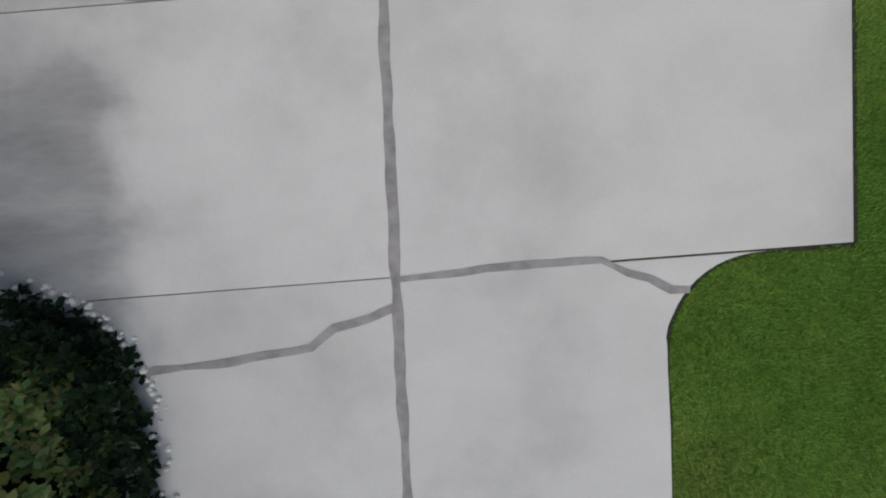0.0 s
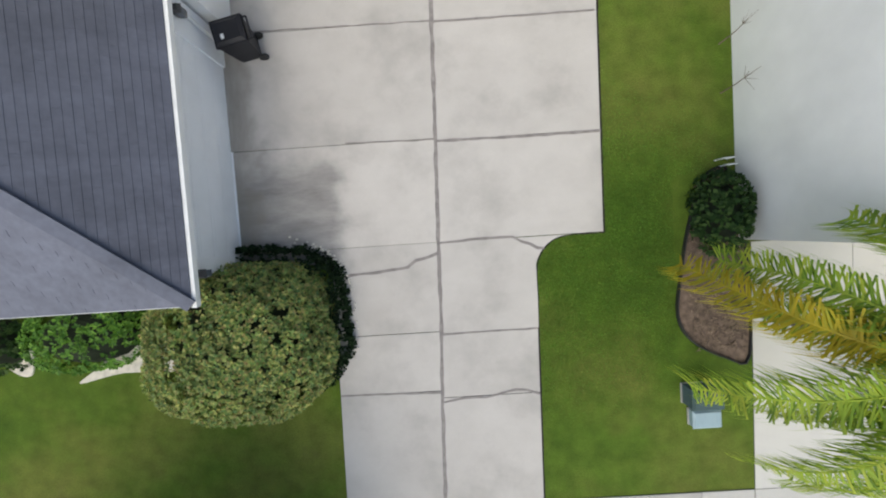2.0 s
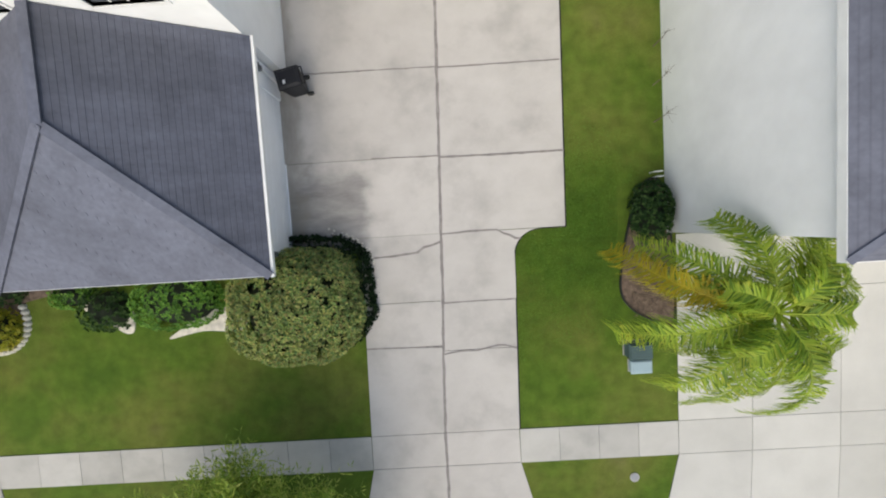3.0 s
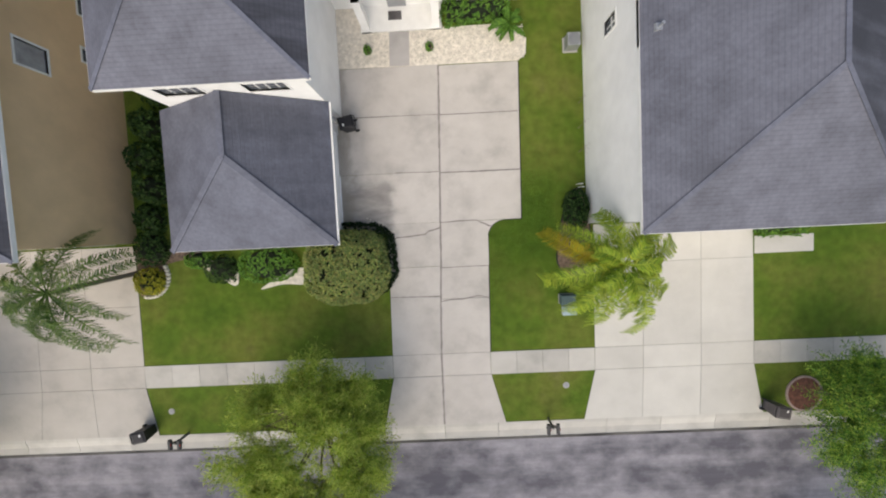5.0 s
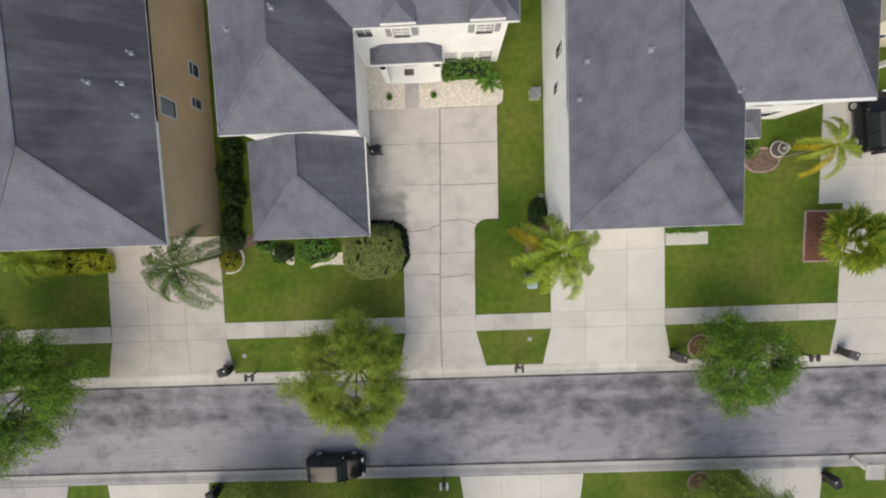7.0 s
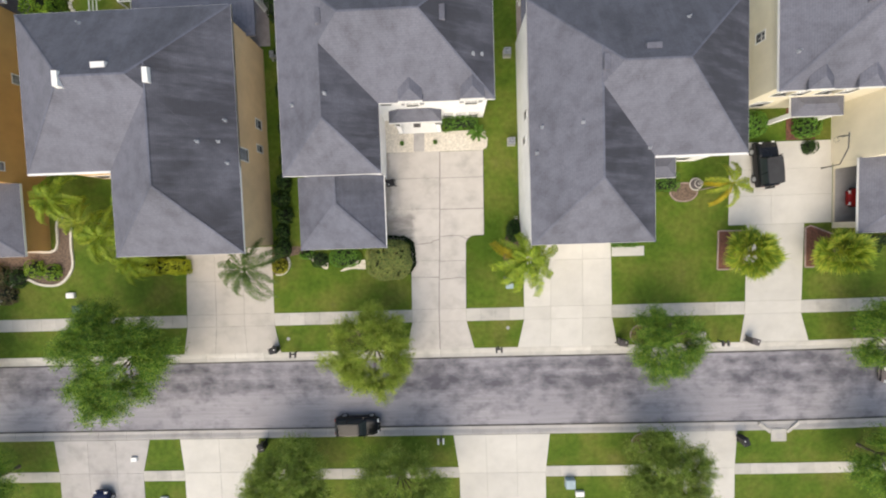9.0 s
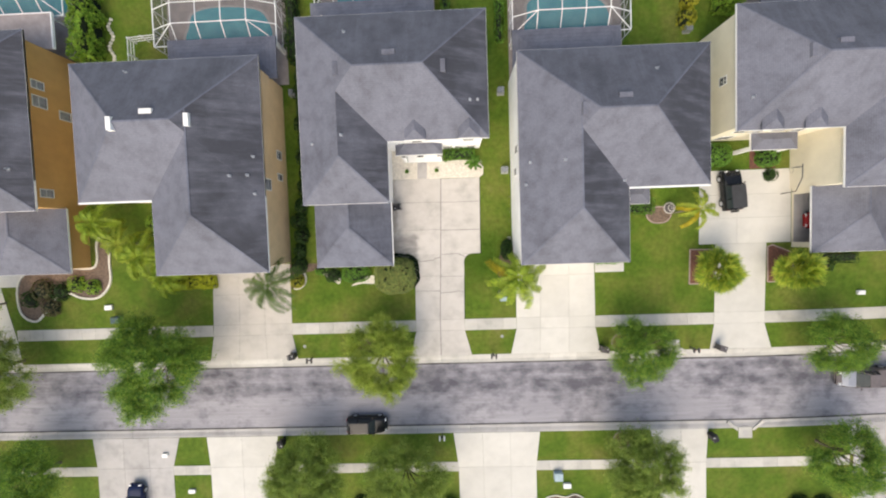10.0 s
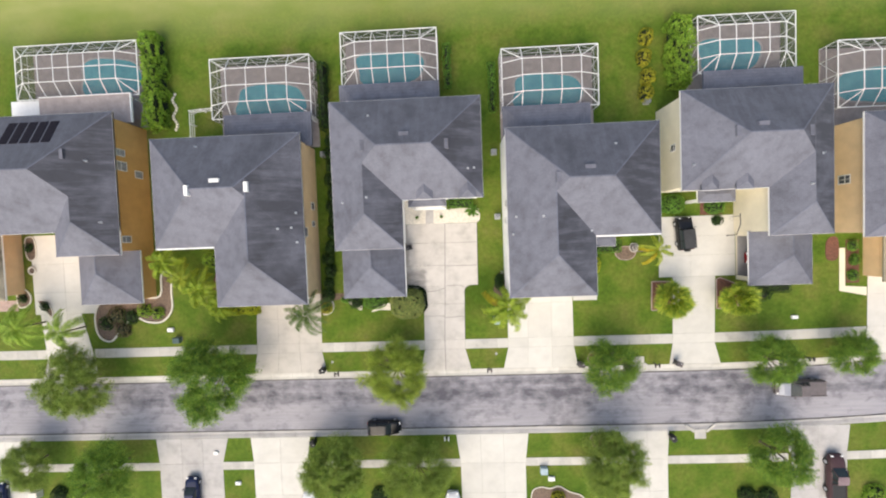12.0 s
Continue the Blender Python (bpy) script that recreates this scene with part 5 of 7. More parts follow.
def frond(g, base, a, length, rise, droop, width, n=30, rng=None, fold=0.5, curl=0.1, reps=3):
    """One feather frond: an arched stem with paired leaflets that bend over and hang towards the tip."""
    base = Vector(base)
    out = Vector((math.cos(a), math.sin(a), 0))
    side = Vector((-math.sin(a), math.cos(a), 0))
    pts = []
    for i in range(n + 1):
        t = i / n
        pts.append(base + out * length * (t - 0.16 * t ** 3) + Vector((0, 0, rise * t - droop * t ** 2.4)) + side * curl * length * t ** 2.2)
    stem = pts[::5]
    g.tube(stem, [0.04 * (1 - 0.8 * i / (len(stem) - 1)) for i in range(len(stem))], 4)
    for i in range(4, n):
        t = i / n
        w = width * (1.0 - 0.55 * max(0.0, t - 0.45)) * min(1.0, 0.35 + 2.2 * t)
        d = (pts[i + 1] - pts[i]).normalized()
        cross = Vector((0, 0, 1)).cross(d).normalized()
        for s in (-1, 1):
            for rep in range(reps):
                if rng.uniform() < 0.1:
                    continue
                p = pts[i].lerp(pts[i + 1], rep / reps)
                q = w * rng.uniform(0.75, 1.15)
                v = (cross * s + d * rng.uniform(0.2, 1.1) + Vector((0, 0, rng.uniform(-0.3, 0.5)))).normalized() * q * 0.5
                hang = (cross * s * 0.4 + d * rng.uniform(0.3, 1.1) + Vector((0, 0, -fold - rng.uniform(0, 0.7)))).normalized() * q * 0.55
                e = d * 0.016
                m = p + v
                g.add([p - e, m - e, m + hang, m + e, p + e], [(0, 1, 3, 4), (1, 2, 3)])
    return g


def palm(base, crown, fronds, length, label, material, odd=None, seed=1, width=0.55, rise=0.9, droop=1.5, name="palm_tree", trunk_r=0.16, reps=3):
    """A feather palm. fronds: how many, or their directions in degrees with a length factor and whether the frond is old."""
    rng = np.random.default_rng(seed)
    root = thing(name, (base[0], base[1], 0), label, "palm")
    b, c = Vector((*base, -0.1)), Vector(crown)
    path = [b.lerp(c, k / 5) for k in range(6)]
    part("trunk", Geo().tube(path, [trunk_r * 1.25, trunk_r, trunk_r * 0.95, trunk_r * 0.9, trunk_r * 0.9, trunk_r * 0.7], 9), M_PALMBARK, root, smooth=True)
    if isinstance(fronds, int):
        fronds = [(360 * k / fronds + rng.uniform(-16, 16), rng.uniform(0.8, 1.12), 0) for k in range(fronds)]
    for a, f, old in fronds:
        g = frond(Geo(), c, radians(a), length * f, rise * rng.uniform(0.6, 1.25) * (0.4 if old else 1), droop * rng.uniform(0.85, 1.25), width, 42, rng, rng.uniform(0.4, 1.0), rng.uniform(-0.3, 0.3), reps)
        part("frond", g, odd if old and odd else material, root, "yellowed old frond" if old and odd else "")
    for k in range(max(3, len(fronds) // 3)):  # young upright fronds in the heart
        g = frond(Geo(), c + Vector((0, 0, 0.1)), 2.4 * k + seed, length * 0.5, rise * 1.7, droop * 0.6, width * 0.8, 24, rng, 0.3, rng.uniform(-0.2, 0.2), reps)
        part("frond", g, material, root)
    return root


palm((8.0, 5.05), (8.05, 5.05, 4.6), [(168, 1.08, 1), (190, 1.1, 0), (138, 0.95, 0), (98, 0.82, 0), (150, 0.6, 0), (222, 1.05, 0), (246, 1.12, 0), (205, 0.7, 0), (66, 0.95, 0), (40, 1.05, 0), (15, 1.12, 0), (303, 1.28, 0), (325, 1.05, 0), (278, 1.0, 0), (348, 0.85, 0)],
     3.4, "queen palm with bright green arching fronds beside a driveway", M_QFROND, M_YFROND, 4, 0.88, 1.0, 2.6, trunk_r=0.11, reps=5)
palm((-16.4, 5.3), (-16.95, 4.95, 4.5), [(10, 1.0, 0), (38, 1.0, 0), (62, 0.9, 0), (95, 1.0, 0), (130, 1.05, 0), (160, 1.1, 0), (185, 1.05, 0), (205, 1.05, 0), (228, 1.0, 0), (250, 0.95, 0), (268, 1.05, 0), (286, 1.0, 0), (318, 1.05, 0), (342, 0.8, 0)],
     3.7, "queen palm with dark windblown fronds beside a driveway", M_DFROND, None, 9, 0.66, 1.1, 2.6, trunk_r=0.13, reps=3)
palm((25.1, 10.9), (26.9, 11.3, 2.6), [(15, 1.0, 0), (60, 0.9, 0), (115, 0.9, 0), (165, 1.0, 0), (215, 0.85, 0), (245, 1.1, 1), (290, 1.0, 0), (330, 1.05, 0), (190, 0.9, 1)],
     2.5, "leaning palm with yellow-green fronds", M_YGFROND, M_YFROND, 12, 0.5, 0.8, 1.5, trunk_r=0.08)
for k, (x, y, z, size, many) in enumerate(((-36.2, 11.9, 3.0, 3.0, 15), (-31.6, 8.2, 3.0, 3.1, 15), (-29.4, 5.9, 2.4, 2.7, 12), (-55.6, 4.0, 3.8, 3.6, 16), (-49.8, 3.2, 3.6, 3.3, 14))):
    west = k > 2
    palm((x, y), (x + 0.15, y, z), many, size, "palm with sparse pale green fronds beside a driveway" if west else "palm with yellow-green fronds over a front garden", M_FROND if west else M_QFROND, M_YFROND, 20 + k, 0.75, 0.9, 1.7, trunk_r=0.11)
palm((4.2, 17.05), (4.2, 17.05, 0.9), 10, 1.05, "small green palm shrub on white stones", M_SHRUB, None, 31, 0.25, 0.6, 0.7, "palm_shrub", 0.07)


def fan_palm(x, y, z, r, label, seed):
    """A low palm with a round head of stiff folded fans."""
    rng = np.random.default_rng(seed)
    root = thing("fan_palm", (x, y, 0), label, "palm", "fan palms beside the driveway")
    part("trunk", Geo().tube([(x, y, -0.05), (x, y, z * 0.5), (x, y, z)], [0.24, 0.2, 0.18], 9), M_PALMBARK, root, smooth=True)
    for k in range(60):
        e = rng.uniform(-0.3, 1.5)
        a = k * 2.4
        d = Vector((math.cos(a) * math.cos(e), math.sin(a) * math.cos(e), math.sin(e)))
        c = Vector((x, y, z)) + d * r * rng.uniform(0.3, 0.66)
        g = Geo().tube([(x, y, z), c], [0.03, 0.015], 4)
        side = d.cross(Vector((0, 0, 1))).normalized()
        up = side.cross(d)
        for j in range(15):
            b = -1.25 + 2.5 * j / 14
            v = (d * math.cos(b) + side * math.sin(b)) * r * rng.uniform(0.4, 0.58) + up * 0.05 - Vector((0, 0, 0.12 * rng.uniform(0, 1)))
            w = side * math.cos(b) * 0.07 - d * math.sin(b) * 0.07
            g.add([c, c + v * 0.6 + w, c + v, c + v * 0.6 - w], [(0, 1, 2, 3)])
        part("fan", g, M_YGFROND, root)
    return root


fan_palm(28.7, 4.9, 2.3, 2.4, "round-headed fan palm in a red mulch bed", 5)
fan_palm(36.9, 4.7, 2.0, 2.35, "round-headed fan palm in a red mulch bed", 6)

# the great clipped bush on the corner of the drive, with low dark growth round its foot
shrub(-4.72, 5.12, 2.2, 1.92, 2.25, M_HEDGE, "large rounded clipped bush with mixed green and bronze leaves", "bush", 0.095, 215, seed=3, power=2.6)
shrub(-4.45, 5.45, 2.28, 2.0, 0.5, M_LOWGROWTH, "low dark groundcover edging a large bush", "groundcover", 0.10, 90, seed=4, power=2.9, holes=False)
shrub(-9.15, 5.45, 1.55, 0.95, 0.95, M_SHRUB, "low spreading bright green shrub below the garage wall", leaf=0.10, density=90, seed=5)
shrub(-11.7, 5.3, 0.85, 0.75, 0.8, M_DARKSHRUB, "dark leggy shrub among white stones", leaf=0.13, density=40, seed=6)
shrub(-13.0, 5.85, 0.7, 0.45, 0.5, M_SHRUB, "small green shrub below the eaves", seed=7)
shrub(-15.75, 4.8, 0.75, 0.7, 0.7, M_YELLOWSHRUB, "bright yellow shrub inside a curved stone border", leaf=0.13, seed=8)
shrub(-15.4, 6.6, 0.8, 0.9, 1.0, M_DARKSHRUB, "dark green shrub beside a tan wall", seed=9, leaf=0.14, density=40)
for k, (x, y) in enumerate(((-15.2, 8.2), (-15.1, 9.8), (-15.2, 11.4), (-15.0, 13.0))):
    shrub(x + 0.25 * (k % 2), y, 0.5 + 0.12 * (k % 3), 0.75, 1.3 + 0.3 * (k % 2), M_DARKSHRUB, "tall dark shrub in the strip between two houses", leaf=0.2, density=28, seed=40 + k, group="dark shrubs between the houses")
for k in range(8):
    shrub(-14.5 + 0.3 * (k % 2), 15.0 + 1.7 * k, 0.6, 0.9, 1.2, M_DARKSHRUB, "dark shrub in the strip between two houses", leaf=0.15, density=30, seed=50 + k, group="dark shrubs between the houses")
hedge(1.0, 4.3, 17.55, 18.6, 0.85, M_SHRUB, "clipped green hedge below the front windows", seed=11)
for x in (-3.1, 0.15):
    r = shrub(x, 16.45, 0.17, 0.17, 0.5, M_SHRUB, "small potted plant beside the entrance path", "potted_plant", 0.08, 200, "potted plants at the entrance", 60, "plant")
    part("pot", Geo().tube([(x, 16.45, 0.04), (x, 16.45, 0.28)], [0.12, 0.17], 12), M_MULCH, r, "brown clay pot")
shrub(7.5, 7.55, 0.6, 1.0, 1.05, M_DARKSHRUB, "dark glossy shrub in a mulch bed against a white wall", leaf=0.14, density=60, seed=12)
hedge(16.95, 19.4, 5.75, 6.25, 0.5, M_SHRUB, "low green hedge along the front wall", seed=13)
shrub(19.6, 9.4, 1.0, 1.1, 0.9, M_LIME, "lime-yellow shrub beside the house wall", seed=14, leaf=0.14)
hedge(20.0, 23.2, 11.0, 12.6, 0.7, M_SHRUB, "green planting below the front windows", seed=15)
palm((-33.8, 9.6), (-33.8, 9.6, 2.6), 12, 2.6, "palm with yellow-green fronds over a front garden", M_YGFROND, M_YFROND, 27, 0.55, trunk_r=0.11)
hedge(-31.2, -25.0, 4.4, 5.7, 0.9, M_LIME, "lime-green hedge along the front of the house", 0.15, 60, seed=16)
shrub(-30.9, 11.8, 1.5, 1.0, 1.0, M_LUSH, "green shrubs in front of the porch", seed=17, leaf=0.15, density=40)
shrub(-28.6, 10.7, 1.2, 1.0, 1.0, M_LIME, "yellow flowering shrub beside the porch", seed=18)
shrub(29.9, 16.9, 1.4, 1.2, 1.3, M_SHRUB, "rounded green shrub below the windows", seed=19, leaf=0.14, density=50)
shrub(35.2, 16.6, 1.15, 1.1, 1.2, M_SHRUB, "rounded green shrub beside the porch path", seed=20, leaf=0.14, density=50)
shrub(35.6, 14.6, 0.6, 0.6, 0.8, M_DARKSHRUB, "small dark shrub on the court", seed=21)
hedge(38.6, 44.5, 5.1, 6.2, 0.6, M_DARKSHRUB, "low mixed planting along the garage wall", seed=22, density=30)
shrub(40.6, 4.9, 1.6, 0.9, 0.8, M_DARKSHRUB, "sprawling shrub with bare twigs", seed=23, leaf=0.16, density=25)
hedge(-37.9, -36.1, 29.6, 41.5, 2.2, M_LUSH, "tall green hedge between the gardens", 0.2, 42, 24)
hedge(29.6, 31.6, 31.8, 39.8, 2.2, M_LUSH, "tall green hedge beside a pool enclosure", 0.2, 42, 25)
hedge(-15.2, -14.2, 28.6, 36.8, 1.6, M_DARKSHRUB, "dark hedge beside a pool enclosure", 0.16, 26, 26)
hedge(1.2, 2.0, 33.0, 38.5, 1.2, M_SHRUB, "green hedge beside a pool enclosure", 0.16, 22, 27)
hedge(6.9, 7.7, 29.8, 36.0, 0.9, M_SHRUB, "low green hedge beside a pool enclosure", 0.16, 22, 28)
for k, (x, y) in enumerate(((26.8, 31.2), (27.1, 33.2), (26.6, 35.6), (26.9, 38.2))):
    shrub(x, y, 0.8, 1.0, 1.4, M_YELLOWSHRUB, "yellow-green shrub in the back garden", leaf=0.17, density=25, seed=70 + k, group="yellow shrubs in the back garden")
for k, (x, y, r) in enumerate(((-45.0, 4.6, 1.2), (-43.0, 4.4, 1.0), (-41.0, 5.2, 0.9), (-44.2, 2.6, 1.0), (-46.6, 3.6, 0.9), (-39.2, 4.8, 0.8))):
    shrub(x, y, r, r, 0.8, (M_BRONZE, M_DARKSHRUB, M_LUSH)[k % 3], "mixed shrub in a curved mulch bed", leaf=0.17, density=22, seed=80 + k, group="shrubs in the curved bed")


# ---- beds, borders and stones ----
def bed(name, poly, material, label, edge=None, edge_w=0.1, edge_h=0.1):
    root = thing(name, (sum(p[0] for p in poly) / len(poly), sum(p[1] for p in poly) / len(poly), 0), label, "planting bed")
    part("soil", Geo().prism(poly, -0.05, 0.045, 0.01), material, root)
    if edge:
        pts = poly + [poly[0]]
        for (ax, ay), (bx, by) in zip(pts, pts[1:]):
            part("edging", Geo().bar((ax, ay, edge_h / 2), (bx, by, edge_h / 2), edge_w, edge_h), edge, root)
    return root


def smooth_poly(pts, n=4):
    """Closed outline rounded by a spline through the points."""
    out, m = [], len(pts)
    for i in range(m):
        p0, p1, p2, p3 = (Vector((*pts[(i + k - 1) % m], 0)) for k in range(4))
        for j in range(n):
            t = j / n
            q = 0.5 * (2 * p1 + (p2 - p0) * t + (2 * p0 - 5 * p1 + 4 * p2 - p3) * t * t + (3 * p1 - p0 - 3 * p2 + p3) * t ** 3)
            out.append((q.x, q.y))
    return out


bed("mulch_bed", smooth_poly([(-31.2, 7.6), (-28.0, 6.9), (-27.0, 8.0), (-27.0, 11.4), (-29.6, 11.6), (-31.0, 9.8)]), M_REDMULCH, "red-brown mulch under the front shrubs")
bed("mulch_bed", smooth_poly([(6.62, 6.0), (6.85, 7.2), (7.3, 8.5), (7.98, 8.6), (8.3, 6.7), (8.35, 3.75), (7.7, 3.7), (6.85, 4.2), (6.5, 4.9)]), M_MULCH, "brown mulch bed with black plastic edging", M_EDGE, 0.035, 0.12)
bed("mulch_bed", [(-16.6, 6.7), (-16.5, 3.95), (-16.0, 3.95), (-15.4, 4.2), (-14.95, 4.8), (-14.9, 5.7), (-13.0, 6.1), (-13.0, 6.7)], M_MULCH, "dark mulch bed with a curved border")
bed("stone_bed", smooth_poly([(-9.75, 4.05), (-8.5, 4.28), (-7.1, 4.25), (-6.8, 5.0), (-7.6, 5.15), (-8.6, 4.9), (-9.3, 4.4)]), M_SHELL, "white stone ground beside a clipped bush")
bed("stone_bed", smooth_poly([(-12.85, 5.4), (-11.9, 4.75), (-11.3, 4.35), (-11.0, 4.5), (-11.1, 5.4), (-12.6, 5.8)]), M_SHELL, "white stones round a small shrub")
bed("mulch_bed", [(27.2, 3.2), (29.75, 3.2), (29.8, 6.9), (27.3, 6.95)], M_REDMULCH, "square red mulch bed edged with brick", M_BRICK, 0.12, 0.09)
bed("mulch_bed", [(35.5, 3.2), (38.2, 3.2), (38.1, 6.3), (36.0, 7.2), (35.5, 7.0)], M_REDMULCH, "red mulch bed edged with brick", M_BRICK, 0.12, 0.09)
bed("mulch_bed", smooth_poly([(-37.2, 10.2), (-37.25, 7.5), (-37.3, 5.2), (-38.7, 3.6), (-40.7, 3.55), (-42.8, 4.25), (-44.8, 2.4), (-46.3, 1.0), (-48.0, 2.0), (-48.2, 5.0), (-46.6, 6.8), (-42, 7.0), (-38.9, 7.1), (-38.5, 10.0)]), M_MULCH, "curved dark mulch bed with a pale stone border", M_STONE, 0.22, 0.14)
bed("mulch_bed", [(51.7, 6.0), (53.3, 6.0), (53.3, 11.5), (51.7, 11.5)], M_REDMULCH, "red mulch bed beside a cream path")
bed("mulch_bed", smooth_poly([(49.3, 9.2), (50.7, 9.2), (50.7, 11.8), (49.4, 11.6)]), M_REDMULCH, "red mulch patch beside a cream path")
bed("mulch_bed", [(33.6, 15.4), (36.3, 15.4), (36.3, 18.4), (33.6, 18.4)], M_REDMULCH, "red brick bed beside the entrance")
bed("mulch_bed", smooth_poly([(24.0 + 1.3 * math.cos(a), 10.8 + 0.9 * math.sin(a)) for a in (0, 1.05, 2.1, 3.14, 4.2, 5.25)]), M_MULCH, "oval mulch bed with a brick border", M_BRICK, 0.12, 0.09)
for x, y, r in ((19.75, -3.05, 0.95), (19.8, -14.0, 0.95)):
    bed("tree_ring", [(x + r * math.cos(2 * math.pi * k / 20), y + r * math.sin(2 * math.pi * k / 20)) for k in range(20)], M_REDMULCH, "round mulch ring at the foot of a tree", M_BRICK, 0.1, 0.08)
for k, (x, y) in enumerate(((52.4, 7.0), (52.6, 9.0), (52.4, 10.8))):
    shrub(x, y, 0.6, 0.7, 0.6, M_SHRUB, "green shrub in a red mulch bed", seed=100 + k, group="shrubs in the red bed")
chips = Geo()
rngc = np.random.default_rng(12)
for _ in range(1100):
    x, y, a, l = rngc.uniform(6.7, 8.25), rngc.uniform(3.9, 8.3), rngc.uniform(0, 3.14), rngc.uniform(0.02, 0.07)
    if x < 6.75 + 0.3 * abs(y - 5.8) / 2.5:
        continue
    chips.bar((x - l * math.cos(a), y - l * math.sin(a), 0.052), (x + l * math.cos(a), y + l * math.sin(a), 0.058 + rngc.uniform(0, 0.02)), 0.018, 0.01)
solo("mulch_chips", chips, surface("bark_chips", (0.30, 0.22, 0.16), 0.95, var=0.3, island=0.7), "loose pale bark chips", "mulch", "stuff")
# curved white border stones
border = thing("stone_border", (-15.2, 4.8, 0), "curved border of white painted stones", "border")
for k in range(13):
    a = -1.75 + 2.2 * k / 12
    x, y = -16.0 + 1.12 * math.cos(a), 5.05 + 1.15 * math.sin(a)
    part("stone", Geo().dome((x, y, 0.0), (0.14, 0.12, 0.16), 3, 8), M_STONE, border)
rng0 = np.random.default_rng(77)
edge = thing("stone_edging", (-2.3, 5.6, 0), "line of small pale stones along the drive's edge", "border")
for k in range(90):
    a = 1.35 - 1.9 * k / 89
    x, y = -4.45 + 2.36 * math.copysign(abs(math.cos(a)) ** 0.7, math.cos(a)), 5.48 + 2.08 * math.copysign(abs(math.sin(a)) ** 0.7, math.sin(a))
    s = rng0.uniform(0.018, 0.05)
    part("stone", Geo().dome((x + rng0.normal() * 0.055, y + rng0.normal() * 0.055, 0.02), (s, s * 0.8, s * 1.2), 2, 6), M_STONE, edge)
# white stone court before the entrance, its path and stones
bed("stone_bed", [(-4.75, 15.62), (4.78, 15.57), (5.2, 15.9), (5.25, 16.7), (4.4, 17.5), (0.9, 17.5), (0.9, 17.38), (-3.42, 17.38), (-3.42, 18.68), (-4.7, 18.68)], M_SHELL, "white crushed stone in front of the entrance")
solo("path", Geo().prism([(-2.0, 15.62), (-0.95, 15.62), (-0.88, 17.38), (-1.93, 17.38)], -0.05, 0.07, 0.008), M_GREYC, "grey concrete entrance path", "path", "structure")
solo("path_2", Geo().prism([(17.08, 4.78), (20.2, 4.78), (20.2, 5.72), (17.08, 5.72)], -0.05, 0.04, 0.008), M_PALE, "pale concrete garden path", "path", "structure")
solo("path_3", Geo().prism([(50.9, 5.0), (54.25, 4.3), (54.25, 5.4), (51.6, 5.6), (51.6, 10.5), (50.9, 10.5)], -0.05, 0.04, 0.008), M_CREAM, "cream painted path", "path", "structure")
stones = Geo()
for k in range(2600):
    x, y = rng0.uniform(-4.6, 5.1), rng0.uniform(15.7, 17.4)
    if -2.05 < x < -0.85:
        continue
    s = rng0.uniform(0.025, 0.06)
    stones.add([(x - s, y, 0.04), (x, y - s, 0.04), (x + s, y, 0.04), (x, y + s, 0.04), (x + s * 0.2, y, 0.045 + s * 0.8)], [(0, 1, 4), (1, 2, 4), (2, 3, 4), (3, 0, 4)])
solo("pebbles", stones, M_STONE, "loose white pebbles", "pebbles", "stuff")


# ---- things by the street ----
def trash_cart(x, y, turn, material, label):
    root = thing("trash_cart", (0, 0, 0), label, "trash bin", "wheeled bins")
    g = Geo()
    rings = [(0.23, 0.26, 0.05), (0.25, 0.30, 0.3), (0.29, 0.36, 0.95), (0.31, 0.38, 0.98), (0.31, 0.38, 1.02)]
    for (a, b, z), (c, d, w) in zip(rings, rings[1:]):
        g.add([(-a, -b, z), (a, -b, z), (a, b, z), (-a, b, z), (-c, -d, w), (c, -d, w), (c, d, w), (-c, d, w)], [(0, 1, 5, 4), (1, 2, 6, 5), (2, 3, 7, 6), (3, 0, 4, 7)])
    g.add([(-0.23, -0.26, 0.05), (0.23, -0.26, 0.05), (0.23, 0.26, 0.05), (-0.23, 0.26, 0.05)], [(3, 2, 1, 0)])
    part("body", g, material, root)
    lid = part("lid", Geo().box(-0.32, 0.32, -0.40, 0.36, 1.02, 1.06).box(-0.29, 0.29, -0.36, 0.33, 1.06, 1.11, 0.07), material, root)
    part("lid_label", Geo().box(0.05, 0.17, -0.2, -0.12, 1.111, 1.114), M_TRIM, lid, "small white sticker")
    part("handle", Geo().bar((-0.26, 0.46, 0.99), (0.26, 0.46, 0.99), 0.035).bar((-0.26, 0.36, 0.99), (-0.26, 0.46, 0.99), 0.03).bar((0.26, 0.36, 0.99), (0.26, 0.46, 0.99), 0.03), material, root)
    for s in (-1, 1):
        part("wheel", Geo().tube([(s * 0.25, 0.32, 0.12), (s * 0.31, 0.32, 0.12)], 0.12, 14), M_TYRE, root)
    root.matrix_basis = pose(x, y, TOP if abs(x + 4.3) < 1 else 0.03, 0, 0, turn)
    return root


trash_cart(-4.25, 12.55, -78, M_BIN, "black wheeled bin beside a garage door")
trash_cart(-16.55, -3.55, 100, M_BIN, "black wheeled bin at the end of a driveway")
trash_cart(17.75, -3.55, 80, M_GREYCAR, "dark grey wheeled bin at the end of a driveway")
trash_cart(30.15, -3.7, 70, M_GREYCAR, "dark grey wheeled bin at the end of a driveway")
trash_cart(-18.3, -13.4, 20, M_BIN, "black wheeled bin across the street")
trash_cart(29.3, -13.5, 200, M_BIN, "black wheeled bin across the street")


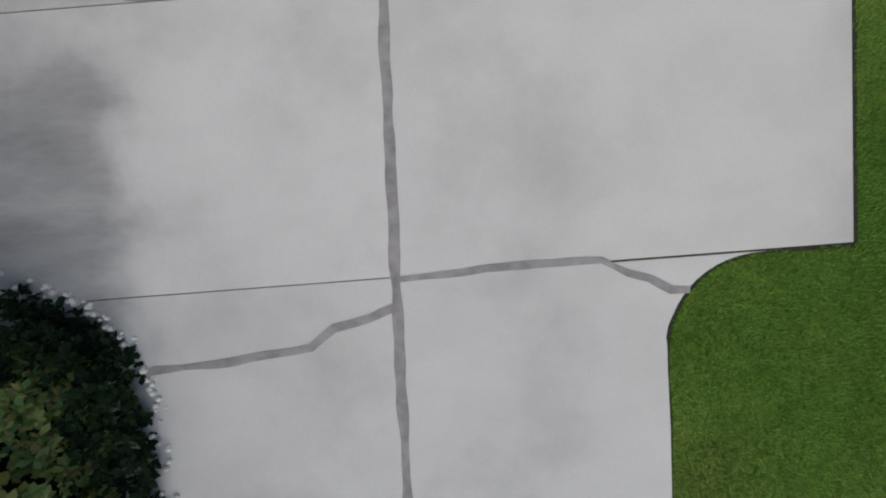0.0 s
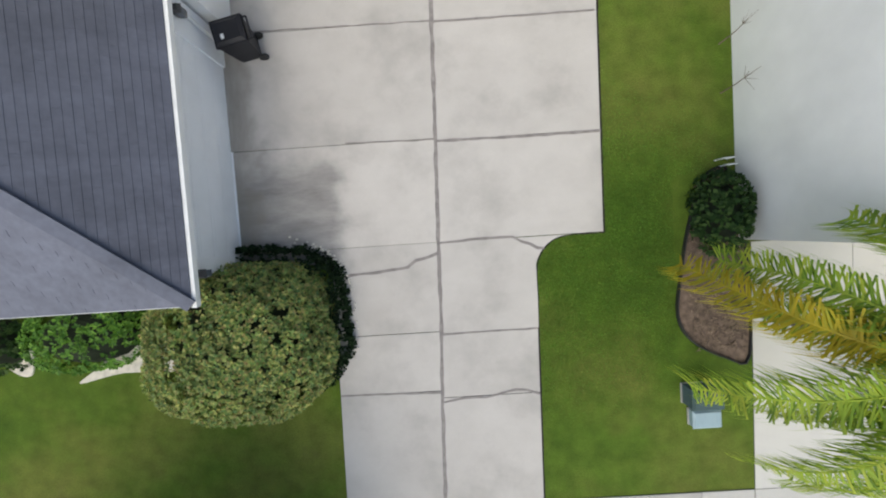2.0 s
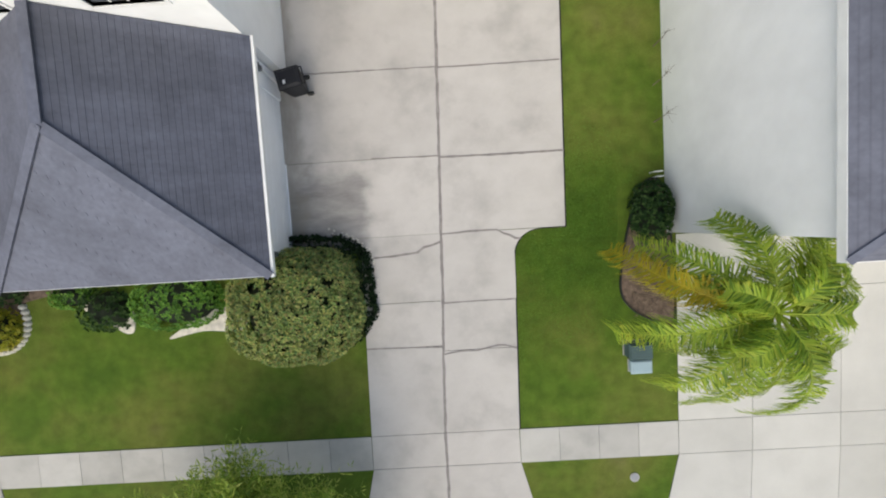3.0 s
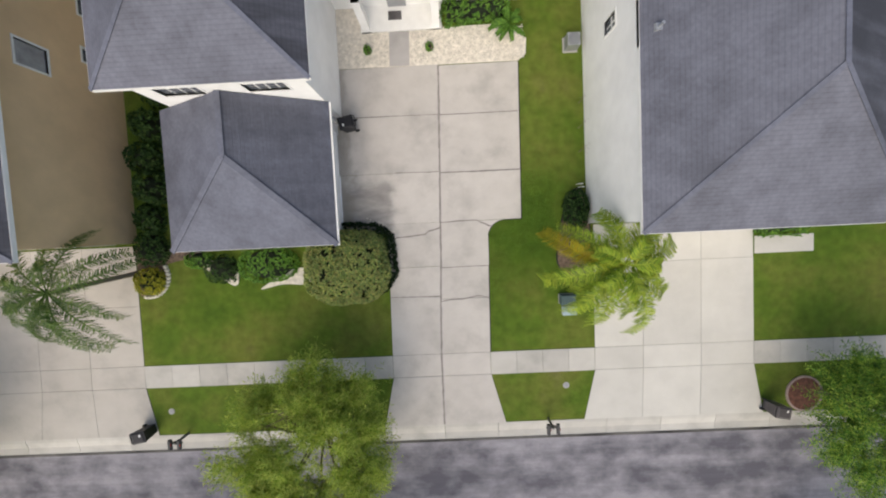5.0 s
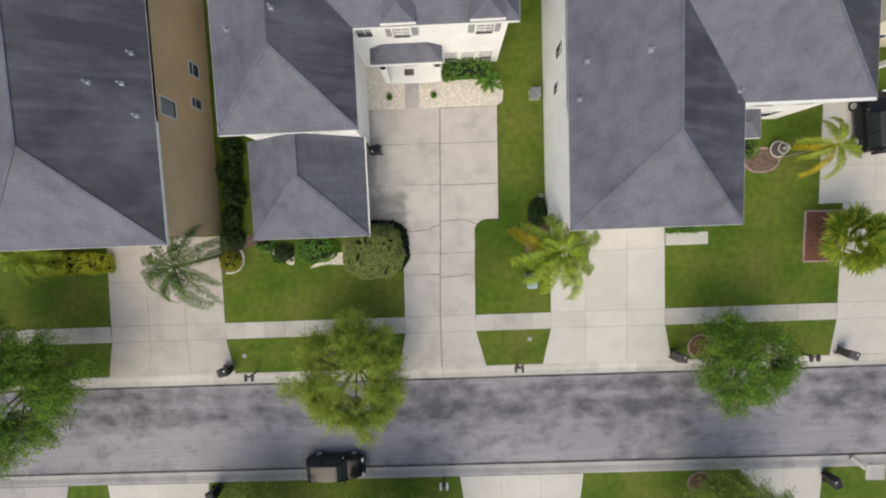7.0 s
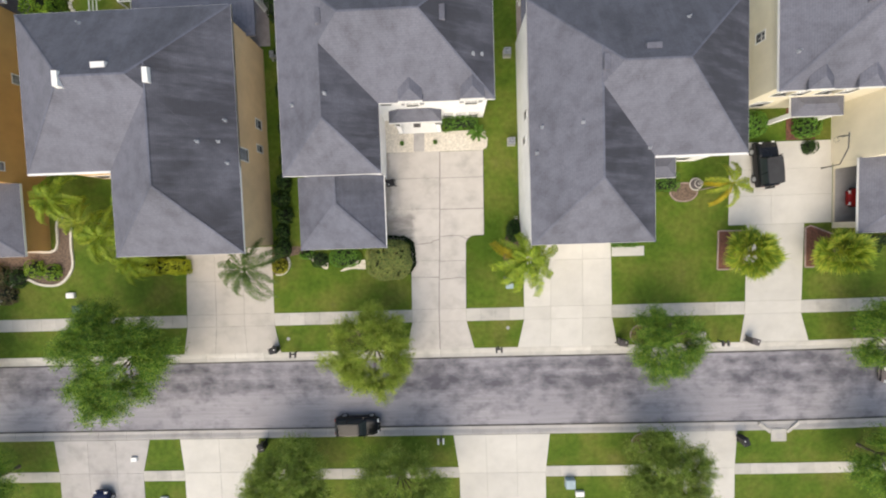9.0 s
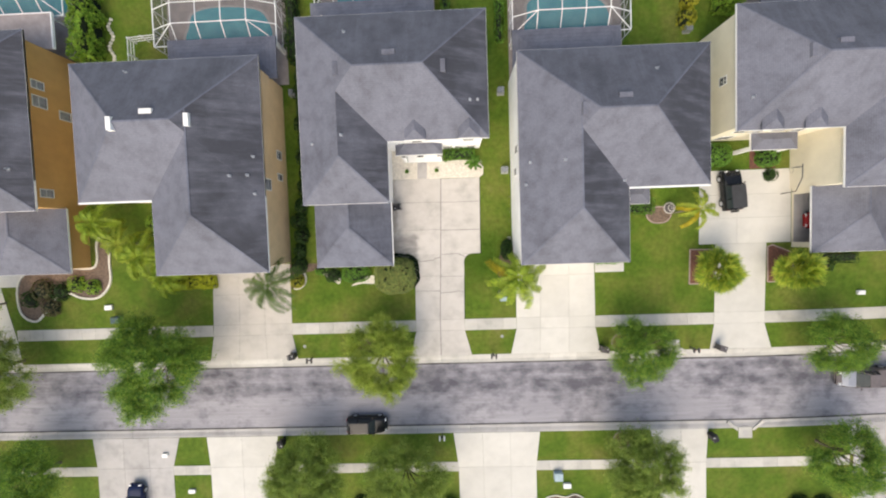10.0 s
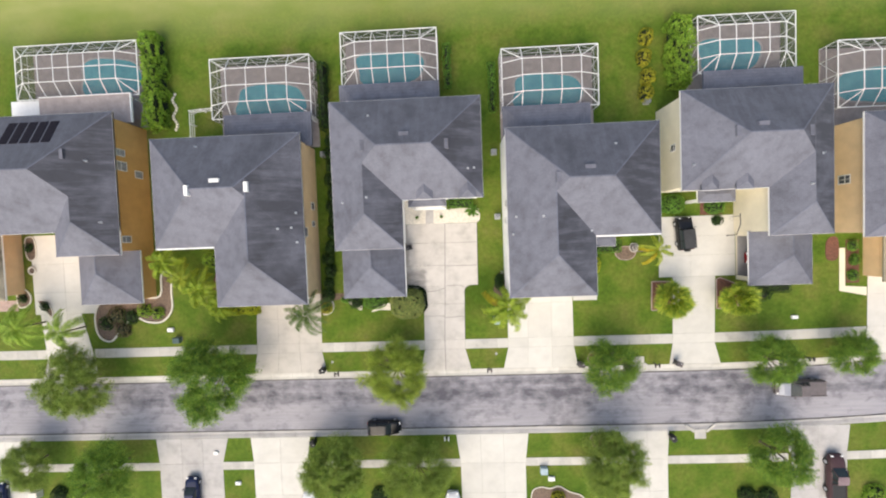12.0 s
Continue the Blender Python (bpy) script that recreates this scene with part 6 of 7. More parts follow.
def mailbox(x, y, turn, label="pair of dark mailboxes on a shared post", material=None):
    root = thing("mailbox", (0, 0, 0), label, "mailbox", "mailboxes along the kerb")
    part("post", Geo().bar((0, 0, 0), (0, 0, 1.1), 0.1), M_DARKM, root)
    part("arm", Geo().bar((-0.35, 0, 1.0), (0.35, 0, 1.0), 0.07).bar((-0.02, 0, 0.7), (0.3, 0, 0.98), 0.05).bar((0.02, 0, 0.7), (-0.3, 0, 0.98), 0.05), M_DARKM, root)
    for s in (-1, 1):
        g = Geo()
        prof = [(-0.085, 0), (0.085, 0), (0.085, 0.12), (0.06, 0.18), (0, 0.205), (-0.06, 0.18), (-0.085, 0.12)]
        n = len(prof)
        g.v = [(s * 0.25 + px, yy, 1.04 + pz) for yy in (-0.28, 0.24) for px, pz in prof]
        g.f = [(i, (i + 1) % n, n + (i + 1) % n, n + i) for i in range(n)] + [tuple(range(n)), tuple(range(2 * n - 1, n - 1, -1))]
        box = part("box", g, material or M_DARKM, root)
        part("flag", Geo().box(s * 0.25 + 0.09, s * 0.25 + 0.1, -0.1, 0.05, 1.16, 1.22), M_REDCAR, box, "small red flag")
    root.matrix_basis = pose(x, y, 0, 0, 0, turn)
    return root


mailbox(-14.55, -3.95, 0)
mailbox(5.75, -3.9, 0)
mailbox(27.3, -3.75, 0)
mailbox(46.5, -3.4, 0)
mailbox(-0.2, -12.95, 180, "pair of white mailboxes on a dark post", M_TRIM)


def utility_box(x, y, sx, sy, h, material, label):
    root = thing("utility_box", (x, y, 0), label, "utility box")
    part("cabinet", Geo().box(x - sx / 2, x + sx / 2, y - sy / 2, y + sy / 2, 0, h * 0.85), material, root)
    part("lid", Geo().box(x - sx / 2 - 0.03, x + sx / 2 + 0.03, y - sy / 2 - 0.03, y + sy / 2 + 0.03, h * 0.85, h, 0.05), material, root)
    part("base", Geo().box(x - sx / 2 - 0.02, x + sx / 2 + 0.02, y - sy / 2 - 0.02, y + sy / 2 + 0.02, -0.02, 0.05), M_GREYC, root, "concrete pad")


utility_box(6.92, 2.8, 0.75, 0.5, 0.6, M_UTIL, "green-grey utility cabinet on the lawn")
utility_box(7.05, 2.15, 0.7, 0.42, 0.3, M_UTIL2, "low pale blue utility box on the lawn")
utility_box(-36.6, 1.0, 0.9, 0.7, 0.7, M_UTIL, "dark green utility cabinet on the lawn")
utility_box(-37.6, 2.4, 0.8, 0.5, 0.3, M_TRIM, "low white utility box on the lawn")
utility_box(12.6, -17.9, 0.9, 0.9, 0.6, M_UTIL2, "pale utility cabinet on the lawn")
utility_box(13.6, -19.1, 0.8, 0.5, 0.3, M_TRIM, "low white utility box on the lawn")
utility_box(45.2, 1.8, 0.7, 0.4, 0.3, M_TRIM, "low white utility box on the lawn")
utility_box(44.2, -2.3, 0.6, 0.5, 0.3, M_TRIM, "low white utility box on the verge")
utility_box(-32.2, -14.9, 0.6, 0.4, 0.25, M_TRIM, "low white utility box on the verge")
for x, y in ((6.8, -2.05), (-15.4, -2.65)):
    cov = thing("valve_cover", (x, y, 0), "round grey valve cover set in the grass", "cover", "valve covers in the verge")
    part("rim", Geo().tube([(x, y, -0.02), (x, y, 0.025)], 0.17, 18), M_GREYC, cov)
    part("lid", Geo().tube([(x, y, 0.02), (x, y, 0.035)], 0.13, 18), M_SHUT, cov)


def drain_inlet(x, y, s, label):
    root = thing("drain_inlet", (x, y, 0), label, "drain", "kerb inlets")
    part("box", Geo().box(x - 0.75, x + 0.75, min(y, y + s * 1.3), max(y, y + s * 1.3), -0.1, 0.06, 0.03), M_WALK, root)
    part("hatch", Geo().tube([(x, y + s * 0.75, 0.05), (x, y + s * 0.75, 0.075)], 0.34, 20), M_GREYC, root, "round grey hatch")
    for d in (-1, 1):
        part("kerb_wing", Geo().bar((x + d * 0.8, y + s * 0.35, 0.02), (x + d * 1.9, y - s * 0.55, 0.0), 0.28, 0.12), M_WALK, root)
    # solid block; the slot's inner darkness is painted as black
    part("opening", Geo().box(x - 0.7, x + 0.7, min(y, y - s * 0.1), max(y, y - s * 0.1), -0.12, -0.01), M_EDGE, root, "black block for the shaded inside of the slot")


drain_inlet(25.4, -4.2, 1, "concrete kerb inlet with a round hatch")
drain_inlet(33.2, -12.75, -1, "concrete kerb inlet with a round hatch")


def ac_unit(x, y, label="grey air conditioning unit on a pad"):
    root = thing("ac_unit", (x, y, 0), label, "air conditioner")
    part("cabinet", Geo().box(x - 0.33, x + 0.33, y - 0.33, y + 0.33, 0.06, 0.75, 0.015), M_GALV, root)
    g = Geo()
    for k in range(4):
        g.tube([(x + r * math.cos(a), y + r * math.sin(a), 0.77) for r in (0.08 + 0.07 * k,) for a in [2 * math.pi * j / 16 for j in range(17)]], 0.008, 4)
    part("fan_grille", g, M_DARKM, root)
    part("pad", Geo().box(x - 0.38, x + 0.38, y - 0.38, y + 0.38, -0.02, 0.06), M_GREYC, root, "concrete pad")


ac_unit(7.52, 16.2)
ac_unit(7.3, 24.6)
ac_unit(-15.2, 25.3)
ac_unit(27.0, 30.2)
ac_unit(51.9, 13.0)

solo("doormat", Geo().box(-1.92, -1.22, 17.95, 18.4, 0.131, 0.146, 0.004).box(-1.83, -1.31, 18.02, 18.33, 0.146, 0.15), M_MAT, "dark grey doormat on a white porch floor", "doormat")

# fountain in the oval bed
fo = thing("garden_fountain", (25.0, 11.5, 0), "pale tiered stone garden fountain", "fountain")
for r, z0, z1 in ((0.62, 0.03, 0.3), (0.4, 0.62, 0.74), (0.22, 0.98, 1.07)):
    part("basin", Geo().tube([(25.0, 11.5, z0), (25.0, 11.5, z1)], [r * 0.55, r], 20), M_WALK, fo)
    part("water", Geo().tube([(25.0, 11.5, z1 - 0.02), (25.0, 11.5, z1 + 0.004)], r * 0.82, 20), M_GREYCAR, fo)
part("pillar", Geo().tube([(25.0, 11.5, 0.1), (25.0, 11.5, 1.15)], 0.08, 10), M_WALK, fo)

# faucets and twigs along the neighbour's wall
for x, y, h in ((8.0, 8.78, 0.35), (7.95, 8.95, 0.3)):
    tap = thing("standpipe", (x, y, 0), "white irrigation standpipe against the wall", "pipe", "white standpipes at the wall")
    part("pipe", Geo().tube([(x, y, 0), (x, y, h), (x - 0.3, y - 0.02, h), (x - 0.3, y - 0.02, 0)], 0.02, 6), M_METAL, tap)
for k, (x, y) in enumerate(((7.85, 10.65), (7.85, 11.9), (7.9, 13.2))):
    sap = thing("sapling", (x, y, 0), "bare thin sapling against a white wall", "sapling", "saplings along the wall")
    rng1 = np.random.default_rng(90 + k)
    part("stem", Geo().tube([(x, y, 0), (x + 0.03, y + 0.05, 0.5), (x - 0.02, y + 0.1, 0.95)], [0.02, 0.014, 0.007], 5), M_BARK, sap)
    tw = Geo()
    for _ in range(7):
        d = rng1.normal(size=3) * 0.16
        tw.tube([(x, y + 0.08, 0.8), (x + d[0], y + 0.08 + d[1], 0.85 + abs(d[2]))], [0.006, 0.003], 4)
    part("twigs", tw, M_BARK, sap)

# white garden fence
fence = thing("garden_fence", (-31, 29.5, 0), "white rail fence round a garden corner", "fence")
for x, y in ((-32.5, 31.6), (-31.0, 31.7), (-29.5, 31.8), (-32.5, 29.9), (-32.5, 28.2)):
    part("post", Geo().box(x - 0.07, x + 0.07, y - 0.07, y + 0.07, 0, 1.3), M_METAL, fence)
for z in (0.4, 0.8, 1.2):
    part("rail", Geo().bar((-32.5, 31.6, z), (-29.5, 31.8, z), 0.05, 0.1), M_METAL, fence)
    part("rail", Geo().bar((-32.5, 31.6, z), (-32.5, 28.2, z), 0.05, 0.1), M_METAL, fence)

# hoop post on the court
hoop = thing("basketball_hoop", (36.9, 12.4, 0), "dark metal basketball post with an arched arm", "basketball hoop")
part("post", Geo().tube([(36.9, 12.6, 0), (36.9, 12.7, 1.8), (36.75, 14.0, 2.7), (36.5, 15.3, 3.0)], 0.05, 6), M_DARKM, hoop)
part("backboard", Geo().box(35.7, 36.3, 14.95, 15.0, 2.7, 3.3), M_DARKM, hoop)
part("rim", Geo().tube([(35.6 + 0.22 * math.cos(a), 14.7 + 0.22 * math.sin(a), 2.8) for a in [2 * math.pi * j / 16 for j in range(17)]], 0.012, 4), M_DARKM, hoop)

# solar mats and the flat back roof of the ochre house
solar = thing("solar_panel_array", (-52, 27.5, 6), "black solar heating mats on a shingle roof", "solar panel")
for k in range(5):
    x0 = -50.7 + 1.3 * k
    za, zb = 6.2 + (30.2 - 29.2) * SLOPE + 0.06, 6.2 + (30.2 - 26.4) * SLOPE + 0.06
    part("panel", Geo().add([(x0, 29.2, za - 0.05), (x0 + 1.02, 29.2, za - 0.05), (x0 + 1.02, 26.4, zb - 0.05), (x0, 26.4, zb - 0.05), (x0, 29.2, za), (x0 + 1.02, 29.2, za), (x0 + 1.02, 26.4, zb), (x0, 26.4, zb)],
                            [(4, 5, 6, 7), (0, 1, 5, 4), (1, 2, 6, 5), (2, 3, 7, 6), (3, 0, 4, 7)]), M_SOLAR, solar)
annex = thing("patio_cover", (-45, 32, 0), "flat pinkish patio roof with white gutters on posts", "patio cover")
part("roof", Geo().box(-51.0, -38.9, 29.9, 33.5, 2.85, 3.0), M_DECK, annex)
part("gutter", Geo().box(-51.05, -38.85, 33.5, 33.62, 2.8, 3.05).box(-38.9, -38.75, 29.9, 33.6, 2.8, 3.05), M_TRIM, annex)
for x in (-50.5, -46.5, -42.5, -39.3):
    part("post", Geo().box(x - 0.08, x + 0.08, 33.2, 33.36, 0, 2.86), M_TRIM, annex)
shed = thing("garden_shed", (-54, 32.6, 0), "small white flat-roofed garden store", "shed")
part("body", Geo().box(-55.8, -52.2, 31.8, 33.5, 0, 1.9), M_TRIM, shed)
part("roof", Geo().box(-55.95, -52.05, 31.65, 33.65, 1.9, 2.02, 0.04), M_METAL, shed)


# ---- vehicles ----
def loft(stations, profile):
    """A closed skin through cross sections. stations: x, half width, floor and top; profile: fractions of half width and height."""
    g, n = Geo(), len(profile)
    for x, w, z0, z1 in stations:
        g.v += [(x, u * w, lerp(z0, z1, v)) for u, v in profile]
    for i in range(len(stations) - 1):
        g.f += [(i * n + k, (i + 1) * n + k, (i + 1) * n + (k + 1) % n, i * n + (k + 1) % n) for k in range(n)]
    g.f += [tuple(reversed(range(n))), tuple(range((len(stations) - 1) * n, len(stations) * n))]
    return g


BODY = [(-0.80, 0.0), (-0.97, 0.12), (-1.0, 0.4), (-0.99, 0.72), (-0.93, 0.9), (-0.8, 0.985), (-0.4, 1.0), (0.4, 1.0), (0.8, 0.985), (0.93, 0.9), (0.99, 0.72), (1.0, 0.4), (0.97, 0.12), (0.80, 0.0)]
CABIN = [(-1.0, 0.0), (-0.93, 0.45), (-0.85, 0.82), (-0.74, 0.97), (-0.4, 1.0), (0.4, 1.0), (0.74, 0.97), (0.85, 0.82), (0.93, 0.45), (1.0, 0.0)]


def car(x, y, turn, paint, label, length=4.5, width=1.85, height=1.5, kind="sedan", roof_material=None, bed_material=None, hood_material=None):
    """A parked car: rounded body, glass cabin, roof panel, pillars, wheels, lamps, mirrors. Nose along +x."""
    root = thing("car" if kind != "pickup" else "pickup_truck", (0, 0, 0), label, "car" if kind != "pickup" else "truck")
    L, W, H = length / 2, width / 2, height
    belt = 0.64 * H
    hood = {"sedan": 0.60, "suv": 0.64, "jeep": 0.66, "pickup": 0.62}[kind] * H
    square = kind == "jeep"
    nose = 0.94 if square else 0.70
    tail = 0.96 if kind in ("jeep", "pickup") else 0.80
    stations = [(-L, W * tail, 0.36, belt * 0.84), (-0.965 * L, W * (0.5 + tail / 2), 0.28, belt * 0.95), (-0.84 * L, W, 0.24, belt), (-0.4 * L, W, 0.22, belt), (0.2 * L, W, 0.22, belt), (0.42 * L, W * 0.995, 0.22, hood * 1.03),
                (0.7 * L, W * 0.98, 0.23, hood * 0.97), (0.87 * L, W * (0.5 + 0.5 * nose) * 0.99, 0.25, hood * 0.88), (0.965 * L, W * (0.2 + 0.8 * nose), 0.3, hood * 0.76), (L, W * nose, 0.38, hood * 0.58)]
    part("body", loft(stations, BODY), paint, root, smooth=not square)
    c0, c1, r0, r1 = {"sedan": (-0.74, 0.44, -0.40, 0.10), "suv": (-0.95, 0.46, -0.80, 0.12), "jeep": (-0.92, 0.30, -0.88, 0.2), "pickup": (-0.24, 0.48, -0.14, 0.18)}[kind]
    wb = 0.93 * W
    wt = (0.96 if square else 0.86) * wb
    cabin = [(c0 * L, wb * 0.9, belt - 0.06, belt), (lerp(c0, r0, 0.55) * L, lerp(wb, wt, 0.4), belt - 0.06, lerp(belt, H, 0.6)), (r0 * L, wt, belt - 0.06, H - 0.045), (lerp(r0, r1, 0.5) * L, wt * 1.02, belt - 0.06, H - 0.02), (r1 * L, wt, belt - 0.06, H - 0.045),
             (lerp(c1, r1, 0.5) * L, lerp(wb, wt, 0.4), belt - 0.06, lerp(belt, H, 0.55)), (c1 * L, wb * 0.88, belt - 0.06, belt)]
    part("window_glass", loft(cabin, CABIN), M_CARGLASS, root, "dark tinted glass")
    top = [(r0 * L - 0.05, wt * 0.78, H - 0.075, H - 0.035), (r0 * L + 0.12, wt * 0.84, H - 0.07, H - 0.012), (lerp(r0, r1, 0.5) * L, wt * 0.87, H - 0.06, H + 0.01), (r1 * L - 0.12, wt * 0.84, H - 0.07, H - 0.012), (r1 * L + 0.05, wt * 0.78, H - 0.075, H - 0.035)]
    part("roof", loft(top, BODY), roof_material or paint, root)
    for sx, ex in ((r1, c1), (r0, c0), (lerp(r0, r1, 0.45), lerp(r0, r1, 0.4))):
        for s in (-1, 1):
            part("pillar", Geo().bar((sx * L, s * wt * 0.83, H - 0.05), (ex * L, s * wb * 0.97, belt - 0.02), 0.07), paint, root)
    wr = 0.33 if kind == "sedan" else 0.38
    for wx in (-0.6, 0.62):
        for s in (-1, 1):
            wheel = part("wheel", Geo().tube([(wx * L, s * (W - 0.2), wr), (wx * L, s * (W + 0.015), wr)], wr, 18), M_TYRE, root)
            part("rim", Geo().tube([(wx * L, s * (W - 0.02), wr), (wx * L, s * (W + 0.025), wr)], wr * 0.62, 12), M_GALV, wheel)
    for s in (-1, 1):
        part("headlight", Geo().box(L * 0.9, L * 0.975, s * 0.6 * W - 0.15, s * 0.6 * W + 0.15, hood * 0.6, hood * 0.82, 0.02), M_METAL, root)
        part("tail_light", Geo().box(-L * 1.005, -L * 0.96, s * 0.7 * W - 0.12, s * 0.7 * W + 0.12, belt * 0.65, belt * 0.85), M_REDCAR, root)
        part("mirror", Geo().box(0.3 * L, 0.3 * L + 0.12, min(s * W, s * (W + 0.18)), max(s * W, s * (W + 0.18)), belt, belt + 0.14, 0.02), paint, root)
    if hood_material:
        panel_top = [(0.47 * L, W * 0.84, hood * 0.9, hood * 1.035), (0.72 * L, W * 0.82, hood * 0.85, hood * 0.98), (0.90 * L, W * 0.74, hood * 0.7, hood * 0.88)]
        part("hood", loft(panel_top, BODY), hood_material, root, "pale silver hood")
    if kind == "pickup":
        part("cargo_bed", Geo().box(-0.95 * L, -0.26 * L, -0.8 * W, 0.8 * W, belt - 0.02, belt + 0.015), bed_material or M_EDGE, root, "flat covered cargo bed" if bed_material else "dark open cargo bed")
        for s in (-1, 1):
            part("bed_rail", Geo().bar((-0.97 * L, s * 0.88 * W, belt + 0.02), (-0.24 * L, s * 0.88 * W, belt + 0.02), 0.1, 0.1), paint, root)
    if square:
        part("spare_wheel", Geo().tube([(-L - 0.02, 0, 0.95), (-L - 0.22, 0, 0.95)], 0.37, 18), M_TYRE, root)
        for s in (-1, 1):
            part("fender", Geo().box(0.45 * L, 0.92 * L, min(s * 0.78 * W, s * (W + 0.06)), max(s * 0.78 * W, s * (W + 0.06)), 0.74, 0.8), M_EDGE, root)
    root.matrix_basis = pose(x, y, -0.11 if -12.6 < y < -4.5 else TOP, 0, 0, turn)
    return root


car(-8.55, -11.5, 0, M_BLACKCAR, "black sport utility car parked at the kerb", 4.5, 1.85, 1.6, "suv")
car(-35.5, -20.2, 90, M_NAVYCAR, "dark blue car parked on a driveway", 4.6, 1.85, 1.5)
car(45.4, -7.3, 180, M_TAUPE, "dark grey pickup truck with a pale silver hood on the street", 6.1, 2.0, 1.8, "pickup", None, M_TAUPE, M_SILVERCAR)
car(49.7, -18.9, 90, M_MAROONCAR, "dark maroon pickup truck on a driveway", 5.9, 2.0, 1.8, "pickup", M_PINKROOF)
car(31.2, 13.1, 95, M_BLACKCAR, "black off-road car with a soft top and spare wheel", 4.2, 1.9, 1.85, "jeep", M_CANVAS)
car(41.0, 9.7, 180, M_REDCAR, "red car inside an open garage", 4.4, 1.8, 1.45)
car(-19.3, -22.6, 90, M_WHITECAR, "white car parked on a driveway", 4.6, 1.85, 1.5)
car(-63.4, -20.6, 90, M_NAVYCAR, "dark blue car parked on a driveway", 4.6, 1.85, 1.5)
car(0.3, -22.9, 90, M_WHITECAR, "white van parked on a driveway", 5.2, 1.95, 1.9, "suv")

# ---- gardens across the street and at the western end ----
paved("driveway_12", "pale concrete driveway at the western end across the street", rows_of_slabs((-66.0, -62.8, -59.6), (-66.4, -62.8, -59.2), -16.5, -12.92, (-16.5, -12.92))
      + rows_of_slabs((-66.0, -62.8, -59.6), (-66.0, -62.8, -59.6), -30, -17.4, (-30, -25, -21, -17.4)), M_PALE)
bed("mulch_bed", smooth_poly([(11.0, -21.0), (12.2, -20.3), (13.4, -20.5), (14.6, -20.2), (16.0, -21.0), (17.6, -21.6), (18.2, -23.5), (11.4, -24.0)]), M_MULCH, "curved mulch bed with a pale edging on the front lawn", M_STONE, 0.12, 0.1)
shrub(14.4, -21.7, 0.9, 0.9, 0.8, M_YELLOWSHRUB, "rounded bronze-yellow shrub in a curved bed", seed=111, leaf=0.15, density=40)
for k, (x, y, r, dark) in enumerate(((-54.9, -20.4, 1.1, 1), (-52.6, -20.6, 1.0, 0), (-50.6, -21.2, 1.2, 1), (-9.4, -21.2, 1.3, 1), (-7.6, -21.8, 1.1, 0), (41.5, -21.8, 1.2, 1), (38.9, -21.6, 1.1, 1), (55.0, -21.6, 1.3, 0))):
    shrub(x, y, r, r, 1.0, M_DARKSHRUB if dark else M_LUSH, "dark shrub on a front lawn" if dark else "bright green shrub on a front lawn", seed=120 + k, leaf=0.16, density=35, group="shrubs on the front lawns")
post = thing("stone_pillar", (-58.2, -20.3, 0), "pale stone garden pillar with a flat cap", "pillar")
part("shaft", Geo().box(-58.7, -57.7, -20.8, -19.8, 0, 0.9), M_STONE, post)
part("cap", Geo().box(-58.8, -57.6, -20.9, -19.7, 0.9, 1.0, 0.04), M_STONE, post)
utility_box(-29.3, -19.2, 0.7, 0.4, 0.25, M_TRIM, "low white utility box on the lawn")
ring = thing("round_planter", (-56.9, 11.2, 0), "round white stone ring planter on the lawn", "planter")
part("rim", Geo().tube([(-56.9 + 0.5 * math.cos(2 * math.pi * k / 20), 11.2 + 0.5 * math.sin(2 * math.pi * k / 20), 0.12) for k in range(21)], 0.12, 6), M_STONE, ring)
part("soil", Geo().tube([(-56.9, 11.2, 0.0), (-56.9, 11.2, 0.1)], 0.42, 16), M_MULCH, ring)
for pts in ([(-58.2, 8.6), (-57.4, 7.6), (-57.8, 6.4), (-59.2, 6.2), (-59.3, 8.4)], [(-56.4, 6.9), (-55.3, 6.9), (-54.4, 5.6), (-54.6, 4.6), (-55.6, 5.8)], [(-57.6, 15.6), (-56.4, 15.6), (-56.2, 13.2), (-57.0, 12.6), (-57.6, 13.4)]):
    bed("mulch_bed", smooth_poly(pts), M_MULCH, "small curved mulch bed with a white stone border", M_STONE, 0.16, 0.12)
for k, (x, y) in enumerate(((-57.0, 14.4), (-58.4, 7.4), (-55.2, 6.2))):
    shrub(x, y, 0.5, 0.6, 0.7, M_DARKSHRUB, "dark shrub in a stone-edged bed", seed=140 + k, leaf=0.13, density=40, group="shrubs in the stone-edged beds")
solo("path_4", Geo().prism([(-63.5, 5.6), (-59.4, 5.6), (-59.4, 7.1), (-63.5, 7.1)], -0.05, 0.04, 0.008), M_BRICK, "red brick paved path", "path", "structure")
garden_border = thing("stone_edging", (-35.2, 32, 0), "irregular line of pale stones beside a hedge", "border")
for k in range(14):
    part("stone", Geo().dome((-35.3 + 0.25 * math.sin(k), 29.6 + 0.36 * k, 0), (0.22, 0.2, 0.16), 3, 8), M_STONE, garden_border)


# ---- grass blades near the low start of the flight ----
rng2 = np.random.default_rng(5)
bx, by = rng2.uniform(2.75, 8.0, 150000), rng2.uniform(1.6, 12.5, 150000)
keep = ((by < 5.9) & (bx > 2.78 + 0.012 * by)) | ((by >= 5.9) & (by < 7.3) & (np.hypot(bx - 3.85, by - 6.25) < 1.02) & (bx > 2.86)) | ((by >= 5.9) & (by < 7.25) & (bx > 3.85)) | ((by >= 7.25) & (bx > 4.70))
keep &= ~((bx > 6.5) & (by > 3.7) & (by < 8.6))
keep &= rng2.uniform(size=len(bx)) < np.clip(1.6 - 0.33 * np.hypot((bx - 3.5) * 0.9, by - 6.8), 0.0, 1)
bx, by = bx[keep], by[keep]
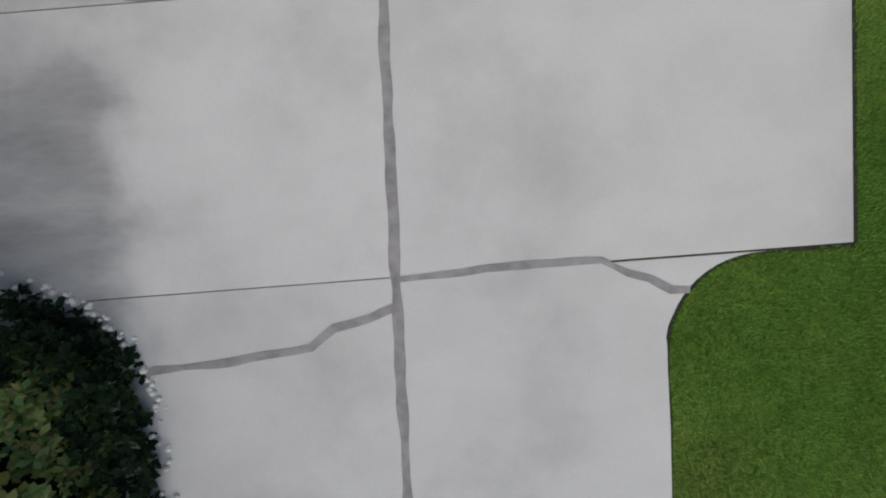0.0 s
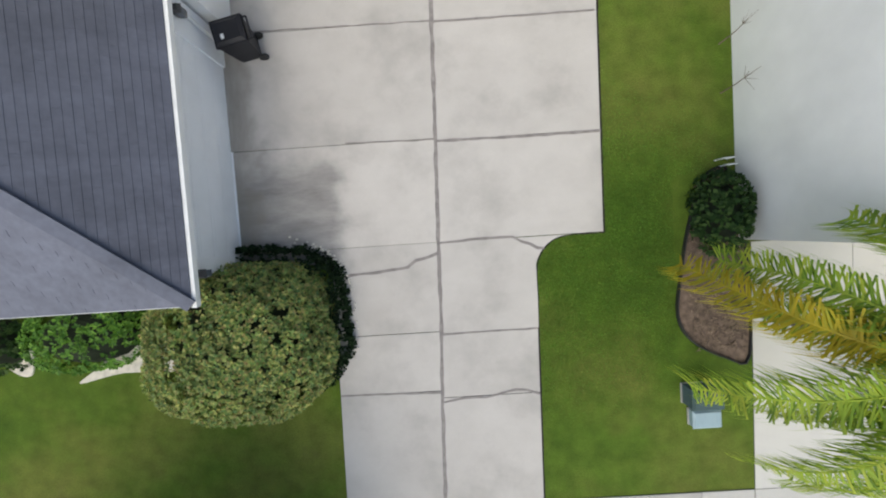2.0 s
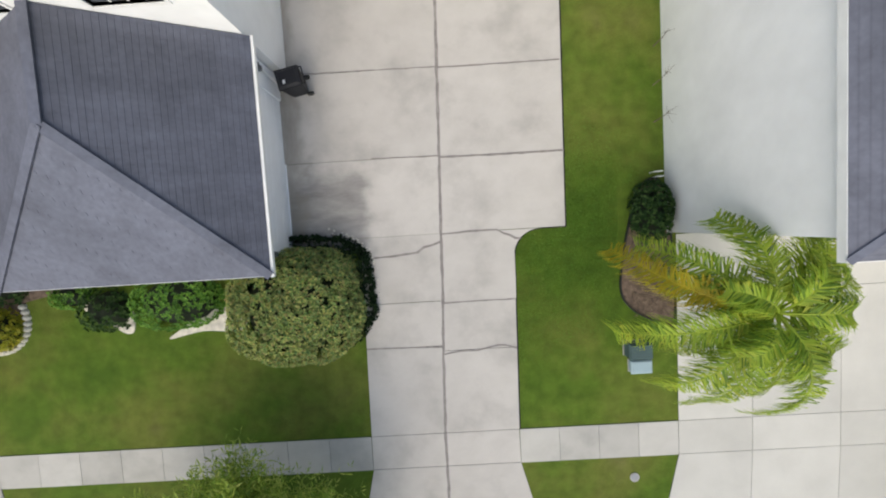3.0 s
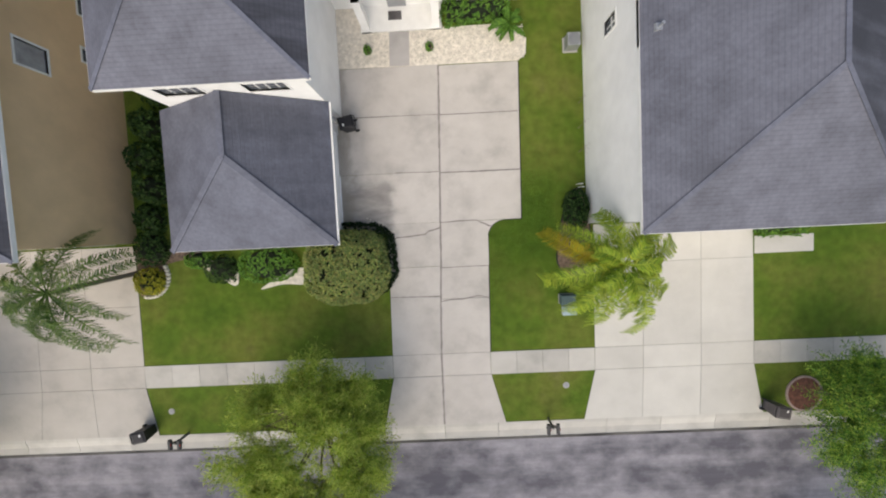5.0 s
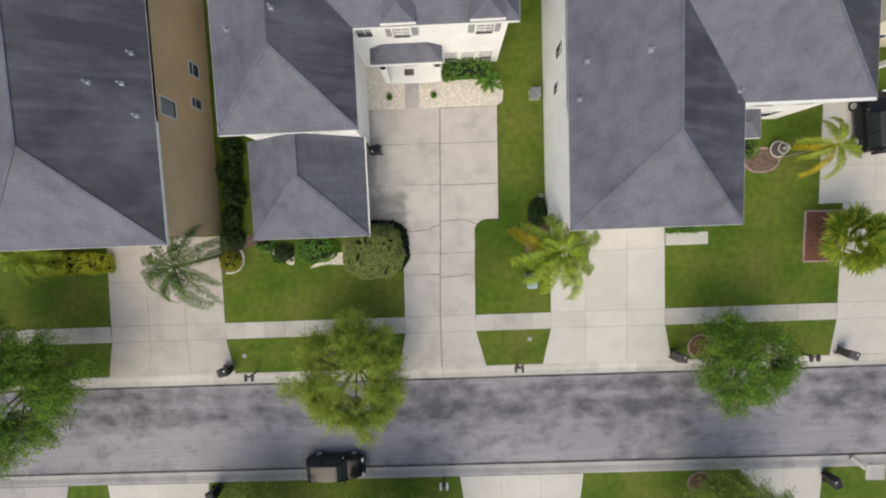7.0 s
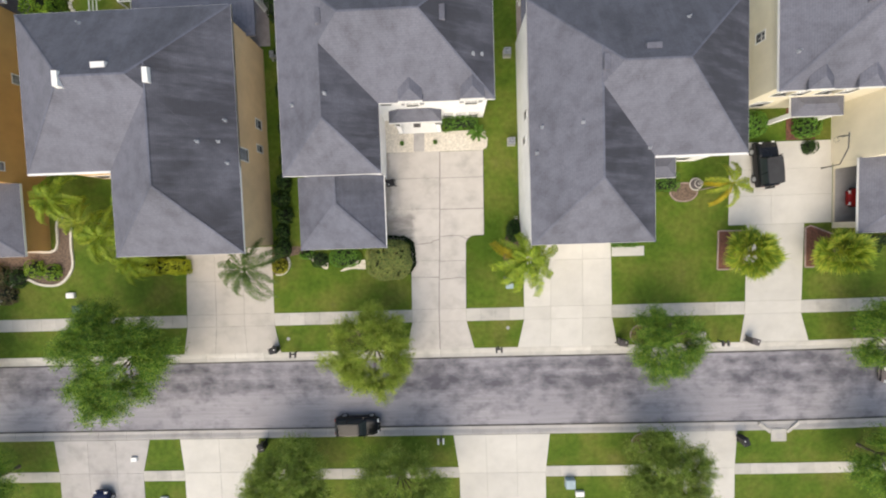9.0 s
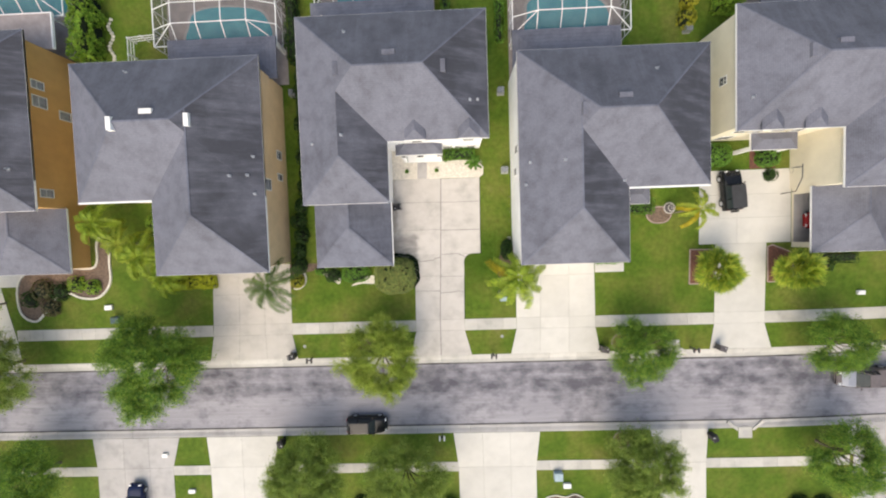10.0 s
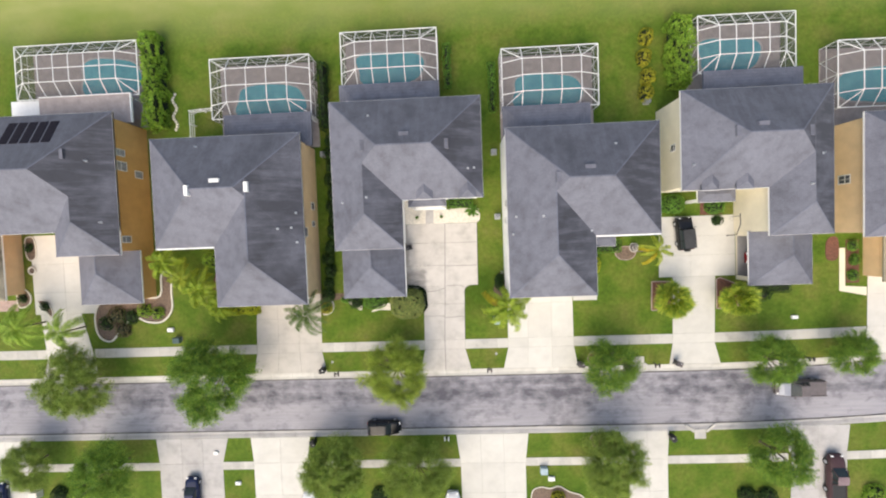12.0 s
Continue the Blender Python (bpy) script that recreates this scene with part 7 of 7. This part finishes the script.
ang, ln = rng2.uniform(0, 2 * math.pi, len(bx)), rng2.uniform(0.025, 0.06, len(bx))
lean = rng2.uniform(0.3, 1.0, len(bx))
tip = np.stack([bx + np.cos(ang) * ln * lean, by + np.sin(ang) * ln * lean, ln * 0.75], 1)
w = 0.0055
left = np.stack([bx - np.sin(ang) * w, by + np.cos(ang) * w, np.zeros(len(bx))], 1)
right = np.stack([bx + np.sin(ang) * w, by - np.cos(ang) * w, np.zeros(len(bx))], 1)
blades = Geo()
blades.v = np.stack([left, right, tip], 1).reshape(-1, 3).tolist()
blades.f = np.arange(len(blades.v)).reshape(-1, 3).tolist()
solo("grass", blades, M_BLADE, "short green lawn grass", "grass", "stuff")


# ---- shingle tabs on the garage roof that the camera rises past ----
def tab_roof(root, G, z, slope):
    x0, x1, y0, y1 = G
    h, xm = (x1 - x0) / 2, (x0 + x1) / 2
    run, length = 0.145 * math.cos(math.atan(slope)), 0.98
    rest, count = Geo(), 0
    rng = np.random.default_rng(3)
    roof_ob = [o for o in root.children if o.name.startswith("garage_roof")][0]
    for face in "esw":
        def at(u, d, lift):
            x, y = {"e": (x1 - d, u), "w": (x0 + d, u), "s": (u, y0 + d)}[face]
            return (x, y, z + d * slope + lift)

        for c in range(int(h / run) + 1):
            d0, d1 = c * run - 0.004, min(h, (c + 1) * run + 0.02)
            if d1 <= d0:
                continue
            lo0, lo1 = (y0 + d0, y0 + d1) if face in "ew" else (x0 + d0, x0 + d1)
            hi0, hi1 = (y1, y1) if face in "ew" else (x1 - d0, x1 - d1)
            u = lo0 - (c % 3) * length / 3
            while u < hi0:
                a0, b0 = max(u, lo0), min(u + length - 0.006, hi0)
                a1, b1 = max(u, lo1), min(u + length - 0.006, hi1)
                if b0 > a0 and b1 >= a1:
                    up = 0.013 + rng.uniform(0, 0.003)
                    g = rest if face != "e" or count >= 300 else Geo()
                    g.add([at(a0, d0, 0.0), at(b0, d0, 0.0), at(a0, d0, up), at(b0, d0, up), at(b1, d1, 0.005), at(a1, d1, 0.005)], [(2, 3, 4, 5), (0, 1, 3, 2), (0, 2, 5), (1, 4, 3)])
                    if g is not rest:
                        part("shingle", g, M_TAB, roof_ob)
                        count += 1
                u += length
    part("shingle_field", rest, M_TAB, roof_ob, kind="stuff")
    top = (xm, y0 + h, z + h * slope + 0.02)
    for a in ((x0, y0, z + 0.02), (x1, y0, z + 0.02), (xm, y1, top[2])):
        part("ridge_cap", Geo().bar(a, top, 0.26, 0.03), M_TAB, root, "line of ridge shingles")


tab_roof(white_house, GARAGE, LOW_EAVE, 0.53)
